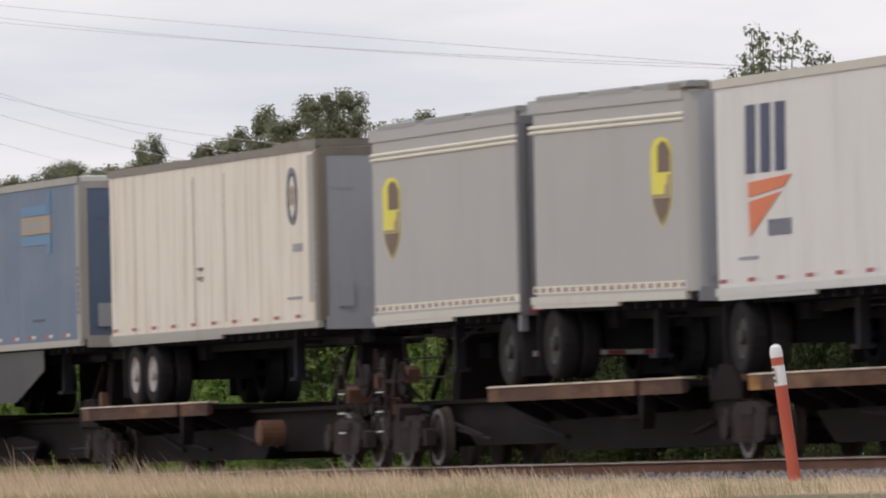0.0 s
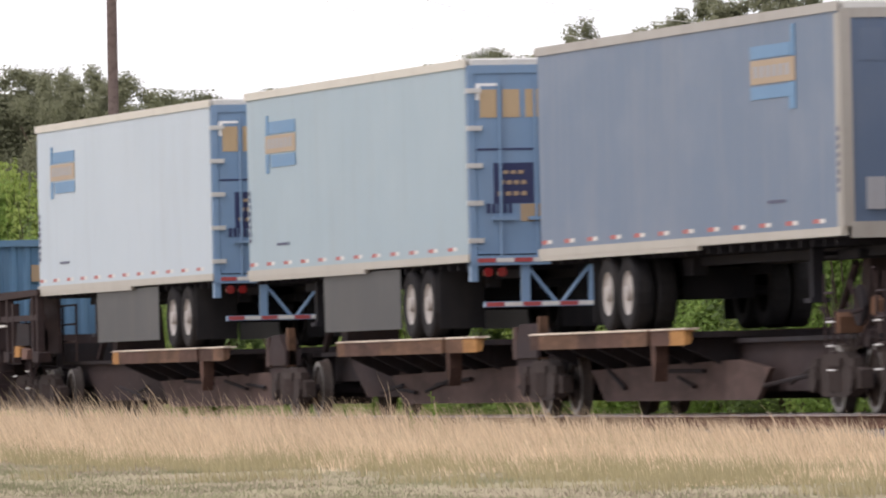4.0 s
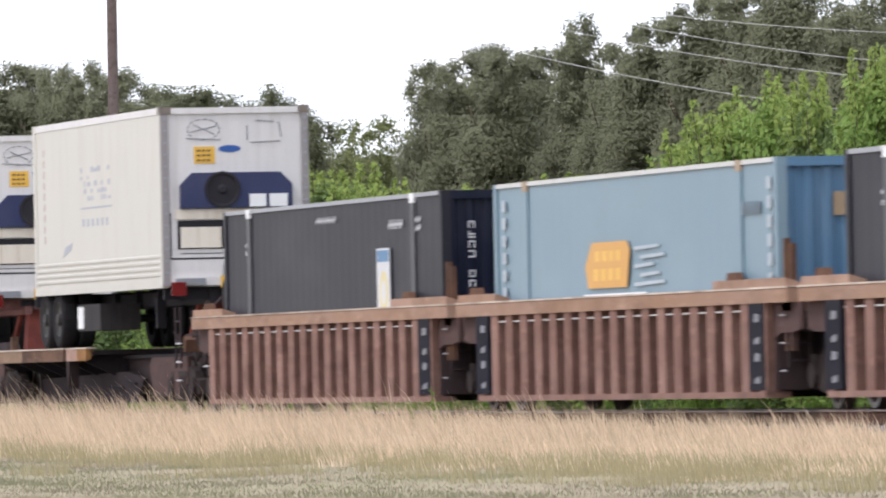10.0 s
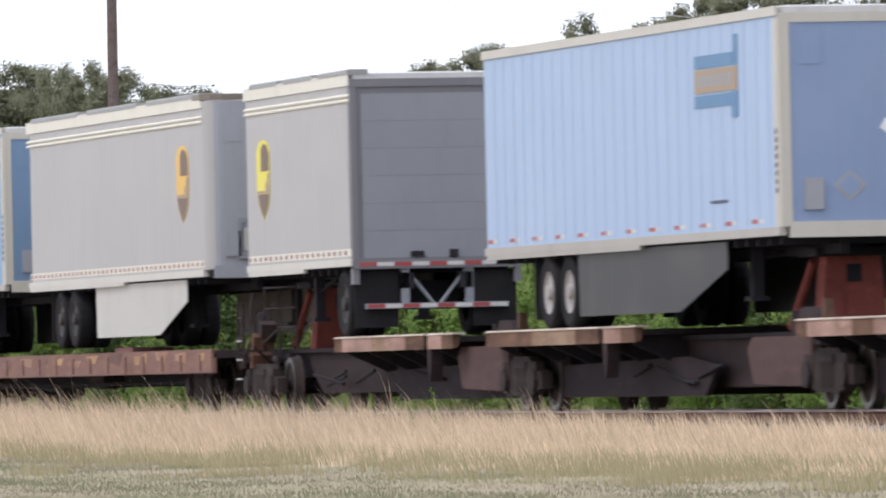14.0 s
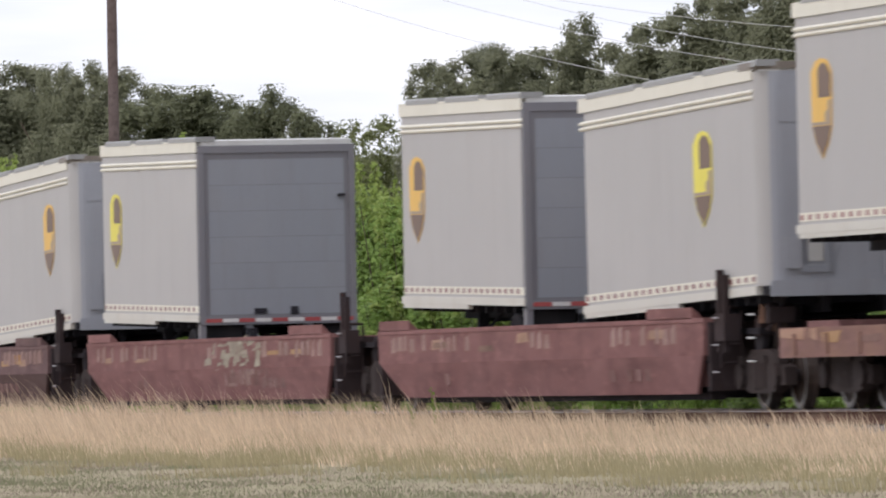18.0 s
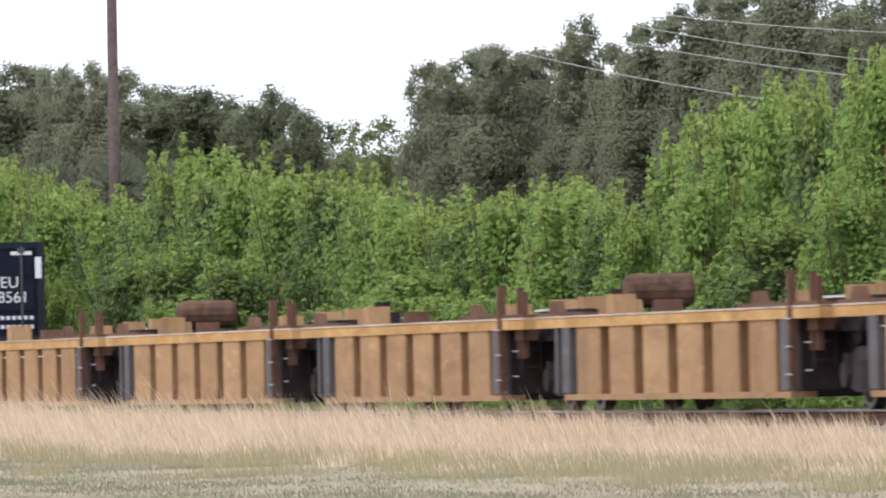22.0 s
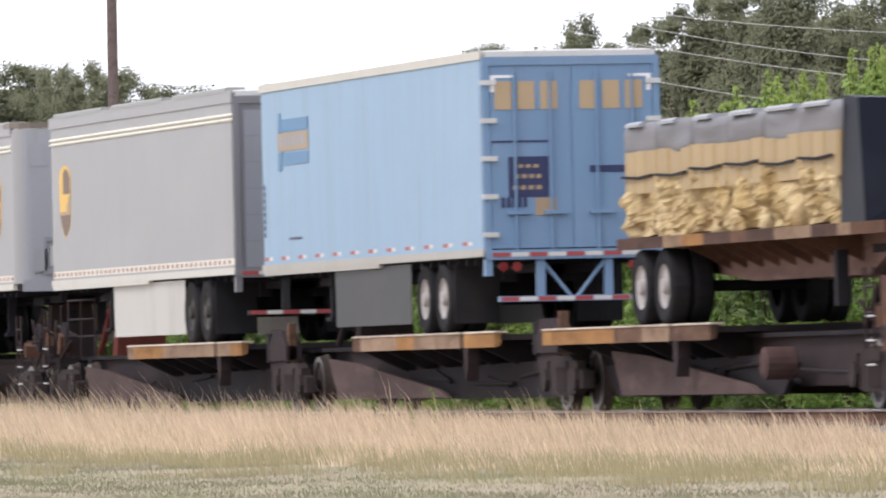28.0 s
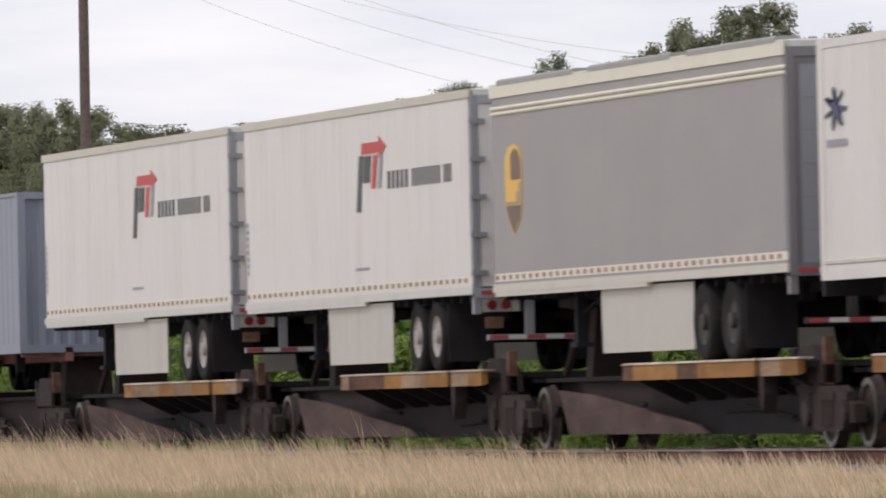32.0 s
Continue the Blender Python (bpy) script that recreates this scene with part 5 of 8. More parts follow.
def end_gear(T, x, lift=0.0):
    """Levers, hoses, grab irons and the hand brake at a coupled end."""
    r = random.Random(int(abs(x) * 100))
    for k in range(9):
        a, z = x - 0.8 + 1.6 * r.random(), 0.6 + 0.8 * r.random() + lift * 0.5
        part("lever", Geo().rod((a, 0.1 + 0.5 * r.random(), z), (a + 0.9 * r.random() - 0.45, 0.1 + 0.5 * r.random(), z + 0.6 * r.random()), 0.025, 5), SILL if k % 3 else WHEEL_STEEL, T)
    for k in range(4):
        a, z = x - 0.7 + 1.3 * r.random(), 0.7 + 0.6 * r.random() + lift * 0.5
        part("bracket", Geo().prism_y([(a, z), (a + 0.22, z), (a + 0.26, z + 0.2), (a + 0.06, z + 0.26)], 0.15 + 0.3 * r.random(), 0.5), SILL if k % 2 else TANK_BROWN, T)
    for z in (0.55, 0.85, 1.15):
        part("grab_iron", Geo().rod((x - 0.2, 0.04, z + lift * 0.4), (x + 0.16, 0.04, z + lift * 0.4), 0.014, 5), ALU, T)
    part("hand_brake", Geo().disc_y(x + 0.35, 0.3, 0.36, 1.35 + lift, 0.26, 14), DARK_STEEL, T)


RIB_CACHE = {}


def shared(key, make, name, mat):
    if key not in RIB_CACHE:
        RIB_CACHE[key] = make().mesh(name, mat)
    return RIB_CACHE[key]


rnd_pick = (CAR_BROWN, SILL, PAD_YELLOW)


def well_solid(rear, lead, mat, low, top=1.5, trucks="ar", label="", guides=True, marks=0, patch=None, crease=0.72, scrawl=0, lettered=False):
    """A well car unit with plain plate sides, creased half way up."""
    T = thing("well_car", label, "rail car", "well car units")
    L = lead - rear
    g = Geo()
    for y0, s in ((0.0, 1), (WIDE, -1)):
        poly = [(-L, top), (-L + 0.05, crease), (-0.05, crease), (0, top)]
        g.prism_y(poly, min(y0 - 0.15 * s, y0 - 0.03 * s), max(y0 - 0.15 * s, y0 - 0.03 * s))
    part("side_plate", g, mat, T)
    g = Geo()
    for y0, s in ((0.0, 1), (WIDE, -1)):
        a = [(-L + 0.1, y0 - 0.15 * s, crease), (-0.1, y0 - 0.15 * s, crease), (-0.75, y0 - 0.07 * s, 0.22), (-L + 1.55, y0 - 0.07 * s, 0.22)]
        b = [(x, y + 0.05 * s, z) for x, y, z in a]
        g.loft([a, b])
    part("lower_plate", g, low, T)
    part("bottom_sill", Geo().box(-L + 1.5, -0.7, 0.1, 0.3, 0.14, 0.24).box(-L + 1.5, -0.7, WIDE - 0.3, WIDE - 0.1, 0.14, 0.24), DARK_STEEL, T)
    part("top_chord", Geo().box(-L, 0, -0.16, -0.02, top - 0.05, top + 0.01).box(-L, 0, WIDE + 0.02, WIDE + 0.16, top - 0.05, top + 0.01), mat, T)
    fl = Geo()
    for k in range(8):
        x = -L + 2 + k * (L - 3) / 8
        fl.box(x, x + 0.4, 0.15, WIDE - 0.15, 0.16, 0.3)
    parts("floor_beam", fl, DARK_STEEL, T)
    if guides:
        for a, b in ((-L + 0.15, -L + 2.2), (-3.1, -0.6)):
            part("container_guide", Geo().prism_x([(-0.16, top), (-0.02, top), (-0.02, top + 0.02), (-0.16, top + 0.15)], a, b), mat, T)
    else:
        for k, x in enumerate((-L + 1.0, -L * 0.5 - 2, -L * 0.5, -L * 0.5 + 2.2, -1.4)):
            part("guide_block", Geo().prism_y([(x - 0.5, top), (x + 0.5, top), (x + 0.4, top + 0.09), (x - 0.4, top + 0.09)], -0.16, -0.02), CAR_TAN, T)
        for x in (-L + 1.6, -0.9):
            part("corner_stop", Geo().prism_y([(x - 0.45, top), (x + 0.45, top), (x + 0.22, top + 0.3), (x - 0.1, top + 0.36)], -0.13, -0.02), TANK_BROWN, T)
        part("walkway_rail", Geo().box(-1.6, 1.9, -0.15, -0.11, top + 0.09, top + 0.13), ALU, T)
    r = random.Random(int(-rear))
    sp = Geo()
    for k in range(marks):
        x, z = -L + 1.2 + r.random() * (L - 3), 0.85 + r.random() * (top - 1.08)
        w, h = 0.25 + r.random() * 0.75, 0.04 + r.random() * 0.13
        j = r.random() * 0.12
        sp.prism_y([(x, z), (x + w, z + h * j), (x + w - j, z + h), (x + j, z + h * 0.94)], -0.1515 - 0.0002 * k, -0.15, r.choice((0, 1, 2, 2, 4)))
    if not lettered:
        bars(sp, -L * 0.77, crease + 0.09, 3.0, 0.2, 6, y=-0.1535, slot=3, gap=0.2)
    parts("stencil", sp, [PATCH_GOLD, PATCH_DARK, CHORD_TAN, D_PEEL, PAD_YELLOW], T)
    if lettered:
        ft = Geo()
        for x0, n in ((-L + 0.9, 7), (-L + 4.2, 5), (-L * 0.5, 3), (-5.2, 11)):
            for i in range(n):
                if r.random() < 0.8:
                    x, z, w = x0 + i * 0.42, crease + 0.14 + 0.04 * r.random(), 0.22 + 0.14 * r.random()
                    ft.prism_y([(x, z), (x + w, z + 0.01), (x + w * 0.9, z + 0.2 + 0.1 * r.random()), (x + 0.03, z + 0.2)], -0.1525, -0.15)
        for x0, n in ((-L + 3.4, 4), (-5.4, 5)):
            for i in [i for i in range(n) if r.random() < 0.6]:
                x = x0 + i * 0.5
                ft.add([(x, -0.132, 0.56), (x + 0.3, -0.132, 0.56), (x + 0.3, -0.112, 0.4), (x, -0.112, 0.4)], [(0, 1, 2, 3)], 1)
        parts("faded_lettering", ft, [FADED_PAINT, FAINT_PAINT], T, "faded remains of pale lettering")
    if scrawl:
        sc = Geo()
        for k in range(scrawl):
            x, z = -L * 0.36 + r.gauss(0, 1.1), 0.4 + (top - 0.5) * r.random()
            w, h = 0.12 + r.random() * 0.5, 0.05 + r.random() * 0.14
            z1 = z + h if z > crease else min(z + h * 2, crease - 0.01)
            q = [(x, z), (x + w, z + 0.02), (x + w * 0.8 + 0.2 * r.random(), z1), (x + 0.1, z1 - 0.02)]
            sc.add([(u, -0.1512 - 0.0001 * k + 0.16 * max(0, crease - v), v) for u, v in q], [(0, 1, 2, 3)], 0 if z > crease else 2 if k % 3 else 1)
        parts("paint_scrawl", sc, [SPRAY_PALE, FADED_PAINT, FAINT_PAINT], T, "faded sprayed paint strokes")
    if patch:
        x, z = patch
        p = Geo().box(x, x + 2.2, -0.155, -0.15, z, z + 0.46, 0)
        p.prism_y([(x + 0.1, z + 0.05), (x + 2.1, z + 0.05), (x + 1.9, z + 0.24), (x + 2.1, z + 0.4), (x + 0.1, z + 0.4)], -0.158, -0.155, 1)
        for k in range(5):
            p.box(x + 0.4 + k * 0.3, x + 0.5 + k * 0.3, -0.1595, -0.158, z + 0.1, z + 0.24, 0)
        p.box(x + 0.35, x + 1.8, -0.1595, -0.158, z + 0.29, z + 0.33, 0)
        part("painted_panel", p, [PANEL_GREY, TAPE_PALE], T, "pale panel in a grey frame")
    if trucks[0] == "c" and not guides:
        for x, h in ((0.75, 0.66), (1.5, 0.7), (2.05, 0.5), (4.0, 0.72), (4.45, 0.7)):
            part("stand_post", Geo().box(x, x + 0.16, -0.06, 0.06, 1.0, top + h), SILL, T)
        part("stand_beam", Geo().prism_y([(0.6, top + 0.56), (4.7, top + 0.62), (4.7, top + 0.72), (0.6, top + 0.7)], -0.08, 0.3), SILL, T)
        part("stand_beam", Geo().box(0.6, 4.6, -0.05, 0.1, top + 0.18, top + 0.28), SILL, T)
        part("stand_plate", Geo().prism_y([(2.0, top - 0.4), (4.6, top - 0.4), (4.6, top + 0.62), (3.4, top + 0.62), (2.4, top + 0.3)], 0.3, 0.36), SILL, T)
        part("brake_box", Geo().prism_y([(2.3, top - 0.25), (3.7, top - 0.25), (3.6, top + 0.12), (2.5, top + 0.16)], -0.04, 0.2), DARK_STEEL, T)
        for x, z in ((1.4, 1.02), (2.5, 1.1), (3.2, 1.06), (4.3, 1.0)):
            part("valve_box", Geo().prism_y([(x, z), (x + 0.5, z), (x + 0.55, z + 0.16), (x + 0.05, z + 0.2)], -0.1, 0.12), rnd_pick[int(x) % 3], T)
    ends_of_well(T, L, top, trucks, SILL, 1.75)
    return aboard(T, lead)


def ends_of_well(T, L, top, trucks, mat, gap, tall_post=True, rise=0.62):
    """Bulkheads, stub sills, trucks and uprights at the ends; trucks: a shared truck ahead, c a coupler ahead, r nothing behind, k a coupler behind."""
    c = WIDE / 2
    for x, s in ((0.0, 1), (-L, -1)):
        b = Geo().box(min(x, x + s * 0.12), max(x, x + s * 0.12), -0.1, WIDE + 0.1, 0.26, top - 0.05)
        part("bulkhead", b, SILL, T)
        b = Geo().box(min(x, x + s * gap), max(x, x + s * gap), c - 0.5, c + 0.5, 0.78, top - 0.22)
        b.box(min(x, x + s * (gap - 0.2)), max(x, x + s * (gap - 0.2)), 0.2, WIDE - 0.2, 0.98, 1.06)
        part("end_platform", b, DARK_STEEL, T)
        w = Geo()
        for y in (0.02, 0.3):
            w.rod((x + s * 0.25, y, 0.55), (x + s * 0.25, y, top + 0.1), 0.025)
        for k in range(4):
            w.rod((x + s * 0.25, 0.02, 0.62 + k * 0.24), (x + s * 0.25, 0.3, 0.62 + k * 0.24), 0.02)
        part("ladder", w, SILL, T)
    g = Geo().box(0.5, 0.6, -0.1, -0.02, 0.75, top + rise).box(0.78, 0.86, -0.1, -0.02, 0.75, top + rise - 0.07).box(0.45, 0.95, -0.12, 0.1, top - 0.3, top + 0.05)
    part("end_post", g, mat, T) if tall_post else None
    for z in (0.5, 0.85, 1.2):
        part("hand_grip", Geo().rod((0.5, -0.16, z), (0.78, -0.16, z), 0.013, 5), POST_GREY, T)
    part("brake_gear", Geo().disc_y(gap * 0.75, 0.25, 0.34, top - 0.28, 0.22, 12).box(gap * 0.5, gap, 0.4, 0.7, top - 0.4, top + 0.12), DARK_STEEL, T)
    if trucks[0] == "a":
        truck(T, gap)
    elif trucks[0] == "c":
        truck(T, gap - 0.35)
        coupler(T, gap + 0.7, 1)
        end_gear(T, gap, top - 1.0)
    if trucks[1] == "k":
        truck(T, -L - gap + 0.35)
        coupler(T, -L - gap - 0.7, -1)
        end_gear(T, -L - gap, top - 1.0)


def well_ribbed(rear, lead, mat, chord, trucks="ar", label="", top=1.5, step=0.98, gap=1.8, panel=0.0, rails=True, sheet=None, panel_mat=None, apron=True, wide=0.16, bays=0, deep=0.19, block=False, both=0):
    """A well car unit whose sides stand between upright ribs under a deep top chord."""
    T = thing("well_car", label, "rail car", "well car units")
    L = lead - rear
    over = gap - (1.15 if block else 0.35)
    g = Geo()
    for y0, y1 in ((-0.26, -0.02), (WIDE + 0.02, WIDE + 0.26)):
        g.prism_x([(y0, top - deep), (y1, top - deep), (y1, top - 0.02), (y1 - 0.02, top), (y0 + 0.02, top), (y0, top - 0.02)], -L - over, over)
    part("top_chord", g, chord, T)
    # A pale strip paints the sky's reflection along the chord.
    part("chord_edge", Geo().box(-L - over, over, -0.27, -0.02, top - 0.012, top + 0.012), EDGE_GLINT, T)
    # A darker sheet: the shade between the ribs is put into its colour.
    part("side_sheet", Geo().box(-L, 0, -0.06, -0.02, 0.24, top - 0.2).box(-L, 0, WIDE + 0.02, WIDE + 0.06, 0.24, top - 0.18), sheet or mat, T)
    part("bottom_sill", Geo().box(-L, 0, -0.24, 0.1, 0.16, 0.24).box(-L, 0, WIDE - 0.1, WIDE + 0.24, 0.16, 0.24), mat, T)
    n = bays or max(2, int(L / step))
    inset = panel + 0.06 if bays else 0.14 - (L - 0.28) / n / 2
    pitch = (L - 2 * inset) / n
    half = pitch * 0.37 if bays else wide
    rib = shared(("rib", mat.name, round(half, 2), top), lambda: Geo().prism_z([(-half + 0.06, -0.06), (-half + 0.03, -0.22), (-half + 0.07, -0.24), (half - 0.07, -0.24), (half - 0.03, -0.22), (half - 0.06, -0.06)], 0.24, top - deep), "rib", mat)
    for k in range(n if bays else n + 1):
        x = -L + inset + (k + 0.5) * pitch
        if x < -0.1:
            part("rib", rib, None, T, at=(x, 0, 0))
    if panel:
        for a in [x for x, on in ((-L, both != 1), (-panel, both != -1)) if on]:
            part("end_panel", Geo().box(a, a + panel, -0.255, -0.06, 0.26, top - deep), panel_mat or PANEL_GREY, T, "dark end panel" if panel_mat else "grey end panel")
            if panel_mat:
                ch = Geo()
                for k in range(4):
                    zz = 0.34 + 0.25 * k + 0.03 * (k % 2)
                    ch.prism_y([(a + 0.3, zz), (a + 0.55, zz + 0.01), (a + 0.58, zz + 0.1), (a + 0.33, zz + 0.07 + 0.04 * (k % 2))], -0.262, -0.255)
                parts("chalked_mark", ch, PANEL_CHALK, T)
    if rails:
        for z in (top - 0.29,):
            part("grab_rail", Geo().box(-L + 0.1, -0.1, -0.205, -0.19, z, z + 0.02), ALU, T)
    if apron:
        for x0, x1 in ((0.0, over + 0.1), (-L - over - 0.1, -L)):
            w = x1 - x0
            poly = [(x0, top - 0.19), (x0, 0.9 if x0 == 0 else 1.02), (x0 + w * 0.3, 0.98), (x0 + w * 0.7, 0.98), (x1, 1.02 if x0 == 0 else 0.9), (x1, top - 0.19)]
            part("end_apron", Geo().prism_y(poly, -0.12, -0.06), sheet or mat, T)
    # Dark plates, added for the black shade inside the end openings.
    for x0, x1 in ((0.0, gap), (-L - gap, -L)):
        part("end_shroud", Geo().box(x0, x1, 0.45, 0.5, 0.3 if bays else 0.62, top - 0.1), DARK_STEEL, T)
    fl = Geo()
    for k in range(8):
        x = -L + 1 + k * (L - 2) / 8
        fl.box(x, x + 0.4, 0.15, WIDE - 0.15, 0.16, 0.3)
    parts("floor_beam", fl, DARK_STEEL, T)
    for a, b in ((-L - over + 0.1, -L + 1.2), (-2.6, over - 0.1)):
        part("container_guide", Geo().prism_x([(-0.25, top + 0.01), (-0.03, top + 0.01), (-0.03, top + 0.05), (-0.25, top + (0.06 if bays else 0.12))], a, b), TANK_BROWN if bays else chord, T)
        part("guide_stop", Geo().prism_y([(a + 0.2, top), (a + 0.9, top), (a + 0.7, top + 0.22), (a + 0.35, top + 0.22)], -0.14, -0.03), TANK_BROWN, T)
    if bays and trucks[0] == "c":
        for k, (x, h) in enumerate(((0.5, 0.5), (1.1, 0.9), (1.45, 0.86), (2.3, 0.8))):
            part("stand_post", Geo().box(x, x + 0.17, -0.2, -0.06, 0.9, top + h), (RUST_BLOOM, TANK_BROWN, RUST_BLOOM, SILL)[k], T)
        part("stand_beam", Geo().box(0.9, 2.6, -0.16, 0.0, top + 0.62, top + 0.74), TANK_BROWN, T)
        part("stand_plate", Geo().prism_y([(0.9, top - 0.1), (1.9, top - 0.1), (1.8, top + 0.5), (1.0, top + 0.6)], 0.0, 0.08), RUST_BLOOM, T, "rust-blotched plate")
        for x, z in ((0.3, 0.95), (0.9, 1.05), (1.7, 0.98), (2.2, 1.1)):
            part("valve_box", Geo().prism_y([(x, z), (x + 0.45, z), (x + 0.5, z + 0.16), (x + 0.05, z + 0.2)], -0.18, 0.02), rnd_pick[int(x * 10) % 3], T)
    if block:
        for x0, x1 in ((over + 0.03, gap + 0.78), (-L - gap - 0.78, -L - over - 0.03)):
            inner = x1 if x0 > 0 else x0
            out = x0 if x0 > 0 else x1
            step = out + (inner - out) * 0.45
            poly = [(out, 0.92), (step, 0.92), (step, 0.72), (inner, 0.72), (inner, top + 0.14), (step, top + 0.14), (step, top + 0.03), (out, top + 0.03)]
            if x0 < 0:
                poly = poly[::-1]
            for k, (f, z) in enumerate(((0.2, 0.98), (0.55, 1.15), (0.8, 0.85), (0.62, 0.82))):
                u = out + (inner - out) * f
                part("valve_box", Geo().prism_y([(u - 0.14, z), (u + 0.14, z), (u + 0.1, z + 0.16), (u - 0.12, z + 0.18)], -0.08, -0.02), (TANK_BROWN, CAR_TAN, SILL, TANK_BROWN)[k], T)
            part("end_block", Geo().prism_y(poly, -0.02, 0.08), RUST_BLOOM, T, "rust-blotched end casting")
    ends_of_well(T, L, top, trucks, RUST_BLOOM if block or not bays else TANK_BROWN, gap, not block, 0.44 if bays else 0.62)
    return aboard(T, lead)


def well_fittings(T, L, top, tank):
    """Loose gear on the deck of an empty yellow well unit: tank, rusty blocks, running boards, posts."""
    c = WIDE / 2
    if tank:
        n, prof = 14, ((-0.5, 0.08), (-0.48, 0.18), (-0.4, 0.24), (0.4, 0.24), (0.48, 0.18), (0.5, 0.08))
        part("air_tank", Geo().loft([[(3.2 + r * math.cos(6.283 * i / n), c + y, top + 0.34 + r * math.sin(6.283 * i / n)) for i in range(n)] for y, r in prof]), PAD_EDGE, T, "rusty brown air tank")
        part("tank_saddle", Geo().prism_y([(2.6, top - 0.05), (3.8, top - 0.05), (3.6, top + 0.22), (2.8, top + 0.22)], c - 0.5, c - 0.35), CAR_YELLOW, T)
    part("valve_block", Geo().box(-0.9, -0.2, 1.5, 1.85, top - 0.1, top + 0.24).rod((-0.6, 1.65, top), (-0.6, 1.65, top + 0.4), 0.13, 8), SPINE_PLATE, T)
    part("running_board", Geo().box(-6.4, -1.8, 1.75, 2.3, top + 0.14, top + 0.17), ALU, T, "grey running board")
    for x in (-6.0, -4.2, -2.2):
        part("board_bracket", Geo().box(x, x + 0.35, 1.8, 2.2, top - 0.15, top + 0.14), TANK_BROWN, T)
    part("deck_clutter", Geo().box(-L + 0.4, 0.6, 1.1, 2.2, top - 0.22, top - 0.02), TANK_BROWN, T)
    for x, y, h in ((-L + 0.5, 0.25, 0.28), (-L + 1.3, 0.7, 0.2), (-1.9, 0.25, 0.22), (-0.5, 1.0, 0.3), (0.3, 0.4, 0.26), (-L - 0.6, 0.5, 0.3)):
        part("lug", Geo().prism_y([(x, top - 0.05), (x + 0.5, top - 0.05), (x + 0.44, top + h), (x + 0.08, top + h)], y, y + 0.32), CAR_YELLOW if h > 0.21 else TANK_BROWN, T)
    part("tall_post", Geo().box(0.12, 0.24, -0.3, -0.2, 0.3, top + 0.46), TANK_BROWN, T, "rusty upright post")
    for z in (0.45, 0.8, 1.15):
        part("hand_grip", Geo().rod((0.1, -0.32, z), (0.4, -0.32, z), 0.014, 5), POST_GREY, T)
    part("grey_post", Geo().box(-L - 0.5, -L - 0.36, -0.24, -0.12, 0.26, top - 0.14), PANEL_GREY, T)


def flat_car(rear, lead):
    T = thing("flat_car", "long worn red-brown flat car with a deep side sill", "rail car", "flat cars")
    L = lead - rear
    part("deck", Geo().box(-L, 0, 0.0, WIDE, 0.9, 1.02), SILL, T)
    g = Geo()
    for y0, y1 in ((-0.04, 0.04), (WIDE - 0.04, WIDE + 0.04)):
        g.box(-L, 0, y0, y1, 0.66, 1.04)
    part("side_sill", g, FLAT_SIDE, T)
    k = 0
    r = random.Random(int(-rear))
    while k < L - 0.8:
        w = 0.3 + r.random() * 1.2
        z, h = 0.82 + r.random() * 0.1, 0.08 + r.random() * 0.1
        x = -L + k
        part("wear_patch", Geo().prism_y([(x + w * 0.2 * r.random(), z), (x + w * (0.7 + 0.3 * r.random()), z - 0.06 * r.random()), (x + w, min(1.03, z + h)), (x + 0.05, min(1.02, z + h * (0.6 + 0.4 * r.random())))], -0.046, -0.04), (CHORD_TAN, CAR_BROWN, WELL_TAN, PATCH_GOLD)[r.randrange(4)], T)
        k += w + 0.1 + r.random() * 0.9
    pk = shared(("pocket",), lambda: Geo().box(-0.06, 0.06, -0.07, -0.04, 0.7, 0.96), "stake_pocket", FLAT_SIDE)
    for k in range(int(L / 1.6)):
        part("stake_pocket", pk, None, T, at=(-L + 0.8 + k * 1.6, 0, 0))
    part("centre_sill", Geo().prism_y([(-L + 0.5, 0.9), (-L + 4.5, 0.45), (-4.5, 0.45), (-0.5, 0.9)], 0.85, 1.75), DARK_STEEL, T)
    part("train_line", Geo().rod((-L + 2, 0.5, 0.5), (-2, 0.5, 0.52), 0.03).rod((-L + 4, 0.4, 0.6), (-L + 12, 0.4, 0.4), 0.03), DARK_STEEL, T)
    for x in (-L + 2.2, -2.2):
        truck(T, x)
    coupler(T, 0, 1)
    for x in (-L + 0.5, -9.5):
        part("bridge_plate", Geo().box(x, x + 1.6, 0.2, 0.9, 1.02, 1.12), CAR_RED, T)
    part("air_tank", Geo().rod((-L / 2, 0.7, 0.62), (-L / 2 + 1.4, 0.7, 0.62), 0.2, 12), SILL, T)
    return aboard(T, lead)


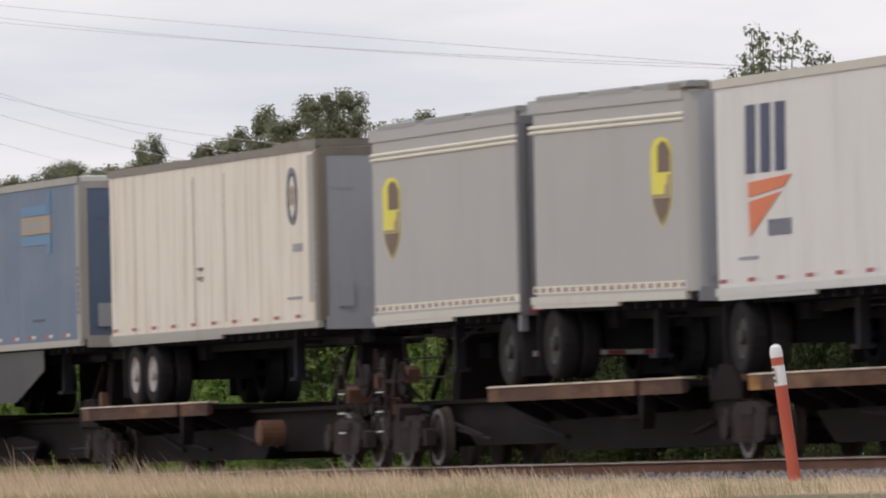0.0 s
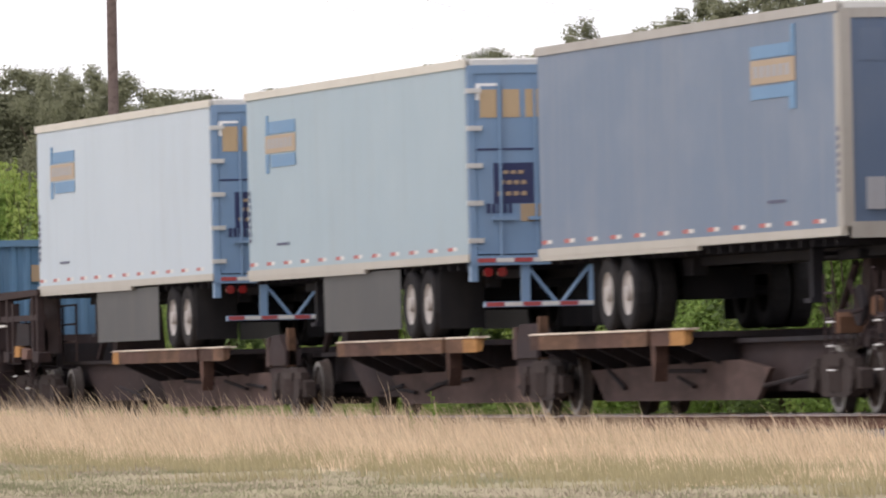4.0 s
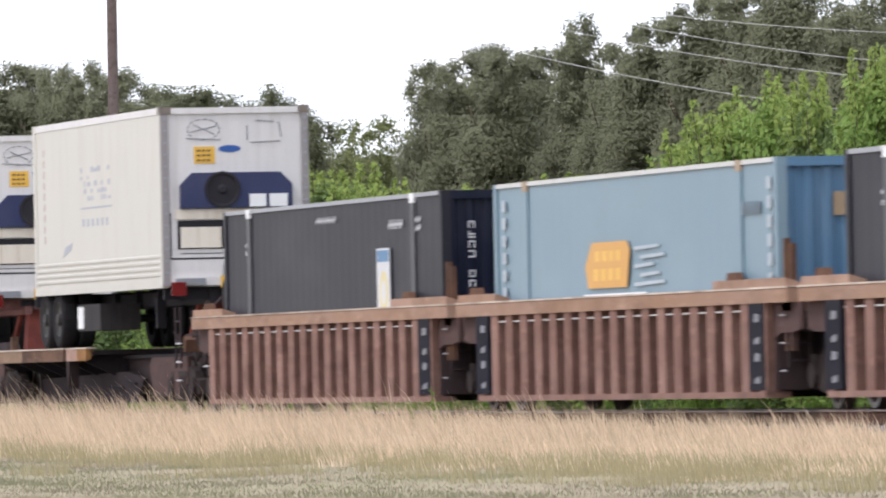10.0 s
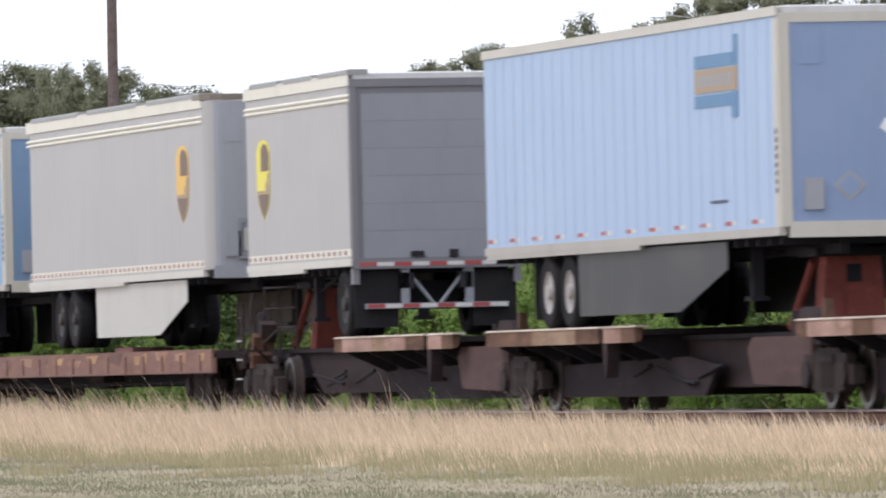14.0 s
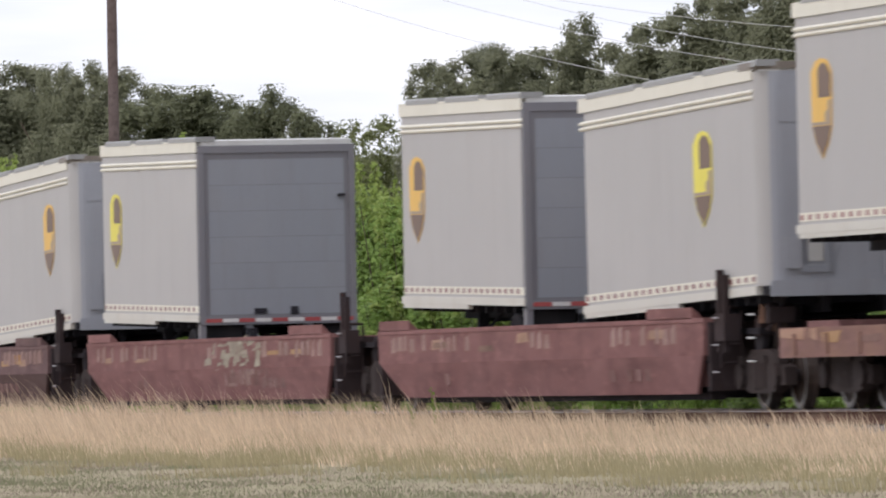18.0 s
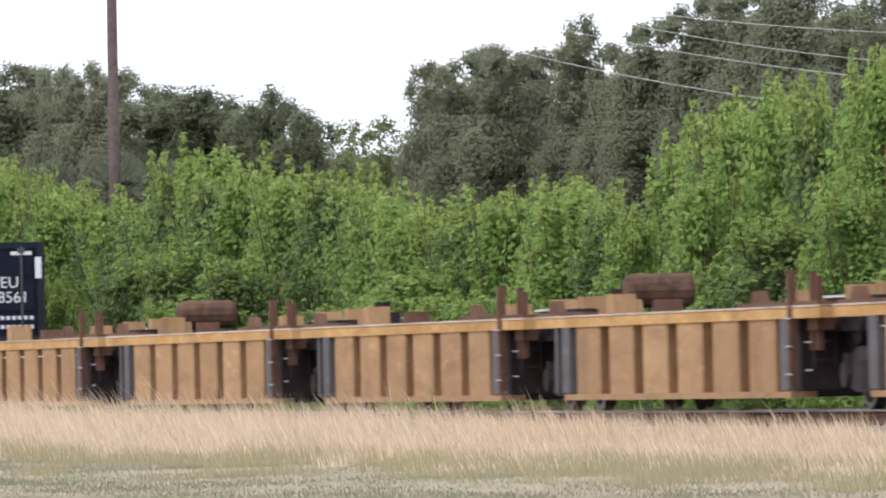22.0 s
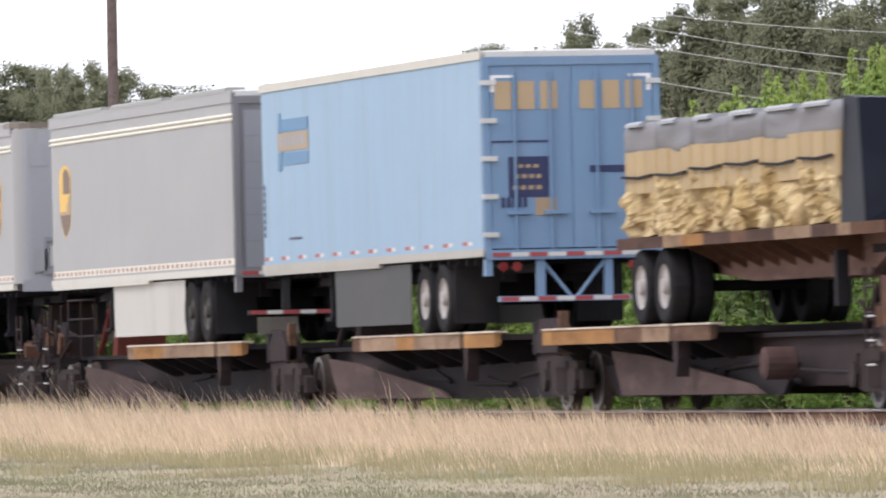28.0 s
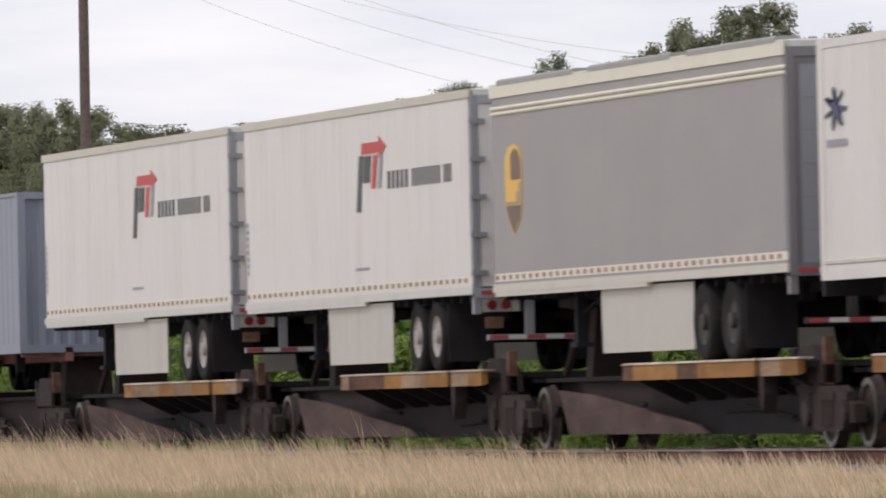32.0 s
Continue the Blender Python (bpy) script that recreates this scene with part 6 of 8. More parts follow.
# ---- containers on road chassis ----
def chassis(q, L, red, group="chassis on the train", wheel_lead=False, deck=1.13, z=1.98):
    T = thing("container_chassis", "dark container chassis with dual tandem wheels", "chassis", group)
    g = Geo()
    for y in (0.8, 1.65):
        g.box(-L, 0, y, y + 0.14, z - 0.18, z + 0.06)
    for k in range(7):
        x = -L + 0.1 + k * (L - 0.3) / 6
        g.box(x, x + 0.12, 0.05 if k in (0, 6) else 0.7, WIDE - (0.05 if k in (0, 6) else 0.7), z - 0.1, z + 0.1)
    part("frame", g, CAR_RED if red else BLACK, T)
    s, we = (1, 0.0) if wheel_lead else (-1, -L)
    road_wheels(T, [we - s * 1.0, we - s * 2.25], deck + 0.52, RIM_D)
    lx = we - s * (L - 2.6)
    parts("landing_gear", Geo().box(lx - 0.08, lx + 0.08, 0.4, 0.55, deck + 0.3, z).box(lx - 0.08, lx + 0.08, WIDE - 0.55, WIDE - 0.4, deck + 0.3, z), BLACK, T)
    if not wheel_lead:
        b = we - s * 4.2
        gs = part("generator_set", Geo().box(min(b, b - s * 2.0), max(b, b - s * 2.0), 0.05, 0.75, deck + 0.3, z - 0.1), GEN_GREY, T)
        part("end_cap", Geo().box(b - 0.012, b + 0.012, 0.08, 0.72, deck + 0.34, z - 0.14).box(min(b, b - s * 0.5), max(b, b - s * 0.5), 0.035, 0.05, deck + 0.34, z - 0.14), D_WHITE if not wheel_lead else GREY_DARK, gs, "pale end cap")
    if wheel_lead:
        part("bumper", Geo().box(-0.08, 0.02, 0.1, WIDE - 0.1, deck + 0.35, deck + 0.5).box(-0.06, 0.0, 0.3, WIDE - 0.3, z - 0.25, z + 0.05), BLACK, T)
        part("plate", Geo().box(0.0, 0.03, 1.75, 2.1, deck + 0.52, deck + 0.68), TAPE_PALE, T)
        parts("mudflap", Geo().box(-0.1, -0.06, 0.1, 1.05, deck + 0.12, z - 0.1).box(-0.1, -0.06, WIDE - 0.9, WIDE - 0.1, deck + 0.12, z - 0.1), RUBBER, T)
        parts("lamp", Geo().box(0.02, 0.05, 0.02, 0.3, z - 0.04, z + 0.1).box(0.02, 0.05, 0.4, 0.62, z - 0.04, z + 0.08), LAMP_RED, T)
        part("sign", Geo().box(0.02, 0.04, 0.75, 1.05, z - 0.06, z + 0.1), D_GOLD, T)
    return aboard(T, q)


def reefer(label, q, L, nose_lead, skin, base=2.1, high=2.92, wear=0, emblem=False):
    T = thing("refrigerated_container", label, "container", "refrigerated containers")
    top = base + high
    part("body", Geo().loft([[(x, y, base + 0.05) for x, y in rounded(-L, 0, 0, WIDE - 0.12, 0.05)], [(x, y, top) for x, y in rounded(-L, 0, 0, WIDE - 0.12, 0.05)]]), skin, T)
    W = WIDE - 0.12
    part("top_rail", Geo().box(-L, 0, -0.012, 0.05, top - 0.1, top + 0.01), WHITE, T)
    rb = shared(("reefer_rib", L), lambda: Geo().prism_x([(0, 0), (-0.02, 0.012), (-0.02, 0.05), (0, 0.062)], -L + 0.15, -0.15), "side_rib", skin)
    for k in range(4 if not emblem else 1):
        part("side_rib", rb, None, T, at=(0, 0, base + 0.16 + k * 0.1))
    part("base_rail", Geo().box(-L, 0, -0.015, 0.1, base - 0.03, base + 0.1), skin, T)
    for x in (-L + 0.12, -0.12):
        part("corner_post", Geo().box(x - 0.13, x + 0.13, -0.014, 0.03, base, top), skin, T)
    d = Geo()
    if emblem:
        x, z = -L + 0.85, top - 0.85
        for k in range(7):
            a = k * 0.9
            d.prism_y([(x - 0.1, z - 0.04), (x + 0.1, z + 0.04), (x + 0.55 * math.cos(a), z + 0.28 * math.sin(a)), (x + 0.45 * math.cos(a - 0.2), z + 0.24 * math.sin(a - 0.2))], -0.02 - 0.001 * k, -0.014, 0)
        bars(d, -L + 0.4, top - 1.32, 1.0, 0.09, 6, y=-0.02, slot=2)
        d.box(-0.9, -0.6, -0.018, -0.014, base + 0.52, base + 0.88, 1).box(-0.85, -0.62, -0.018, -0.014, top - 1.5, top - 1.3, 1).box(-5.2, -4.9, -0.02, -0.014, base + 0.3, base + 0.37, 1)
    else:
        rnd = random.Random(int(-q))
        for r in range(5):
            for k in range(9):
                if rnd.random() < 0.55:
                    x, z = -L * 0.62 + k * 0.31, top - 0.9 - r * 0.12
                    d.box(x, x + 0.12 + 0.14 * rnd.random(), -0.003, -0.001, z, z + 0.05 + 0.05 * rnd.random(), 2)
        d.box(-L * 0.62, -L * 0.62 + 2.8, -0.006, -0.001, top - 1.52, top - 1.49, 3)
        bars(d, -L * 0.62 + 0.1, top - 1.82, 2.6, 0.13, 6, y=-0.003, gap=0.55, slot=4)
        bars_down(d, -L + 0.9, top - 0.35, 0.12, 1.7, 9, slot=5, y=-0.003)
        d.prism_y([(-L + 2.6, base + 0.6), (-L + 3.4, base + 0.72), (-L + 3.6, base + 0.85), (-L + 2.9, base + 0.78)], -0.006, -0.001, 4)
    parts("side_marking", d, [D_NAVY, D_GOLD, D_FAINT, D_FAINT, D_FAINT, D_BLUSH], T, "faded grey lettering")
    if nose_lead:
        parts("end_post", Geo().box(0, 0.06, 0.0, 0.12, base, top).box(0, 0.06, W - 0.12, W, base, top), POST_GREY, T)
        parts("end_frame", Geo().box(0, 0.06, 0.12, W - 0.12, top - 0.1, top).box(0, 0.06, 0.12, W - 0.12, base, base + 0.14), WHITE, T)
        part("end_panel", Geo().box(0.0, 0.02, 0.12, W - 0.12, base + 0.14, top - 0.1), WHITE, T)
        z = base + 1.55
        h = Geo().prism_x([(0.3, z - 0.28), (0.3, z + 0.1), (0.5, z + 0.3), (W - 0.5, z + 0.3), (W - 0.3, z + 0.1), (W - 0.3, z - 0.28)], 0.02, 0.12)
        un = part("cooling_unit", h, D_NAVY, T, "navy cooling unit with a round fan")
        fan = Geo()
        ring = [(math.cos(2 * math.pi * i / 20), math.sin(2 * math.pi * i / 20)) for i in range(20)]
        fan.loft([[(x, 1.0 + r * a, z + 0.02 + r * b) for a, b in ring] for x, r in ((0.12, 0.3), (0.15, 0.3), (0.15, 0.26), (0.125, 0.24), (0.125, 0.08), (0.16, 0.05))])
        part("fan", fan, BLACK, un)
        parts("control_box", Geo().box(0.12, 0.16, 1.45, 1.72, z - 0.27, z - 0.06).box(0.12, 0.16, 1.78, 2.08, z - 0.27, z - 0.06), D_WHITE, un)
        part("ledge", Geo().box(0.02, 0.06, 0.22, W - 0.22, z - 0.46, z - 0.3), DIRTY_WHITE, T)
        # No hollow here: a flat slab has the recess's shade as its black.
        rc = part("recess", Geo().box(0.02, 0.03, 0.25, W - 0.25, base + 0.6, base + 1.07), BLACK, T, "flat black slab painted as a shaded machinery recess")
        part("hatch", Geo().box(0.03, 0.05, 0.3, 0.98, base + 0.62, base + 0.96), DIRTY_WHITE, rc)
        part("motor", Geo().box(0.03, 0.08, 1.15, 1.5, base + 0.66, base + 0.95), GREY_DARK, rc)
        parts("panel_joint", Geo().box(0.02, 0.024, 0.13, W - 0.13, base + 0.43, base + 0.46).box(0.02, 0.024, 0.13, 0.15, base + 0.46, base + 1.2).box(0.02, 0.024, 0.3, 1.0, base + 0.52, base + 0.535), BLACK, T)
        parts("lower_fitting", Geo().box(0.02, 0.05, 1.0, 1.12, base + 0.16, base + 0.34).box(0.06, 0.09, 0.2, 0.7, base + 0.01, base + 0.12), GREY_DARK, T)
        part("corner_casting", Geo().box(-0.16, 0.07, -0.02, 0.17, top - 0.1, top + 0.02), SOOTY, T)
        part("corner_casting", Geo().box(-0.16, 0.07, W - 0.17, W + 0.02, top - 0.1, top + 0.02), SOOTY, T)
        part("warning_sign", Geo().box(0.02, 0.03, 0.55, 0.9, top - 0.92, top - 0.64), D_GOLD, T, "yellow warning sign")
        sl = Geo()
        for k in range(3):
            end_bars(sl, 0.6, top - 0.88 + 0.08 * k, 0.25, 0.03, 3, x=0.031)
        parts("sign_print", sl, D_BROWN, T)
        part("maker_badge", Geo().prism_x([(1.15 + 0.19 * math.cos(a), top - 0.68 + 0.06 * math.sin(a)) for a in [2 * math.pi * i / 14 for i in range(14)]], 0.02, 0.03), D_BLUE, T, "blue oval badge")
        s = Geo()
        for k in range(14):
            a0, a1 = k * 0.45, k * 0.45 + 0.3
            s.rod((0.028, 0.72 + 0.27 * math.cos(a0), top - 0.36 + 0.17 * math.sin(a0)), (0.028, 0.72 + 0.27 * math.cos(a1), top - 0.36 + 0.17 * math.sin(a1)), 0.009, 5)
        for y, zz, y2, z2 in ((0.5, top - 0.4, 0.95, top - 0.3), (0.55, top - 0.28, 0.9, top - 0.44), (0.42, top - 0.5, 1.0, top - 0.53), (1.45, top - 0.3, 1.45, top - 0.55), (1.5, top - 0.58, 2.0, top - 0.56), (1.98, top - 0.25, 2.02, top - 0.5), (1.6, top - 0.22, 1.9, top - 0.24)):
            s.rod((0.028, y, zz), (0.028, y2, z2), 0.009, 5)
        parts("pipework", s, GREY_DARK, T)
        part("gladhand_box", Geo().box(0.06, 0.14, 0.12, 0.36, base - 0.16, base + 0.06), LAMP_RED, T, "dark red box at the lower corner")
        part("lower_sign", Geo().box(0.06, 0.075, 0.95, 1.35, base - 0.04, base + 0.16), D_GOLD, T, "yellow sign at the lower edge")
        part("bolts", bars_end_rows(Geo(), base, top, W), GREY_MID, T)
    else:
        for y0, y1 in ((0.08, W / 2 - 0.01), (W / 2 + 0.01, W - 0.08)):
            dr = part("door", Geo().box(0.0, 0.05, y0, y1, base + 0.16, top - 0.1), DOOR_WHITE, T)
            parts("gasket", Geo().box(0.05, 0.056, y0 + 0.05, y1, top - 0.2, top - 0.16).box(0.05, 0.056, y0 + 0.05, y1, base + 0.18, base + 0.22).box(0.05, 0.056, y0, y0 + 0.03, base + 0.18, top - 0.16), BLACK, dr)
            for yy in (y0 + 0.42, y1 - 0.2):
                rd = Geo().rod((0.08, yy, base + 0.12), (0.08, yy, top - 0.08), 0.025, 6)
                rd.box(0.05, 0.1, yy - 0.15, yy + 0.2, base + 0.66, base + 0.71)
                part("lock_rod", rd, GREY_MID, dr)
        hg = Geo()
        for k in range(4):
            zz = base + 0.4 + k * 0.68
            hg.box(0.0, 0.09, -0.02, 0.22, zz, zz + 0.11).box(0.0, 0.09, W - 0.22, W + 0.02, zz, zz + 0.11)
        parts("hinge", hg, GREY_DARK, T)
        m = Geo()
        for y, zz, y2, z2, w in ((0.45, top - 0.6, 0.8, top - 0.56, 0.05), (0.7, top - 0.68, 1.0, top - 0.72, 0.05), (0.72, top - 0.55, 0.95, top - 0.5, 0.05), (1.02, top - 0.5, 1.06, top - 0.7, 0.07), (1.05, top - 0.5, 1.3, top - 0.42, 0.05),
                                  (1.2, top - 0.46, 1.35, top - 0.62, 0.06), (1.3, top - 0.6, 1.65, top - 0.55, 0.05), (1.4, top - 0.6, 1.5, top - 0.8, 0.04), (0.95, top - 0.72, 1.2, top - 0.66, 0.05)):
            y, y2 = 0.3 + (y - 0.45) * 0.72, 0.3 + (y2 - 0.45) * 0.72
            m.prism_x([(y, zz - w * 0.8), (y2, z2 - w * 0.4), (y2, z2 + w * 0.4), (y, zz + w * 0.8)], 0.052, 0.06, 0)
        m.box(0.052, 0.06, 0.5, 0.8, base + 0.95, base + 1.2, 2).box(0.052, 0.06, 1.35, 1.75, base + 0.92, base + 1.15, 1).box(0.052, 0.06, 0.5, 0.75, base + 0.3, base + 0.43, 1)
        parts("end_marking", m, [D_NAVY, D_GOLD, D_GREY], T)
    return aboard(T, q)


def bars_end_rows(g, base, top, W):
    for k in range(14):
        z = base + 0.2 + k * (top - base - 0.4) / 13
        g.box(0.06, 0.075, 0.04, 0.08, z, z + 0.04).box(0.06, 0.075, W - 0.08, W - 0.04, z, z + 0.04)
    return g


def flatbed(q, L):
    T = thing("flatbed_trailer", "rusty flatbed trailer with dual wheels", "trailer", "trailers on the train")
    z = 2.3
    part("deck", Geo().box(-L, 0, 0.02, WIDE - 0.02, z - 0.06, z), CAR_BROWN, T)
    rr = random.Random(12)
    u = -L
    while u < 0:
        v = min(0, u + 0.5 + 1.4 * rr.random())
        part("side_rail", Geo().box(u, v, -0.02, 0.03, z - 0.14, z + 0.012), rr.choice((TANK_BROWN, PAD_DARK, PAD_TAN, PAD_YELLOW, PAD_DARK)), T)
        u = v
    part("side_rail", Geo().box(-L, 0, WIDE - 0.03, WIDE + 0.02, z - 0.16, z + 0.01), TANK_BROWN, T)
    part("main_beam", Geo().prism_y([(-L, z - 0.1), (-L, z - 0.35), (-L + 4.5, z - 0.62), (-3.6, z - 0.62), (-2.4, z - 0.3), (0, z - 0.25), (0, z - 0.1)], 0.75, 0.9), CAR_BROWN, T)
    part("main_beam", Geo().prism_y([(-L, z - 0.1), (-L, z - 0.35), (-L + 4.5, z - 0.62), (-3.6, z - 0.62), (-2.4, z - 0.3), (0, z - 0.25), (0, z - 0.1)], 1.7, 1.85), CAR_BROWN, T)
    st = shared(("gusset",), lambda: Geo().prism_x([(0.02, z - 0.08), (0.75, z - 0.45), (0.75, z - 0.08)], -0.02, 0.02), "gusset", TANK_BROWN)
    for k in range(9):
        part("gusset", st, None, T, at=(-L + 3.2 + k * 0.85, 0, 0))
    road_wheels(T, [-L + 1.0, -L + 2.3], 1.65, RIM_W)
    parts("landing_gear", Geo().box(-4.0, -3.85, 0.4, 0.55, 1.3, z - 0.3).box(-4.0, -3.85, WIDE - 0.55, WIDE - 0.4, 1.3, z - 0.3), BLACK, T)
    aboard(T, q)
    Lo = thing("tarped_load", "wrapped bundles under grey and black tarpaulins", "cargo")
    rnd = random.Random(7)
    n = 6
    w = (L - 2.6) / n

    def lumpy(x0, x1, y0, y1, z0, z1, r, amp):
        """A soft-sided bundle: a closed grid, pushed in and out; a thin one hangs in smooth folds."""
        nz, fine = 24, 1.0 if amp > 0.1 else 0.12
        base_ring = []
        for (ax, ay), (bx, by) in zip(rounded(x0, x1, y0, y1, 0.12, 4), rounded(x0, x1, y0, y1, 0.12, 4)[1:] + rounded(x0, x1, y0, y1, 0.12, 4)[:1]):
            m = max(1, int(math.hypot(bx - ax, by - ay) / 0.1))
            base_ring += [(ax + (bx - ax) * i / m, ay + (by - ay) * i / m) for i in range(m)]
        cx, cy = (x0 + x1) / 2, (y0 + y1) / 2
        rings = []
        for j in range(nz + 1):
            t = j / nz
            sh = 1 + 0.05 * (1 - abs(2 * t - 1) ** 4)
            ring = []
            for x, y in base_ring:
                v = noise.noise(Vector((x * 1.1 + r, y * 2.2, t * 1.3 + r))) * amp + noise.noise(Vector((x * 2.6 + r, y * 5, t * 3.4))) * amp * 0.6 * fine + fine * abs(noise.noise(Vector((x * 4.5 + r, y * 9, t * 7)))) * amp * 0.5
                ring.append((cx + (x - cx) * sh + v * 0.4, cy + (y - cy) * sh + v, z0 + (z1 - z0) * t + v * 0.3))
            rings.append(ring)
        return Geo().loft(rings)
    for k in range(n):
        a = -L + 0.3 + k * w
        part("wrapped_pack", lumpy(a, a + w - 0.14, 0.1, WIDE - 0.1, z + 0.02, z + 0.78 + 0.1 * rnd.random(), k * 3.1, 0.21), WRAP, Lo, "crumpled tan wrapping")
        part("tarp_cap", lumpy(a - 0.01, a + w - 0.02, 0.1, WIDE - 0.1, z + 1.1 - 0.05 * rnd.random(), z + 1.5 + 0.06 * rnd.random(), k * 5.3, 0.05), TARP, Lo, "grey tarpaulin cap")
        part("tarp_lip", Geo().prism_x([(0.0, z + 1.49), (0.3, z + 1.5), (0.3, z + 1.56), (0.06, z + 1.56), (0.0, z + 1.53)], a + w * 0.12, a + w * (0.5 + 0.4 * rnd.random())), GREY_MID, Lo, "pale folded tarpaulin edge")
        for i in range(3):
            u, d = a + i * w / 3, 0.03 * rnd.random()
            part("upright_board", Geo().prism_z([(u, 0.04 + d), (u + 0.04, 0.02 + d), (u + w / 3 - 0.08, 0.02 + d), (u + w / 3 - 0.03, 0.06 + d), (u + w / 3 - 0.03, 0.2), (u, 0.2)], z + 0.6, z + 1.14 + 0.05 * rnd.random()), WRAP_PLAIN, Lo, "plain tan upright wrapping")
        sag = 0.78 + 0.08 * rnd.random()
        part("strap", Geo().prism_y([(a, z + sag + 0.03), (a + w * 0.5, z + sag), (a + w * 0.9, z + sag + 0.03), (a + w * 0.9, z + sag + 0.065), (a + w * 0.5, z + sag + 0.035), (a, z + sag + 0.065)], -0.015, 0.02), BLACK, Lo)
    x = -L + 0.3 + n * w
    fr = Geo().loft([[(x, 0.05, z), (x, WIDE - 0.05, z), (x, WIDE - 0.12, z + 1.5), (x, 0.12, z + 1.6)], [(x + 1.2, 0.05, z), (x + 1.2, WIDE - 0.05, z), (x + 1.0, WIDE - 0.12, z + 1.5), (x + 0.7, 0.12, z + 1.55)]])
    part("front_tarp", fr, TARP_BLACK, Lo, "black tarpaulin over the front")
    bd = part("load_board", Geo().box(x + 1.15, x + 1.35, 0.6, WIDE - 0.1, z, z + 0.8), DIRTY_WHITE, Lo, "pale board with black figures")
    for word, y in (("18", 0.95), ("6", 1.6)):
        c = bpy.data.curves.new("board_text", "FONT")
        c.body, c.size, c.extrude = word, 0.34, 0.004
        c.materials.append(D_BLACK)
        o = new("board_text", c)
        o.parent = Lo
        o.matrix_local = Matrix(((0, 0, 1, x + 1.36), (1, 0, 0, y), (0, 1, 0, z + 0.08), (0, 0, 0, 1)))
    aboard(Lo, q)


# ---- land ----
def ground_z(y):
    return float(np.interp(y, [-60, 8, 15, 20, 24, 29, 30.6, 31.6, 37.2, 38.2, 40, 60, 90], [-1.6, -0.95, -0.72, -0.58, -0.46, -0.42, -0.4, -0.22, -0.22, -0.5, -0.75, -1.0, -1.0]))


def land():
    ys = [-2500, -600, -200, -60, -20, 0, 8, 12, 15, 18, 20, 22, 24, 26, 28, 29, 30, 30.6, 31.1, 31.6, 34.4, 37.2, 37.7, 38.2, 40, 46, 60, 90, 200, 600, 2500]
    xs = [-2600, -1200, -600, -400] + list(range(-320, 61, 4)) + [150, 400, 1200, 2600]
    g = Geo()
    for x in xs:
        for y in ys:
            g.v.append((x, y, ground_z(y) + (0.012 * noise.noise(Vector((x * 0.21, y * 0.35, 0))) if 8 < y < 30.8 and -400 < x < 100 else 0)))
    n = len(ys)
    for i in range(len(xs) - 1):
        for j in range(n - 1):
            g.f.append((i * n + j, (i + 1) * n + j, (i + 1) * n + j + 1, i * n + j + 1))
            g.m.append(1 if 30.6 <= ys[j] < 38 else 0)
    ob = part("ground", g, [SOIL, GRAVEL])
    tagged(ob, "field of dry grass rising to a ballasted trackbed", "ground", kind="structure")


def railway():
    c = SIDE + WIDE / 2
    for k, s in enumerate((-1, 1)):
        y = c + s * 0.76
        g = Geo()
        g.prism_x([(y - 0.07, -0.18), (y + 0.07, -0.18), (y + 0.07, -0.165), (y + 0.01, -0.14), (y + 0.01, -0.05), (y + 0.036, -0.035), (y + 0.036, -0.004), (y - 0.036, -0.004), (y - 0.036, -0.035), (y - 0.01, -0.05), (y - 0.01, -0.14), (y - 0.07, -0.165)], -700, 120, 0)
        g.prism_x([(y - 0.0365, -0.022), (y + 0.0365, -0.022), (y + 0.0365, -0.016), (y + 0.022, 0.0), (y - 0.022, 0.0), (y - 0.0365, -0.016)], -700, 120, 1)
        tagged(part("rail", g, [RAIL_STEEL, RAIL_TOP]), "rust-sided steel rail with a polished head", "rail", "rails of the track", "structure")
    tie = Geo().box(-0.115, 0.115, -1.3, 1.3, -0.18, 0).mesh("tie", TIE_WOOD)
    track = tagged(new("track_bed"), "creosoted wooden ties in ballast", "track", kind="structure")
    for k in range(180):
        part("tie", tie, None, track, at=(-185 + k * 0.55, c, -0.182))
    rnd = np.random.default_rng(3)
    far = Geo()
    for k in range(700):
        x = -700 + k * 0.735
        if x < -186:
            far.box(x - 0.115, x + 0.115, c - 1.3, c + 1.3, -0.36, -0.182)
    tagged(part("far_ties", far, TIE_WOOD, track), kind="stuff")
    # loose stones on the shoulder
    st = Geo()
    for k in range(5000):
        x, y = -215 + 145 * rnd.random(), 30.7 + 1.9 * rnd.random()
        z, r = ground_z(y), 0.03 + 0.035 * rnd.random()
        a = rnd.random(4) * 0.6 + 0.7
        st.add([(x - r * a[0], y, z), (x, y - r * a[1], z), (x + r * a[2], y, z), (x, y + r * a[3], z), (x, y, z + r * 1.1), (x + r * 0.3, y, z + r)], [(0, 1, 4), (1, 2, 5), (2, 3, 5), (3, 0, 4), (1, 5, 4), (3, 4, 5)])
    tagged(part("ballast_stones", st, GRAVEL), "loose grey ballast stones", "gravel", kind="stuff")


def sward_edge(x):
    """Where the mown strip ends and the tall grass starts, slantwise to the track."""
    return 24.0 + 0.046 * (-94.0 - x)


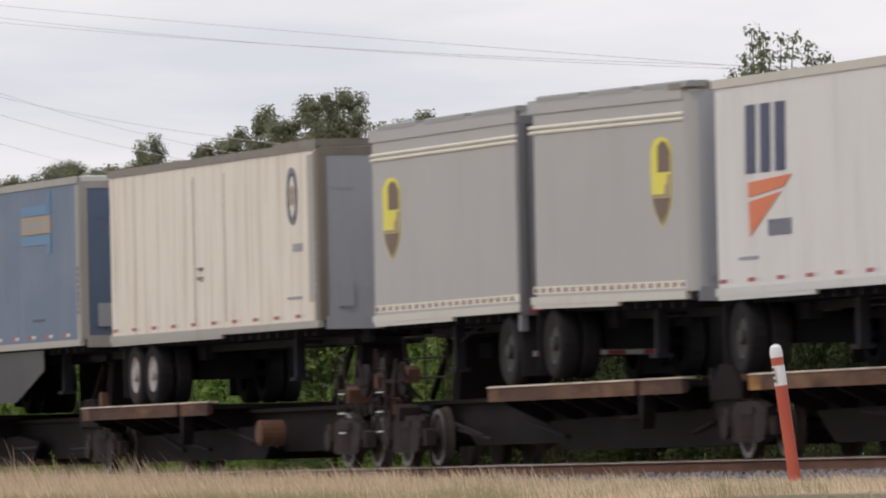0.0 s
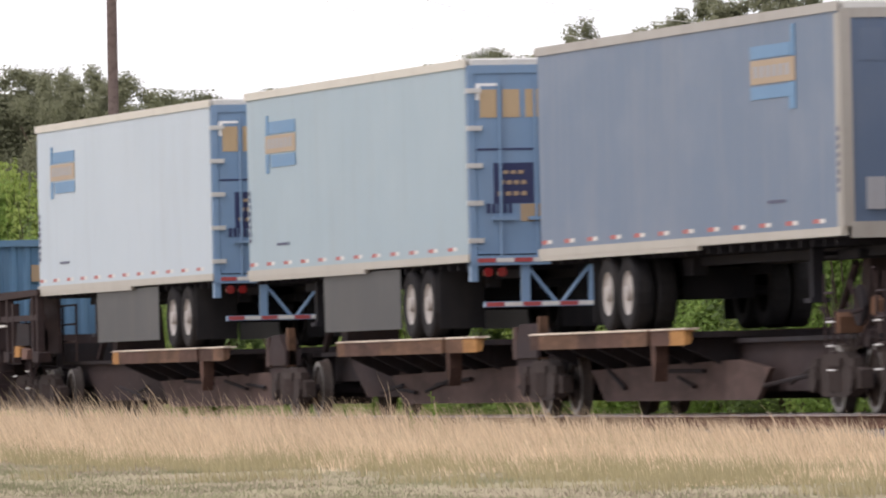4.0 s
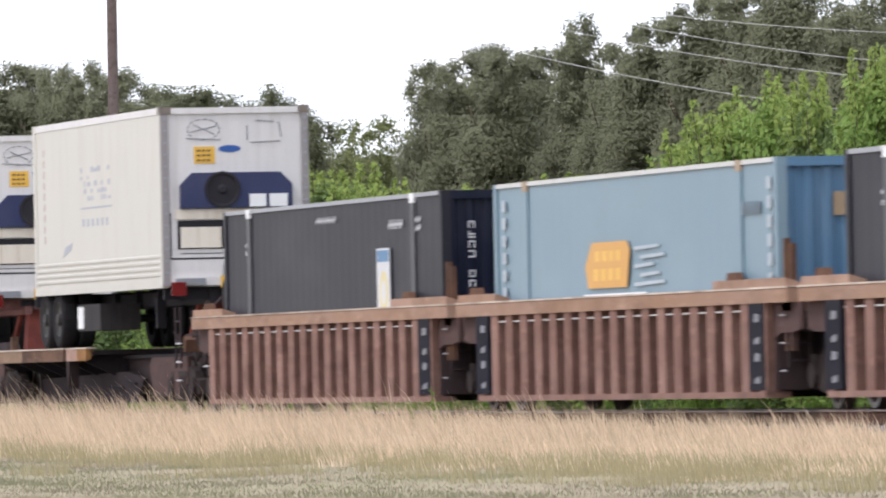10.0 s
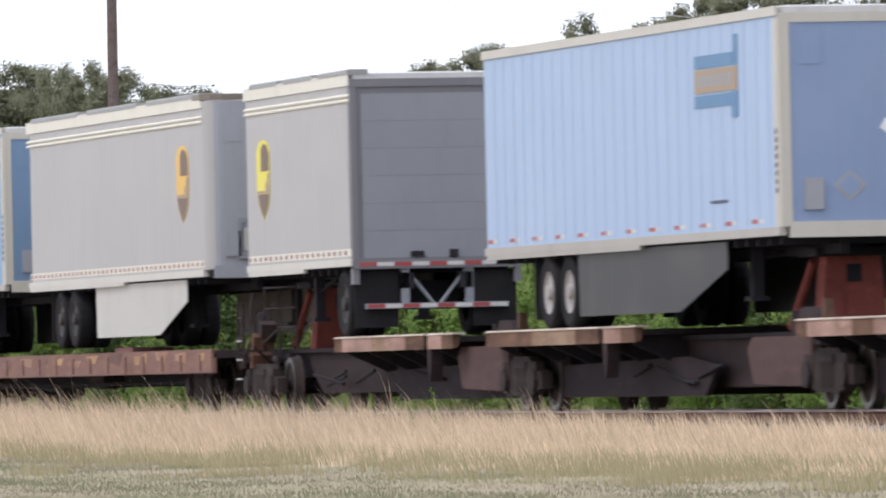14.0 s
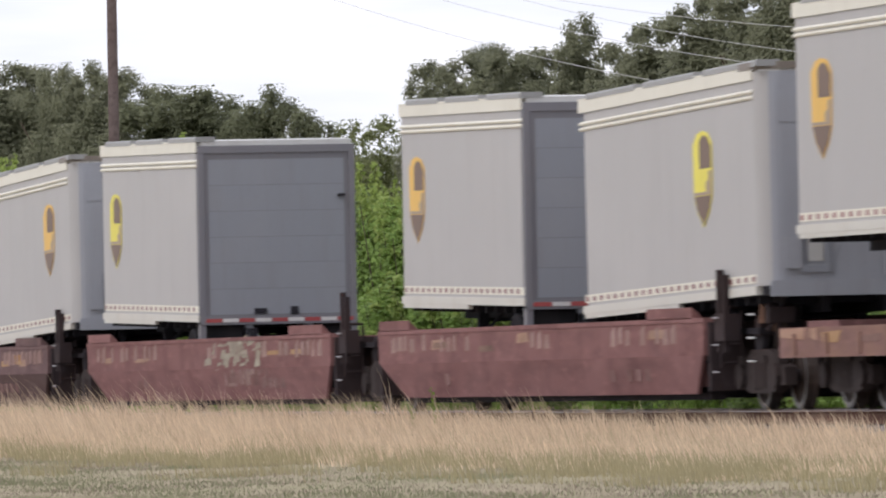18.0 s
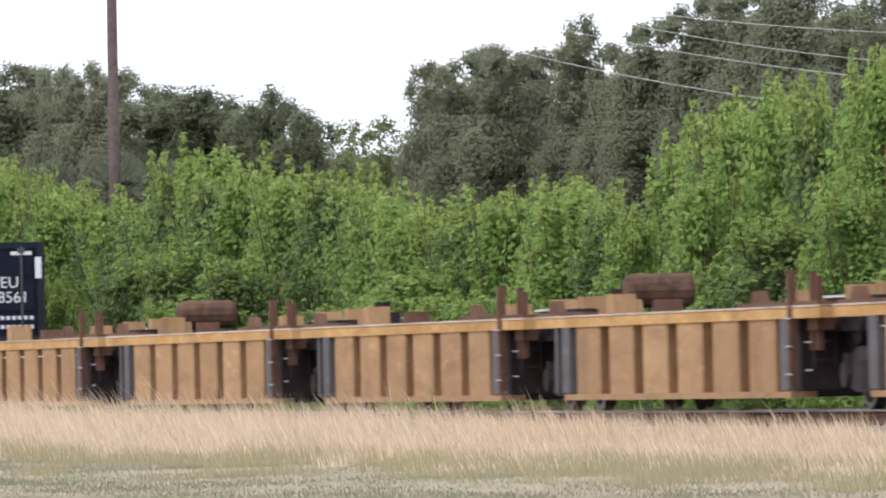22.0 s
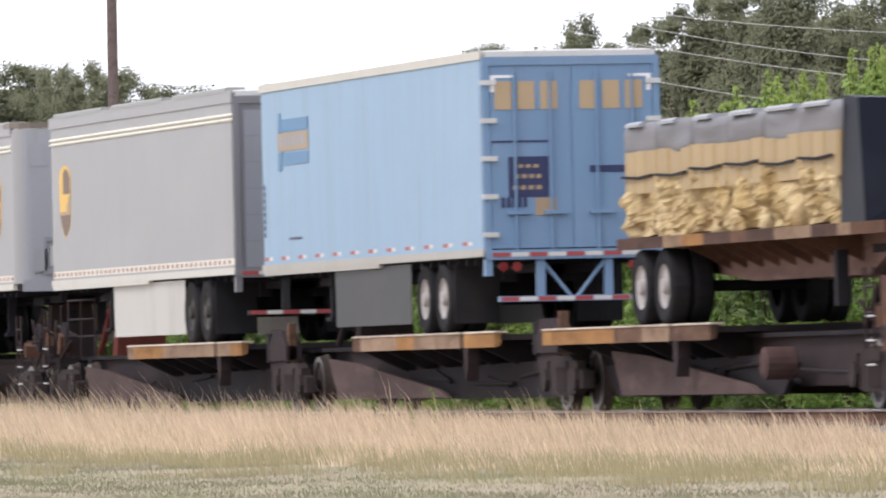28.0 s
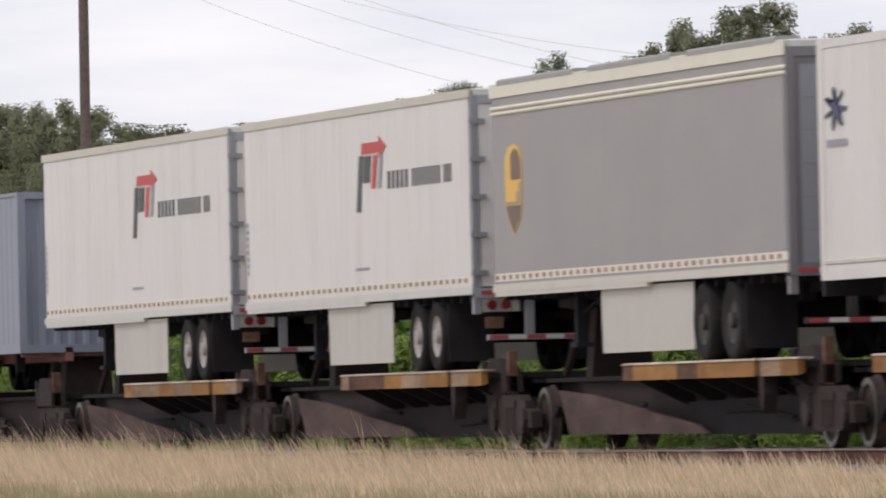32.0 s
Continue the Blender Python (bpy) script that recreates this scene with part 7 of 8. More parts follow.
def blades(name, mat, label, n, x0, x1, y0, y1, hgt, width, lean, seed, dens=None, heads=False, clump=1.0):
    """A stand of grass on a slanting stretch of the field: every blade a bent, tapering strip, all leaning with the wind in clumps."""
    r = np.random.default_rng(seed)
    y = y0 + (y1 - y0) * r.random(n)
    x = x0 + (x1 - x0) * r.random(n)
    ok = (x > -6.2 * y - 4) | (y > 33)
    x, y = x[ok], y[ok]
    keep = np.array([noise.noise(Vector((a * 0.22, b * 0.9, seed))) + 0.5 * noise.noise(Vector((a * 0.7, b * 2.6, seed + 5))) for a, b in zip(x, y)])
    n = len(x)
    ok = keep * clump + r.random(n) * 0.7 > (np.interp(y - sward_edge(x), *dens) if isinstance(dens, tuple) else dens if dens is not None else -1)
    x, y, keep = x[ok], y[ok], keep[ok]
    n = len(x)
    z = np.array([ground_z(b) for b in y])
    tuft = np.array([noise.noise(Vector((a * 0.9, b * 4.2, seed + 9))) for a, b in zip(x, y)])
    h = np.array([hgt(a, b) for a, b in zip(x, y)]) * (0.45 + 0.7 * r.random(n) ** 1.3) * (1 + 0.4 * keep + 0.35 * tuft)
    yaw = r.random(n) * math.pi
    w = width * (0.6 + 0.8 * r.random(n))
    lx, ly = lean[0] + 0.25 * r.standard_normal(n), lean[1] * (1 + 0.5 * keep + 0.5 * tuft) + 0.3 * r.standard_normal(n)
    V = np.zeros((n, 5, 3))
    dx, dy = np.cos(yaw) * w / 2, np.sin(yaw) * w / 2
    shape = ((0, 0.5), (0, -0.5), (0.75, -1.0), (0.75, 1.0), (1, 0)) if heads else ((0, 1), (0, -1), (0.55, -0.8), (0.55, 0.8), (1, 0))
    for k, (s, f) in enumerate(shape):
        V[:, k, 0] = x + dx * f + lx * h * s ** 1.6 * 0.6
        V[:, k, 1] = y + dy * f + ly * h * s ** 1.6 * 0.6
        V[:, k, 2] = z - 0.02 + h * s
    idx = np.arange(n) * 5
    quads = np.stack([idx, idx + 1, idx + 2, idx + 3], 1).tolist()
    tris = np.stack([idx + 3, idx + 2, idx + 4], 1).tolist()
    me = bpy.data.meshes.new(name)
    me.from_pydata(V.reshape(-1, 3).tolist(), [], quads + tris)
    me.materials.append(mat)
    ob = new(name, me)
    tagged(ob, label, "grass", kind="stuff")


def field_weed(x, y, h, seed):
    T = thing("field_weed", "thin green weed standing in dry grass", "weed", "weeds in the grass")
    T.location = (x, y, ground_z(y))
    r = random.Random(seed + 40)
    part("stem", Geo().rod((0, 0, -0.02), (0.01, -0.03, h * 0.6), 0.008, 5, r1=0.006).rod((0.01, -0.03, h * 0.6), (0.02, -0.07, h), 0.006, 5, r1=0.003), WEED, T)
    for k in range(26):
        s = 0.25 + 0.75 * k / 25
        a, e = k * 2.4, 0.05 + 0.06 * r.random() * (1.3 - s)
        p = Vector((0.01, -0.05 * s * s, h * s))
        d = Vector((math.cos(a), math.sin(a), 0.5)) * e
        n = Vector((-math.sin(a), math.cos(a), 0.2)) * e * 0.3
        part("leaf", Geo().add([p, p + d * 0.5 + n, p + d, p + d * 0.5 - n], [(0, 1, 2, 3)]), WEED, T)


def tall(x, y):
    return float(np.interp(x, [-230, -170, -130, -112, -97], [0.82, 0.71, 0.46, 0.32, 0.16])) * float(np.interp(y - sward_edge(x), [-1.2, 0.0, 1.4, 3.5], [0.3, 0.5, 0.88, 1.0]))


def leaf_cloud(rnd, lobes, n, size, flat=0.55, points=4, tips=0):
    """Small leaves strewn over the shells of several lobes: (centre, radii)."""
    per = np.array([l[1][0] * (l[1][2] + 0.15) for l in lobes])
    per = (per / per.sum() * n).astype(int) + 1
    V = []
    for (c, rad), m in zip(lobes, per):
        p = np.array(c) + np.clip(rnd.standard_normal((m, 3)), -1.7, 1.7) * np.array(rad) * (0.55 if points == 4 else 0.64)
        d = p - np.array(c)
        d /= np.linalg.norm(d, axis=1)[:, None] + 1e-6
        nrm = d * 0.8 + np.array((0, 0, 0.7)) + rnd.standard_normal((m, 3)) * 0.45
        a = np.cross(nrm, rnd.standard_normal((m, 3)))
        a /= np.linalg.norm(a, axis=1)[:, None] + 1e-6
        b = np.cross(a, nrm)
        b /= np.linalg.norm(b, axis=1)[:, None] + 1e-6
        L = size * (0.6 + 0.8 * rnd.random(m))[:, None]
        V.append(np.stack([p - a * L, p + b * L * flat, p + a * L, p - b * L * flat][:points], 1) if points == 4 else np.stack([p - a * L - b * L * flat, p + a * L * 0.6 - b * L * flat * 0.3, p + b * L], 1))
    young = sum(per[len(lobes) - tips:]) if tips else 0
    V = np.concatenate(V).reshape(-1, 3)
    F = np.arange(len(V)).reshape(-1, points)
    return V, F, np.arange(len(F)) >= len(F) - young


def crown_mesh(name, mat, rnd, lobes, n, size, points, tips=0):
    V, F, young = leaf_cloud(rnd, lobes, n, size, points=points, tips=tips)
    me = bpy.data.meshes.new(name)
    me.from_pydata(V.tolist(), [], F.tolist())
    me.materials.append(mat)
    if tips:
        me.materials.append(LEAF_TIP)
        me.polygons.foreach_set("material_index", young.astype(int).tolist())
    return me


def plant_kind(seed, kind, h, w, mat, n, size, points=3, tips=80):
    """Trunk and crown meshes of one plant, h high and w wide, in metres."""
    rnd = np.random.default_rng(seed)
    r = random.Random(seed)
    g = Geo()
    lobes = []
    R = w / 2
    if kind == "shrub":
        for k in range(9):
            a, s, t = r.random() * 6.28, R * (0.3 + 0.6 * r.random()), h * (0.5 + 0.45 * r.random())
            m = (s * 0.5 * math.cos(a), s * 0.5 * math.sin(a), t * 0.55)
            g.rod((0.05 * math.cos(a), 0.05 * math.sin(a), 0), m, 0.035, 5, r1=0.02)
            g.rod(m, (s * math.cos(a), s * math.sin(a), t), 0.02, 5, r1=0.006)
        for k in range(58):
            a, t = r.random() * 6.28, r.random() ** 0.8
            rad = R * (1.0 - 0.75 * t ** 1.5) * (0.35 + 0.75 * r.random())
            sz = 0.24 + 0.3 * r.random()
            lobes.append(((rad * math.cos(a), rad * math.sin(a), h * (0.05 + 0.8 * t)), (sz, sz, sz * (0.7 + 0.5 * r.random()))))
        for k in range(44):
            a, t = r.random() * 6.28, 0.12 + 0.88 * r.random() ** 0.45
            rad = R * (1.08 - 0.8 * t ** 1.6) * (0.8 + 0.3 * r.random())
            sz = 0.09 + 0.06 * r.random()
            lobes.append(((rad * math.cos(a), rad * math.sin(a), h * (0.06 + 0.84 * t)), (sz, sz, sz * 0.9)))
        for k in range(9):
            a, e = r.random() * 6.28, R * 0.8 * r.random()
            z1 = h * (0.9 + 0.09 * r.random())
            for j in range(4):
                sz = 0.13 - 0.02 * j
                lobes.append(((e * math.cos(a) + 0.05 * r.random(), e * math.sin(a) + 0.05 * r.random(), z1 - 0.16 * (3 - j)), (sz, sz, sz * 1.1)))
            g.rod((e * 0.7 * math.cos(a), e * 0.7 * math.sin(a), h * 0.6), (e * math.cos(a), e * math.sin(a), z1), 0.014, 5, r1=0.005)
    elif kind == "sparse":
        g.rod((0, 0, 0), (0, 0, h * 0.5), 0.14, 8, r1=0.09)
        for k in range(26):
            a, e = k * 0.9 + r.random(), R * (0.4 + 0.7 * r.random())
            z0, z1 = h * (0.4 + 0.2 * r.random()), h * (0.78 + 0.21 * r.random())
            m = (e * 0.6 * math.cos(a), e * 0.6 * math.sin(a), z0 + (z1 - z0) * 0.5)
            g.rod((0, 0, z0), m, 0.05, 6, r1=0.03)
            g.rod(m, (e * math.cos(a), e * math.sin(a), z1), 0.03, 5, r1=0.008)
            for j in range(7):
                f = 0.2 + 0.8 * j / 6
                lobes.append(((e * (0.6 + 0.4 * f) * math.cos(a) + 0.1 * r.random(), e * (0.6 + 0.4 * f) * math.sin(a), m[2] + (z1 - m[2]) * f), (0.17, 0.17, 0.13)))
        for k in range(20):
            a = r.random() * 6.28
            lobes.append(((R * 0.7 * r.random() * math.cos(a), R * 0.7 * r.random() * math.sin(a), h * (0.3 + 0.5 * r.random())), (0.3, 0.3, 0.3)))
    else:
        g.rod((0, 0, 0), (0.1, 0.05, h * 0.4), 0.03 * h / 2, 8, r1=0.02 * h / 2)
        for k in range(12):
            a, z = k * 0.75 + r.random(), h * (0.3 + 0.4 * r.random())
            g.rod((0.1, 0.05, z * 0.9), (R * 0.7 * math.cos(a), R * 0.7 * math.sin(a), z + h * 0.15), 0.06, 6, r1=0.02)
        tall_one = kind == "cedar"
        for k in range(125):
            a, t = r.random() * 6.28, r.random()
            env = (1.0 - t ** 1.6) ** 0.6 if tall_one else math.sqrt(max(0.03, 1 - (1.6 * t - 0.6) ** 2))
            rad = R * env * (0.25 + 0.7 * r.random())
            sz = (0.2 + 0.32 * r.random()) * (0.5 + 0.5 * w / 2.5) * (0.7 if tall_one else 1.0)
            lobes.append(((rad * math.cos(a), rad * math.sin(a), h * (0.2 + 0.7 * t)), (sz, sz, sz * (1.5 if tall_one else 0.85))))
        for k in range(16):
            a, e = r.random() * 6.28, R * (0.1 + 0.75 * r.random())
            z = h * (0.97 - 0.13 * (e / R) ** 2 + 0.03 * r.random())
            sz = 0.12 + 0.12 * r.random()
            lobes.append(((e * math.cos(a), e * math.sin(a), z - 0.1), (sz, sz, sz * (1.3 if tall_one else 1.0))))
    return h, w, g.mesh("trunk", BARK), crown_mesh("crown", mat, rnd, lobes, n, size, points, tips if kind == "shrub" else 0)


def planting(name, kinds, spots, label, category, group):
    """Copies of a few plants, each brought to its height and width."""
    for k, (x, y, h, w) in enumerate(spots):
        kh, kw, bark, crown = kinds[k % len(kinds)]
        T = thing(name, label, category, group)
        T.location = (x, y, ground_z(y) - 0.03)
        T.rotation_euler = (0, 0, (k * 2.399) % 6.283)
        T.scale = (w / kw, w / kw, h / kh)
        part("trunk", bark, None, T)
        part("crown", crown, None, T)


def palm(x, y, h, big=1.0):
    T = thing("cabbage_palm", "cabbage palm with a round head of fans", "palm tree")
    T.location = (x, y, ground_z(y))
    part("trunk", Geo().rod((0, 0, 0), (0.1, 0, h - 0.6), 0.17, 10, r1=0.14), BARK, T)
    g = Geo()
    r = random.Random(5)
    for k in range(70):
        a, e = r.random() * 6.28, radians(-30 + 120 * r.random())
        d = Vector((math.cos(a) * math.cos(e), math.sin(a) * math.cos(e), math.sin(e)))
        s = d.cross(Vector((0, 0, 1))).normalized()
        o = Vector((0.1, 0, h - 0.6))
        m = o + d * 0.5 * big
        g.rod(o, m, 0.015, 4)
        for j in range(9):
            f = (j - 4) / 4
            tip = m + (d * (0.85 - 0.2 * abs(f)) + s * f * 0.6 - Vector((0, 0, 0.06))) * big
            n = d.cross(s)
            g.add([m + s * f * 0.04 - n * 0.01, m + s * (f * 0.22 + 0.03) + d * 0.28, tip, m + s * (f * 0.22 - 0.03) + d * 0.28], [(0, 1, 2, 3)])
    part("fronds", g, LEAF_GREY, T)


def pole_line():
    x, y = -273.5, 52.0
    T = thing("utility_pole", "tall weathered wooden utility pole", "utility pole")
    T.location = (x, y, ground_z(y))
    part("shaft", Geo().rod((0, 0, 0), (0.12, 0.04, 15.5), 0.16, 14, r1=0.125), POLE_WOOD, T)
    part("crossarm", Geo().box(-0.06, 0.22, -1.2, 1.3, 14.3, 14.42), POLE_WOOD, T)
    for k, dy in enumerate((-1.1, -0.4, 0.5, 1.2)):
        part("insulator", Geo().rod((0.08, dy, 14.42), (0.08, dy, 14.62), 0.05, 8), D_GREY, T)
    T2 = thing("utility_pole", "tall weathered wooden utility pole", "utility pole")
    T2.location = (-140, 50, ground_z(50))
    part("shaft", Geo().rod((0, 0, 0), (0, 0, 7.2), 0.16, 12, r1=0.12), POLE_WOOD, T2)
    # sagging spans, each through a start, a low middle and an end
    spans = [((-273.5, 51.0, 13.6), (-220.4, 50, 7.57), (-140, 49.2, 3.6)), ((-273.5, 51.6, 14.2), (-213, 50, 7.52), (-140, 49.6, 4.3)),
             ((-273.5, 52.4, 14.9), (-207, 50, 7.31), (-140, 50, 4.9)), ((-273.5, 53, 13.6), (-202.8, 50, 7.37), (-140, 50.4, 5.6)),
             ((-273.5, 52.2, 14.8), (-194.9, 50, 9.47), (-140, 50.6, 6.0)),
             ((-273.5, 50.9, 14.62), (-209.4, 53.1, 10.08), (-160.0, 51.5, 7.31)), ((-273.5, 53.2, 14.62), (-209.4, 53.1, 10.01), (-160.0, 51.5, 7.24))]
    for a, m, b in spans:
        pts = []
        for k in range(41):
            t = k / 40
            xx = a[0] + (b[0] - a[0]) * t
            la = (xx - m[0]) * (xx - b[0]) / ((a[0] - m[0]) * (a[0] - b[0]))
            lm = (xx - a[0]) * (xx - b[0]) / ((m[0] - a[0]) * (m[0] - b[0]))
            lb = (xx - a[0]) * (xx - m[0]) / ((b[0] - a[0]) * (b[0] - m[0]))
            pts.append(Vector((xx, a[1] + (b[1] - a[1]) * t, la * a[2] + lm * m[2] + lb * b[2])))
        g = Geo()
        ring = [(math.cos(1.0472 * i), math.sin(1.0472 * i)) for i in range(6)]
        g.loft([[p + Vector((0, 0.006 * c, 0.006 * s)) for c, s in ring] for p in pts])
        tagged(part("power_line", g, WIRE), "thin sagging overhead wire", "cable", "overhead wires")


def marker_post(x, y, h):
    T = thing("marker_post", "white-capped orange pipeline marker post", "marker post")
    T.location = (x, y, ground_z(y))
    T.rotation_euler = (radians(7.5), 0, 0)
    r = 0.077
    n = 16
    ring = [(math.cos(2 * math.pi * i / n), math.sin(2 * math.pi * i / n)) for i in range(n)]

    def tube(z0, z1, rr=r, dome=False):
        lv = [(z0, rr), (z1, rr)] + ([(z1 + 0.06, rr * 0.85), (z1 + 0.09, rr * 0.4)] if dome else [])
        return Geo().loft([[(q * a, q * b, z) for a, b in ring] for z, q in lv])
    part("shaft", tube(-0.3, h - 0.5), paint("post_orange", (0.5, 0.1, 0.06), dirt=0.2), T, "faded orange shaft")
    part("label_band", tube(h - 0.5, h - 0.25, r * 1.03), D_WHITE, T)
    part("upper_band", tube(h - 0.25, h - 0.15, r), paint("post_orange_top", (0.5, 0.12, 0.07), dirt=0.2), T, "faded orange band")
    tx = Geo()
    for k in range(3):
        for j in range(2):
            tx.box(-0.03 + 0.06 * j, 0.015 + 0.06 * j, -r * 1.1, -r * 1.02, h - 0.45 + 0.07 * k, h - 0.41 + 0.07 * k)
    part("label_print", tx, D_BLACK, T)
    part("cap", tube(h - 0.15, h - 0.08, r * 1.03, True), D_WHITE, T)


land()
railway()
pole_line()
shrub_kinds = [plant_kind(s, "shrub", 5.0, 2.4, LEAF_BRIGHT if s % 3 else LEAF_MID, 11500, 0.056, 4) for s in (11, 12, 13, 14, 15, 16)]
oak_kinds = [plant_kind(s, "oak", 10.0, 2.6, LEAF_DARK, 90000, 0.046) for s in (21, 22, 23)]
broad_kinds = [plant_kind(s, "oak", 10.0, 4.4, LEAF_DARK, 130000, 0.048) for s in (31, 32)]
cedar_kinds = [plant_kind(s, "cedar", 9.0, 2.0, LEAF_OLIVE, 58000, 0.047) for s in (41, 42)]
light_kinds = [plant_kind(51, "oak", 8.6, 2.3, LEAF_LIGHT, 17000, 0.06)]
sparse_kinds = [plant_kind(61, "sparse", 9.3, 2.4, LEAF_OLIVE, 9000, 0.05, 4)]
hedge = random.Random(2)
# the hedge's top line: along the track, height of the tips
tops = ([-300, -247, -238, -233.6, -228, -224, -220.3, -217.7, -214.8, -211.7, -206, -202.7, -200.6, -198.5, -195.5, -191.4, -187.7, -185.8, -182.8, -180.9, -178.8, -176.4, -175.2, -173.8, -171, -169.8, -167, -165.6, -164.2, -161.6, -155, -112],
        [6.4, 6.3, 5.85, 5.5, 4.98, 4.65, 4.62, 5.5, 5.8, 4.95, 4.97, 4.73, 4.32, 4.63, 4.2, 3.74, 4.22, 4.22, 3.51, 4.1, 4.05, 3.84, 4.61, 4.86, 4.92, 5.28, 5.18, 5.42, 5.17, 5.56, 5.5, 5.4])
spots = []
x = -290.0
while x < -116:
    h = float(np.interp(x, *tops)) + 0.95 - 0.35 * hedge.random()
    spots.append((x, 42.3 + hedge.random() * 0.9 + 0.8 * noise.noise(Vector((x * 0.16, 3.0, 0))), h, 1.8 + 1.3 * hedge.random()))
    spots.append((x + 0.8, 40.7 + hedge.random() * 1.2, h * (0.35 + 0.4 * hedge.random()), 1.7 + 1.2 * hedge.random()))
    x += 1.9 + hedge.random() * 0.6
# This stretch of hedge has its shade put into a darker leaf colour.
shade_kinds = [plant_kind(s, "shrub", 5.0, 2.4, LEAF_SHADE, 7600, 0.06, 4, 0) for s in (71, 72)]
planting("shrub", shade_kinds, [s for s in spots if s[0] > -150], "leafy hedge shrub with shade put into its green", "shrub", "shrubs behind the track")
spots = [s for s in spots if s[0] <= -150]
planting("shrub", shrub_kinds[1::3] + shrub_kinds[::3], [s for s in spots if s[0] < -196], "green leafy shrub in a hedge", "shrub", "shrubs behind the track")
spots = [s for s in spots if s[0] >= -196]
planting("shrub", shrub_kinds, spots, "bright green leafy shrub in a hedge", "shrub", "shrubs behind the track")
oaks = [(-287, 54.1, 10.34, 2.54), (-282.9, 54.2, 10.07, 2.49), (-259.6, 57.6, 9.49, 2.12), (-255.5, 57.5, 9.50, 2.66), (-252.4, 57.8, 9.60, 2.81), (-255.2, 59.2, 9.65, 2.27), (-249.1, 58.9, 10.21, 2.30), (-246, 59.1, 9.42, 2.05), (-242.9, 59.2, 9.92, 2.81), (-238.7, 59.5, 10.57, 2.67), (-235.5, 60, 10.74, 2.81), (-233.4, 60.2, 10.87, 2.61), (-231.2, 60.8, 9.84, 2.42), (-229.1, 61.2, 10.09, 2.74), (-226.9, 61.9, 9.52, 3.06), (-223.7, 62.6, 9.02, 3.35)]
broad = [(-295.8, 51.6, 10.8, 4.8), (-297.3, 53.9, 10.9, 4.45), (-292.1, 54.1, 10.6, 3.4), (-293.5, 61.7, 8.48, 3.62), (-298.2, 64.0, 8.3, 3.68), (-300.2, 59.6, 9.2, 4.5), (-295.8, 60.9, 8.7, 3.64), (-268.2, 60.5, 9.0, 3.3), (-260.5, 62.7, 9.4, 4.3),
         (-254.1, 64.1, 10.3, 4.2), (-247.7, 65.0, 10.1, 3.8), (-221.4, 63.5, 9.0, 3.4), (-219.1, 64.7, 8.8, 3.4), (-243.0, 63.0, 9.3, 4.0), (-236.0, 63.5, 9.8, 4.0), (-262.0, 59.5, 8.6, 3.4), (-310, 50.5, 10.8, 4.6), (-250.0, 61.5, 9.6, 3.4), (-240.0, 61.0, 10.1, 3.4), (-229.0, 64.0, 9.7, 4.0), (-291.0, 57.0, 8.9, 3.4), (-288.0, 58.5, 8.4, 3.2)]
cedars = [(-279.7, 54.7, 9.46, 3.21), (-275.6, 54.7, 9.30, 2.90), (-277.4, 55.8, 9.13, 2.39), (-273.4, 55.6, 8.60, 1.96), (-266.4, 54.8, 9.07, 1.96), (-264.2, 55.3, 8.37, 1.82)]
planting("oak_tree", oak_kinds, oaks, "grey-green live oak with a ragged crown", "tree", "trees behind the hedge")
planting("oak_tree", broad_kinds, [(a, b, h - 0.1, w * 1.05) for a, b, h, w in broad], "broad grey-green live oak", "tree", "trees behind the hedge")
planting("cedar_tree", cedar_kinds, cedars, "narrow olive-green cedar with upright tufts", "tree", "trees behind the hedge")
planting("young_tree", light_kinds, [(-278.7, 59.5, 8.51, 2.1), (-275.5, 59.7, 8.54, 2.27)], "thin pale olive tree with sky gaps", "tree", "trees behind the hedge")
planting("sparse_tree", sparse_kinds, [(-162.9, 50.4, 9.35, 2.2)], "sparse twiggy tree with scattered leaves", "tree", "trees behind the hedge")
palm(-257.0, 58.45, 9.15, 1.05)
palm(-275.1, 52.4, 7.0)
palm(-279.3, 51.4, 6.7, 1.15)
palm(-273.0, 53.3, 6.6, 1.1)
marker_post(-95.45, 30.17, 1.8)
blades("tall_grass", GRASS_DRY, "tall dry golden grass with seed heads", 235000, -200, -84, 22.4, 30.7, tall, 0.011, (0.0, -0.38), 1, dens=([-1.6, -0.5, 0.3, 1.4], [1.6, 0.85, 0.25, -1.0]))
blades("stray_stalks", GRASS_STALK, "thin bent seed stalks above the grass", 17000, -200, -84, 25, 30.7, lambda x, y: tall(x, y) * 1.28, 0.007, (0.0, -0.62), 8, heads=True)
blades("leaning_stalks", GRASS_STALK, "pale stalks leaning over the grass", 5000, -200, -84, 24, 30.7, lambda x, y: tall(x, y) * 1.18, 0.006, (0.0, -0.35), 18, heads=True)
blades("green_tufts", GRASS_OLIVE, "olive tufts among the dry grass", 120000, -170, -84, 21.6, 29.4, lambda x, y: 0.15 + 0.32 * tall(x, y), 0.009, (0.0, -0.3), 9, dens=([-2.4, -0.9, 1.2, 3.4, 5.0], [1.1, 0.4, 0.42, 0.75, 1.05]), clump=1.6)
blades("dark_stems", GRASS_STEM, "thin brown-green stems in the dry grass", 9000, -190, -84, 23.2, 30.0, lambda x, y: tall(x, y) * 0.85, 0.006, (0.0, -0.1), 28, dens=([-1.6, -0.5, 1.4], [1.2, 0.3, 0.1]), clump=1.2)
blades("mown_grass", GRASS_MOWN, "short sun-bleached mown grass", 190000, -165, -72, 17.0, 26.5, lambda x, y: 0.04, 0.009, (0.1, -0.1), 2)
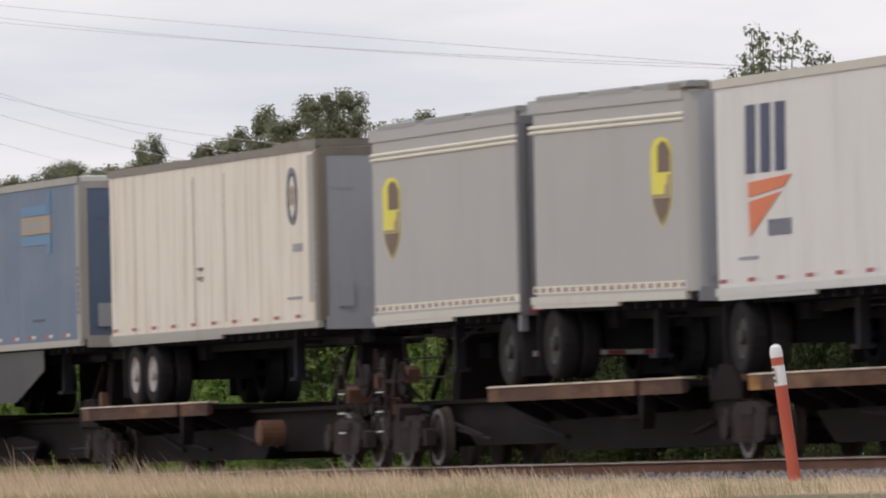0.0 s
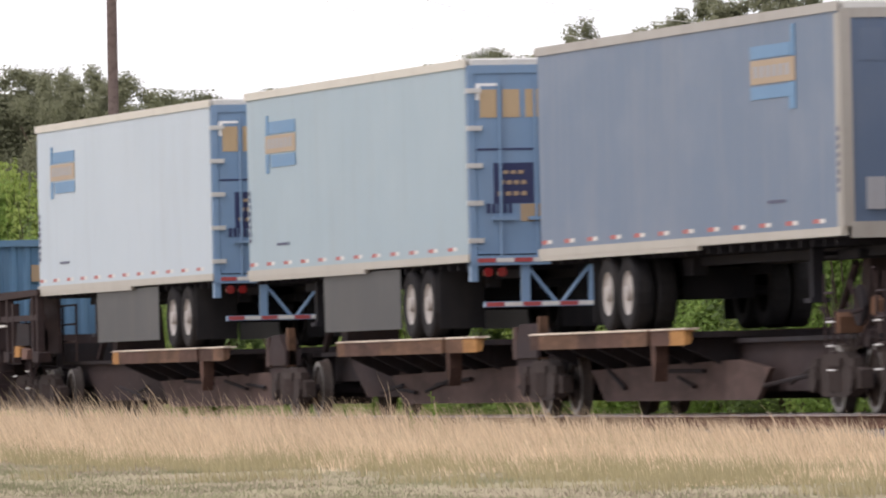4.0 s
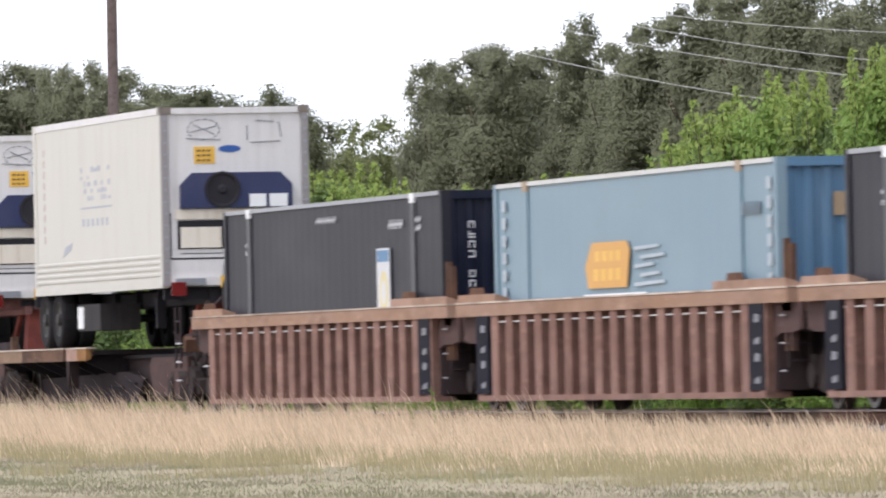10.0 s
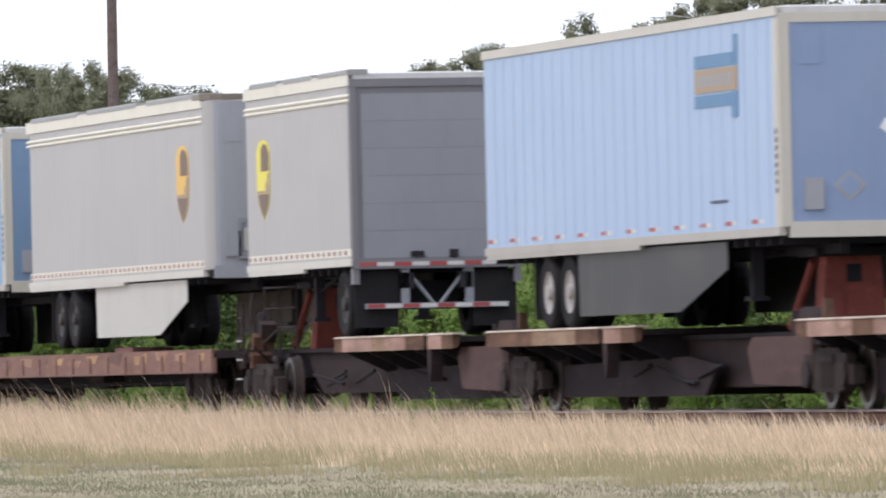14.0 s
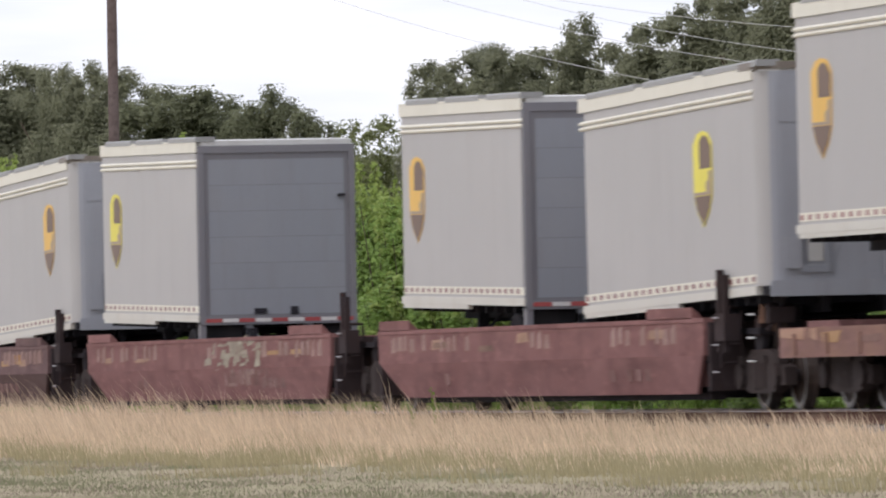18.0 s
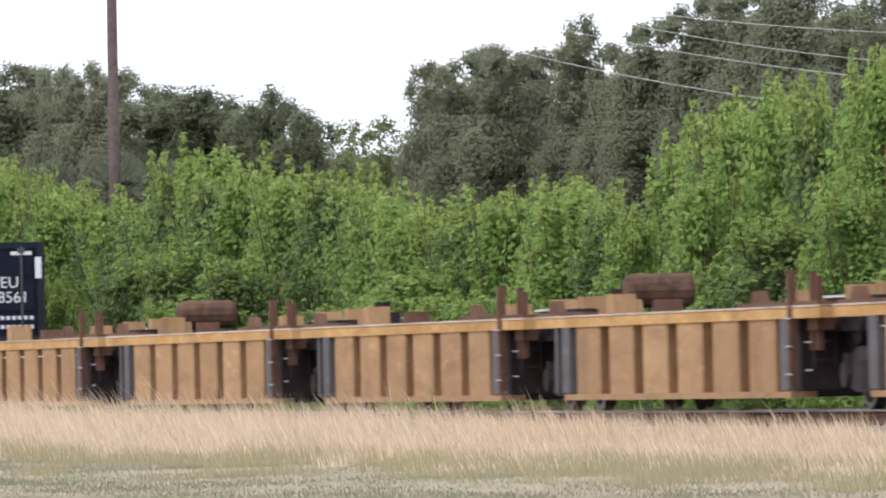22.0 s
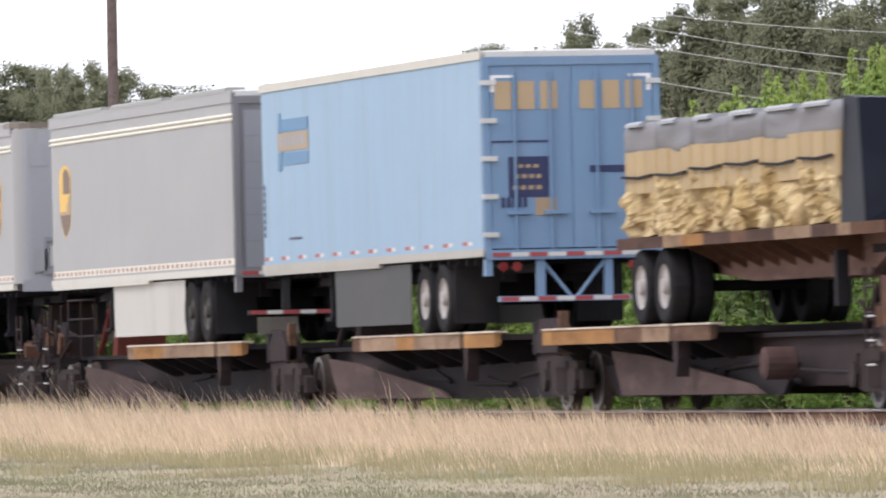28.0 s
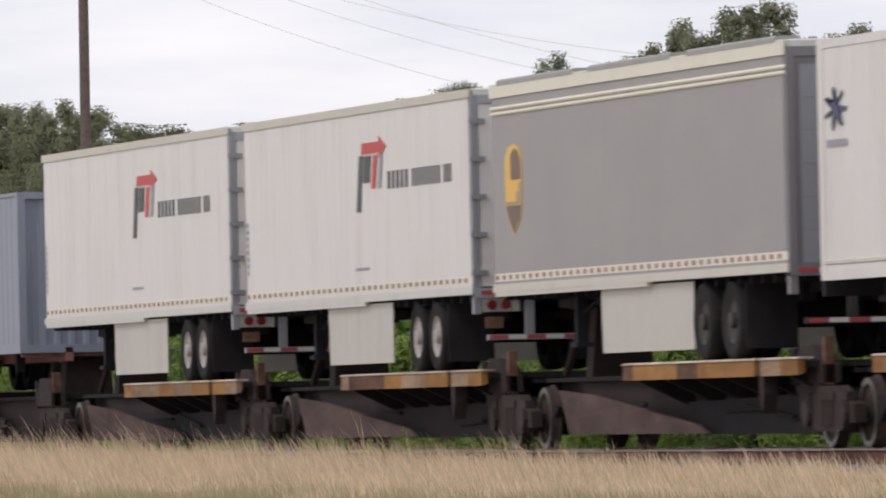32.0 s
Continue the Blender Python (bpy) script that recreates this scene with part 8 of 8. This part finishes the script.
blades("green_grass", GRASS_GREEN, "short green grass in the mown field", 110000, -135, -72, 17, 24.5, lambda x, y: 0.05, 0.011, (0.1, -0.1), 3, dens=([-6, -3, -0.6], [0.0, 0.25, 0.6]), clump=0.5)
blades("trackside_weeds", WEED, "low green weeds beyond the track", 14000, -230, -110, 37.6, 41, lambda x, y: 0.4, 0.08, (0.1, 0.1), 4)
for k, (x, y, h) in enumerate(((-133.2, 29.5, 0.78), (-133.6, 29.3, 0.6), (-150.0, 30.4, 0.62), (-138.0, 30.2, 0.4))):
    field_weed(x, y, h, k)

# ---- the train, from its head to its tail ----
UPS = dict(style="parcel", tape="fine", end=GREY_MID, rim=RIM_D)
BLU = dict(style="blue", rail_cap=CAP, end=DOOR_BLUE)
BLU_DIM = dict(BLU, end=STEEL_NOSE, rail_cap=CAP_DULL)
blue_label = "blue highway trailer with a tan and blue side emblem"
grey_label = "grey parcel trailer with a shield emblem"

spine_unit(-108.0, -90.0, [(-107, -98)], ends="aa")
spine_unit(-127.2, -108.0, [(-120.3, -110.2)], hitch=[(-125.5, False)], ends="ca")
spine_unit(-146.2, -128.6, [(-146.6, -137.6)], hitch=[(-131.5, False)], ends="ac", tank=True)
spine_unit(-163.6, -146.2, [(-163.6, -154.6)], hitch=[(-148.5, False)])
spine_unit(-181.0, -163.6, [(-181.0, -172.0)], hitch=[(-166.2, False)], tank=True)
spine_unit(-198.3, -181.0, [(-198.4, -189.4)], hitch=[(-184, False)])
spine_unit(-217.0, -198.3, [(-208.2, -199.0)], hitch=[(-214, False)], ends="ca")
spine_unit(-235.7, -218.4, [(-235.2, -226.2)], hitch=[(-220.6, False)], ends="ac")
spine_unit(-253.1, -235.7, [(-248.2, -238.6)], hitch=[(-252, False)])
spine_unit(-275.2, -253.1, [(-266.4, -256.9)], hitch=[(-271, False)], ends="ca")
box_trailer("white freight trailer with navy and orange shapes", -100.2, 8.3, WHITE, True, "ribbon", -6.8, 3.83, end=WHITE, rim=RIM_D, top=5.16)
box_trailer(grey_label + " and rust-marked roof edge", -109.7, 8.2, GREY_SKIN, True, "lemon", -1.4, 3.84, pitch=0.6, cream=False, **UPS, top=5.16)
box_trailer(grey_label, -118.5, 8.4, GREY_SKIN, False, "lemon", -7.2, 3.77, cream=False, **UPS, top=5.16)
box_trailer("dirty cream trailer with a navy oval emblem and soot-stained edges", -130.2, 14.2, DIRTY_WHITE, True, "oval", -1.6, 4.3, end=GREY_MID, rail_cap=SOOTY, corner=SOOTY, axles=(-12.75, -11.5))
box_trailer("blue trailer with side emblem and yellowed corner", -146.6, 16.2, STEEL_BLUE, True, "bar", -3.3, 4.38, corner=CAP_DULL, axles=(-12.8, -11.65), skirt=(SKIRT_GREY, -11.1, -3.2, 2.2), **BLU_DIM)
box_trailer(blue_label, -164.2, 15.9, STEEL_BLUE, True, "bar", -2.95, 4.36, corner=CAP_DULL, axles=(-12.5, -11.3), skirt=(SKIRT_GREY, -10.6, -2.4, 0.8), **BLU_DIM)
box_trailer("white trailer with a dark bird emblem and cream skirt", -182.0, 15.4, WHITE, True, "flyer", -7.05, 3.9, end=GREY_MID, axles=(-13.5, -12.35), skirt=(SKIRT_WHITE, -9.5, -2.9, 2.6), corner=ALU)
box_trailer("white trailer with a small framed green emblem", -199.7, 15.8, WHITE, False, "frame", -15.1, 4.73, end=WHITE, axles=(-3.8, -2.6))
box_trailer(blue_label, -218.0, 16.6, STEEL_BLUE, True, "bar", -3.35, 4.38, corner=CAP_DULL, axles=(-12.85, -11.7), **BLU_DIM)
box_trailer("blue trailer with side emblem and tan rear bars", -239.0, 15.9, SEA_BLUE, False, "bar_back", -13.2, 4.27, axles=(-4.3, -3.1), skirt=(SKIRT_GREY, -10.5, -5.0, 0), **BLU)
box_trailer("milky blue trailer with a tan and blue side emblem", -257.7, 15.6, MILK_BLUE, False, "bar_back", -13.1, 4.27, axles=(-3.8, -2.55), skirt=(SKIRT_GREY, -10.5, -5.0, 0), **BLU)

solid_label = "weathered tan-brown well car unit with plain sides"
for k, (r, l, p) in enumerate(((-295.2, -277.8, None), (-315.4, -297.9, (-9.4, 0.8)), (-335.2, -317.6, None))):
    well_solid(r, l, WELL_TAN, CAR_TAN, 1.55, ("c" if k == 0 else "a") + ("k" if k == 2 else "r"), solid_label, guides=False, marks=30, patch=p)
box_container("pale blue container with orange and white side bars", -278.1, 16.15, BOX_BLUE, BOX_BLUE_END, kind="blue")
dark_label = "charcoal container with a navy end and small white sign"
box_container(dark_label, -297.5, 16.15, CHARCOAL, NAVY)
box_container(dark_label, -317.0, 16.15, CHARCOAL, NAVY)
rib_label = "rusty tan well car unit with upright side ribs"
for k, (r, l) in enumerate(((-356.2, -339.9), (-375.75, -359.3), (-395.2, -378.85))):
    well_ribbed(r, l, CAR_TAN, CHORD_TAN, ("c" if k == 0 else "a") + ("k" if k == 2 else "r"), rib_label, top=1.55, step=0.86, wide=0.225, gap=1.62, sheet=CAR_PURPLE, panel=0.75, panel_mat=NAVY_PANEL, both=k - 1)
box_container(dark_label, -340.05, 16.0, CHARCOAL, NAVY)
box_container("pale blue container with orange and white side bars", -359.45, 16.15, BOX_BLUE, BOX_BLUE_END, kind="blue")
box_container(dark_label, -379.0, 16.0, CHARCOAL, NAVY)

spine_unit(-415.6, -398.6, [(-416.0, -407.0)], hitch=[(-401.2, True)], ends="ac")
spine_unit(-432.7, -415.6, [(-433.5, -424.6)], hitch=[(-417.8, True)])
spine_unit(-450.1, -432.7, [(-450.6, -442.0)], hitch=[(-435.2, True)])
spine_unit(-467.2, -450.1, [(-468.2, -459.2)], hitch=[(-453.0, True)])
spine_unit(-486.6, -467.2, [(-478.6, -470.4)], hitch=[(-484.5, True)], ends="ca")
reef_label = "off-white refrigerated container with a navy cooling unit"
chassis(-400.2, 12.0, False)
reefer(reef_label, -400.1, 11.6, True, CREAM)
chassis(-417.3, 12.0, True)
reefer("rust-streaked off-white refrigerated container, navy cooling unit", -417.2, 11.5, True, REEFER_WORN)
box_trailer("pale blue ribbed trailer with a plain blue nose", -451.3, 16.9, PALE_BLUE, True, "bar", -3.25, 4.3, corner=CAP, posts=True, axles=(-13.3, -12.05), skirt=(SKIRT_GREY, -11.5, -3.1, 2.6), style="blue", end=SHADED_NOSE_BLUE)
box_trailer(grey_label + " and a grey roll-up door", -477.3, 7.9, GREY_SKIN, False, "lemon", -6.5, 3.65, **UPS)
flat_car(-515.4, -488.1)
flat_car(-543.5, -516.3)
box_trailer(grey_label, -488.4, 16.0, GREY_SKIN, True, "gold", -1.95, 3.73, axles=(-13.4, -12.1), skirt=(SKIRT_WHITE, -10.1, -2.1, 2.4), **UPS)
box_trailer(blue_label, -506.8, 16.2, MID_BLUE, True, "bar", -3.2, 4.4, corner=CAP, axles=(-12.65, -11.5), skirt=(SKIRT_GREY, -10.9, -3.4, 2.4), **BLU)
box_trailer(grey_label, -526.3, 16.3, GREY_SKIN, False, "gold", -14.95, 3.75, axles=(-4.66, -3.34), skirt=(SKIRT_WHITE, -10.1, -5.0, 0), **UPS)

red_well = "dark red-brown well car unit with plain creased sides"
well_solid(-567.0, -547.0, CAR_RED, CAR_RED, 1.2, "cr", red_well, marks=6, lettered=True)
well_solid(-590.4, -570.4, CAR_RED, CAR_RED, 1.2, "ar", red_well + " and sprayed paint", marks=6, scrawl=64, lettered=True)
well_solid(-613.9, -594.1, WELL_PURPLE, CAR_PURPLE, 1.2, "ak", "purple-brown well car unit with plain creased sides", marks=8, lettered=True)
pup = dict(UPS, bottom=1.45, top=4.42, deck=0.35)
box_trailer(grey_label + " tilted in a well car", -544.4, 9.9, GREY_SKIN, True, "lemon", -3.0, 3.06, pitch=-0.9, **pup)
box_trailer(grey_label + " tilted in a well car", -557.9, 8.0, GREY_SKIN, False, "gold", -6.9, 3.0, pitch=0.9, **pup)
box_trailer(grey_label + " tilted in a well car", -581.3, 8.3, GREY_SKIN, False, "lemon", -7.05, 2.96, pitch=0.9, **pup)
box_trailer(grey_label + " tilted in a well car", -592.3, 8.7, GREY_SKIN, True, "gold", -2.15, 3.08, pitch=-1.3, **pup)
box_trailer(grey_label + " tilted in a well car", -604.35, 8.65, GREY_SKIN, False, "gold", -7.27, 2.97, pitch=0.9, **pup)

yellow_label = "empty yellow well car unit with upright side ribs"
edges = [-617.3, -634.3, -650.6, -666.45, -682.5, -696.8]
for k in range(5):
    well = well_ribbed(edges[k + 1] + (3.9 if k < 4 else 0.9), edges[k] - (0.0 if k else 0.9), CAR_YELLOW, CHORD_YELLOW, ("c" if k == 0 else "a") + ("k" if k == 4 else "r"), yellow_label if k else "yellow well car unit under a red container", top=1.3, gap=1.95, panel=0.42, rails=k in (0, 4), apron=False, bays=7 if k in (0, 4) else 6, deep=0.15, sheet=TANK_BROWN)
    if k:
        well_fittings(well, edges[k] - edges[k + 1] - 3.9, 1.3, k in (2, 4))
box_container("faded red container with worn white lettering", -618.2, 12.1, RED_BOX, RED_END, kind="red")

stack_label = "red-brown well car unit with upright side ribs"
for k, (r, l) in enumerate(((-718.9, -701.2), (-742.3, -724.5), (-766.0, -748.1))):
    well_ribbed(r, l, CAR_BROWN, CHORD_TAN, ("c" if k == 0 else "a") + ("k" if k == 2 else "r"), stack_label, top=1.5, step=0.93, wide=0.25, gap=2.0, rails=False, sheet=CAR_PURPLE, block=True)
box_container("charcoal container with navy doors and white figures", -701.3, 16.3, CHARCOAL, NAVY, doors_lead=True)
box_container(dark_label, -724.65, 16.2, CHARCOAL, NAVY)
box_container("charcoal container with a navy end, stacked on another", -724.65, 16.2, CHARCOAL, NAVY, base=3.2, high=2.99)
box_container("charcoal container with navy doors and white figures", -748.2, 16.1, CHARCOAL, NAVY, doors_lead=True)
box_container("charcoal container with a navy end, stacked on another", -748.2, 16.1, CHARCOAL, NAVY, base=3.2, high=2.99)

spine_unit(-787.0, -769.0, [(-787.0, -777.4)], hitch=[(-771.5, False)], ends="ac", tank=True)
spine_unit(-805.6, -787.0, [(-799.6, -790.0)], hitch=[(-803.5, False)])
spine_unit(-826.0, -805.6, [(-817.6, -808.0)], hitch=[(-823.5, True)], ends="ca")
spine_unit(-845.8, -827.6, [(-844.7, -836.0)], hitch=[(-830, False)], ends="ac", tank=True)
spine_unit(-862.2, -845.8, [(-859.0, -849.4)], hitch=[(-859.5, True)])
spine_unit(-879.6, -862.2, [(-871.8, -862.6)], hitch=[(-877.5, False)])
spine_unit(-897.0, -879.6, [(-889.6, -880.2)], hitch=[(-894.5, False)])
spine_unit(-914.4, -897.0, [(-906.6, -897.4)], hitch=[(-912, False)])
spine_unit(-932.0, -914.4, [(-932, -923)], hitch=[(-917, False)])
flatbed(-768.6, 13.9)
box_trailer("blue trailer with side emblem and tan rear bars", -790.6, 15.7, SKY_BLUE, False, "bar_back", -13.2, 4.21, axles=(-4.3, -3.05), skirt=(SKIRT_GREY, -10.6, -5.2, 0), **BLU, top=5.14)
box_trailer(grey_label, -808.5, 16.0, GREY_SOFT, False, "gold", -14.65, 3.66, cream=False, axles=(-4.0, -2.7), skirt=(SKIRT_WHITE, -10.7, -4.5, 0), **UPS, top=5.14)
box_trailer(grey_label, -828.0, 16.5, GREY_SOFT, True, "gold", -1.9, 3.65, cream=False, axles=(-13.0, -11.5), skirt=(SKIRT_WHITE, -10.1, -3.4, 0), **UPS, top=5.14)
chassis(-849.7, 12.0, False, wheel_lead=True)
reefer("white refrigerated container with navy emblem on its doors", -849.8, 11.6, False, WHITE, emblem=True)
box_trailer(grey_label, -863.0, 16.4, GREY_DIM, False, "gold", -15.05, 3.62, axles=(-4.7, -3.2), skirt=(SKIRT_WHITE, -10.3, -5.2, 0), **UPS)
pti = dict(end=WHITE, tape="fine", axles=(-3.95, -2.7), skirt=(SKIRT_WHITE, -10.1, -5.6, 0))
box_trailer("white trailer with a red arrow emblem and grey lettering", -880.7, 15.9, WHITE, False, "arrow", -7.35, 3.9, **pti)
box_trailer("white trailer with a red arrow emblem and grey lettering", -897.7, 16.0, WHITE, False, "arrow", -7.7, 3.88, **pti)
chassis(-916.2, 12.2, True, wheel_lead=False, z=1.78)
box_container("slate blue corrugated container on a chassis", -916.2, 12.2, SLATE_BOX, SLATE_BOX, base=1.75, high=2.8, kind="plain")


def motions():
    """The whole train runs past at one speed, with a slight loss near the end."""
    for ob, q, pitch, lift in TRAIN:
        rows = []
        for t in (0, 5, 10, 15, 20, 25, 27, 28, 29, 29.5, 29.9, 30.45, 31, 31.5, 32):
            s = SPEED * t - (0.95 * min(1, max(0, (t - 29.9) / 1.1)) if t > 29.9 else 0)
            rows.append((t, pose(q + s, SIDE, lift, 0, pitch, 0)))
        walk(ob, rows)


motions()
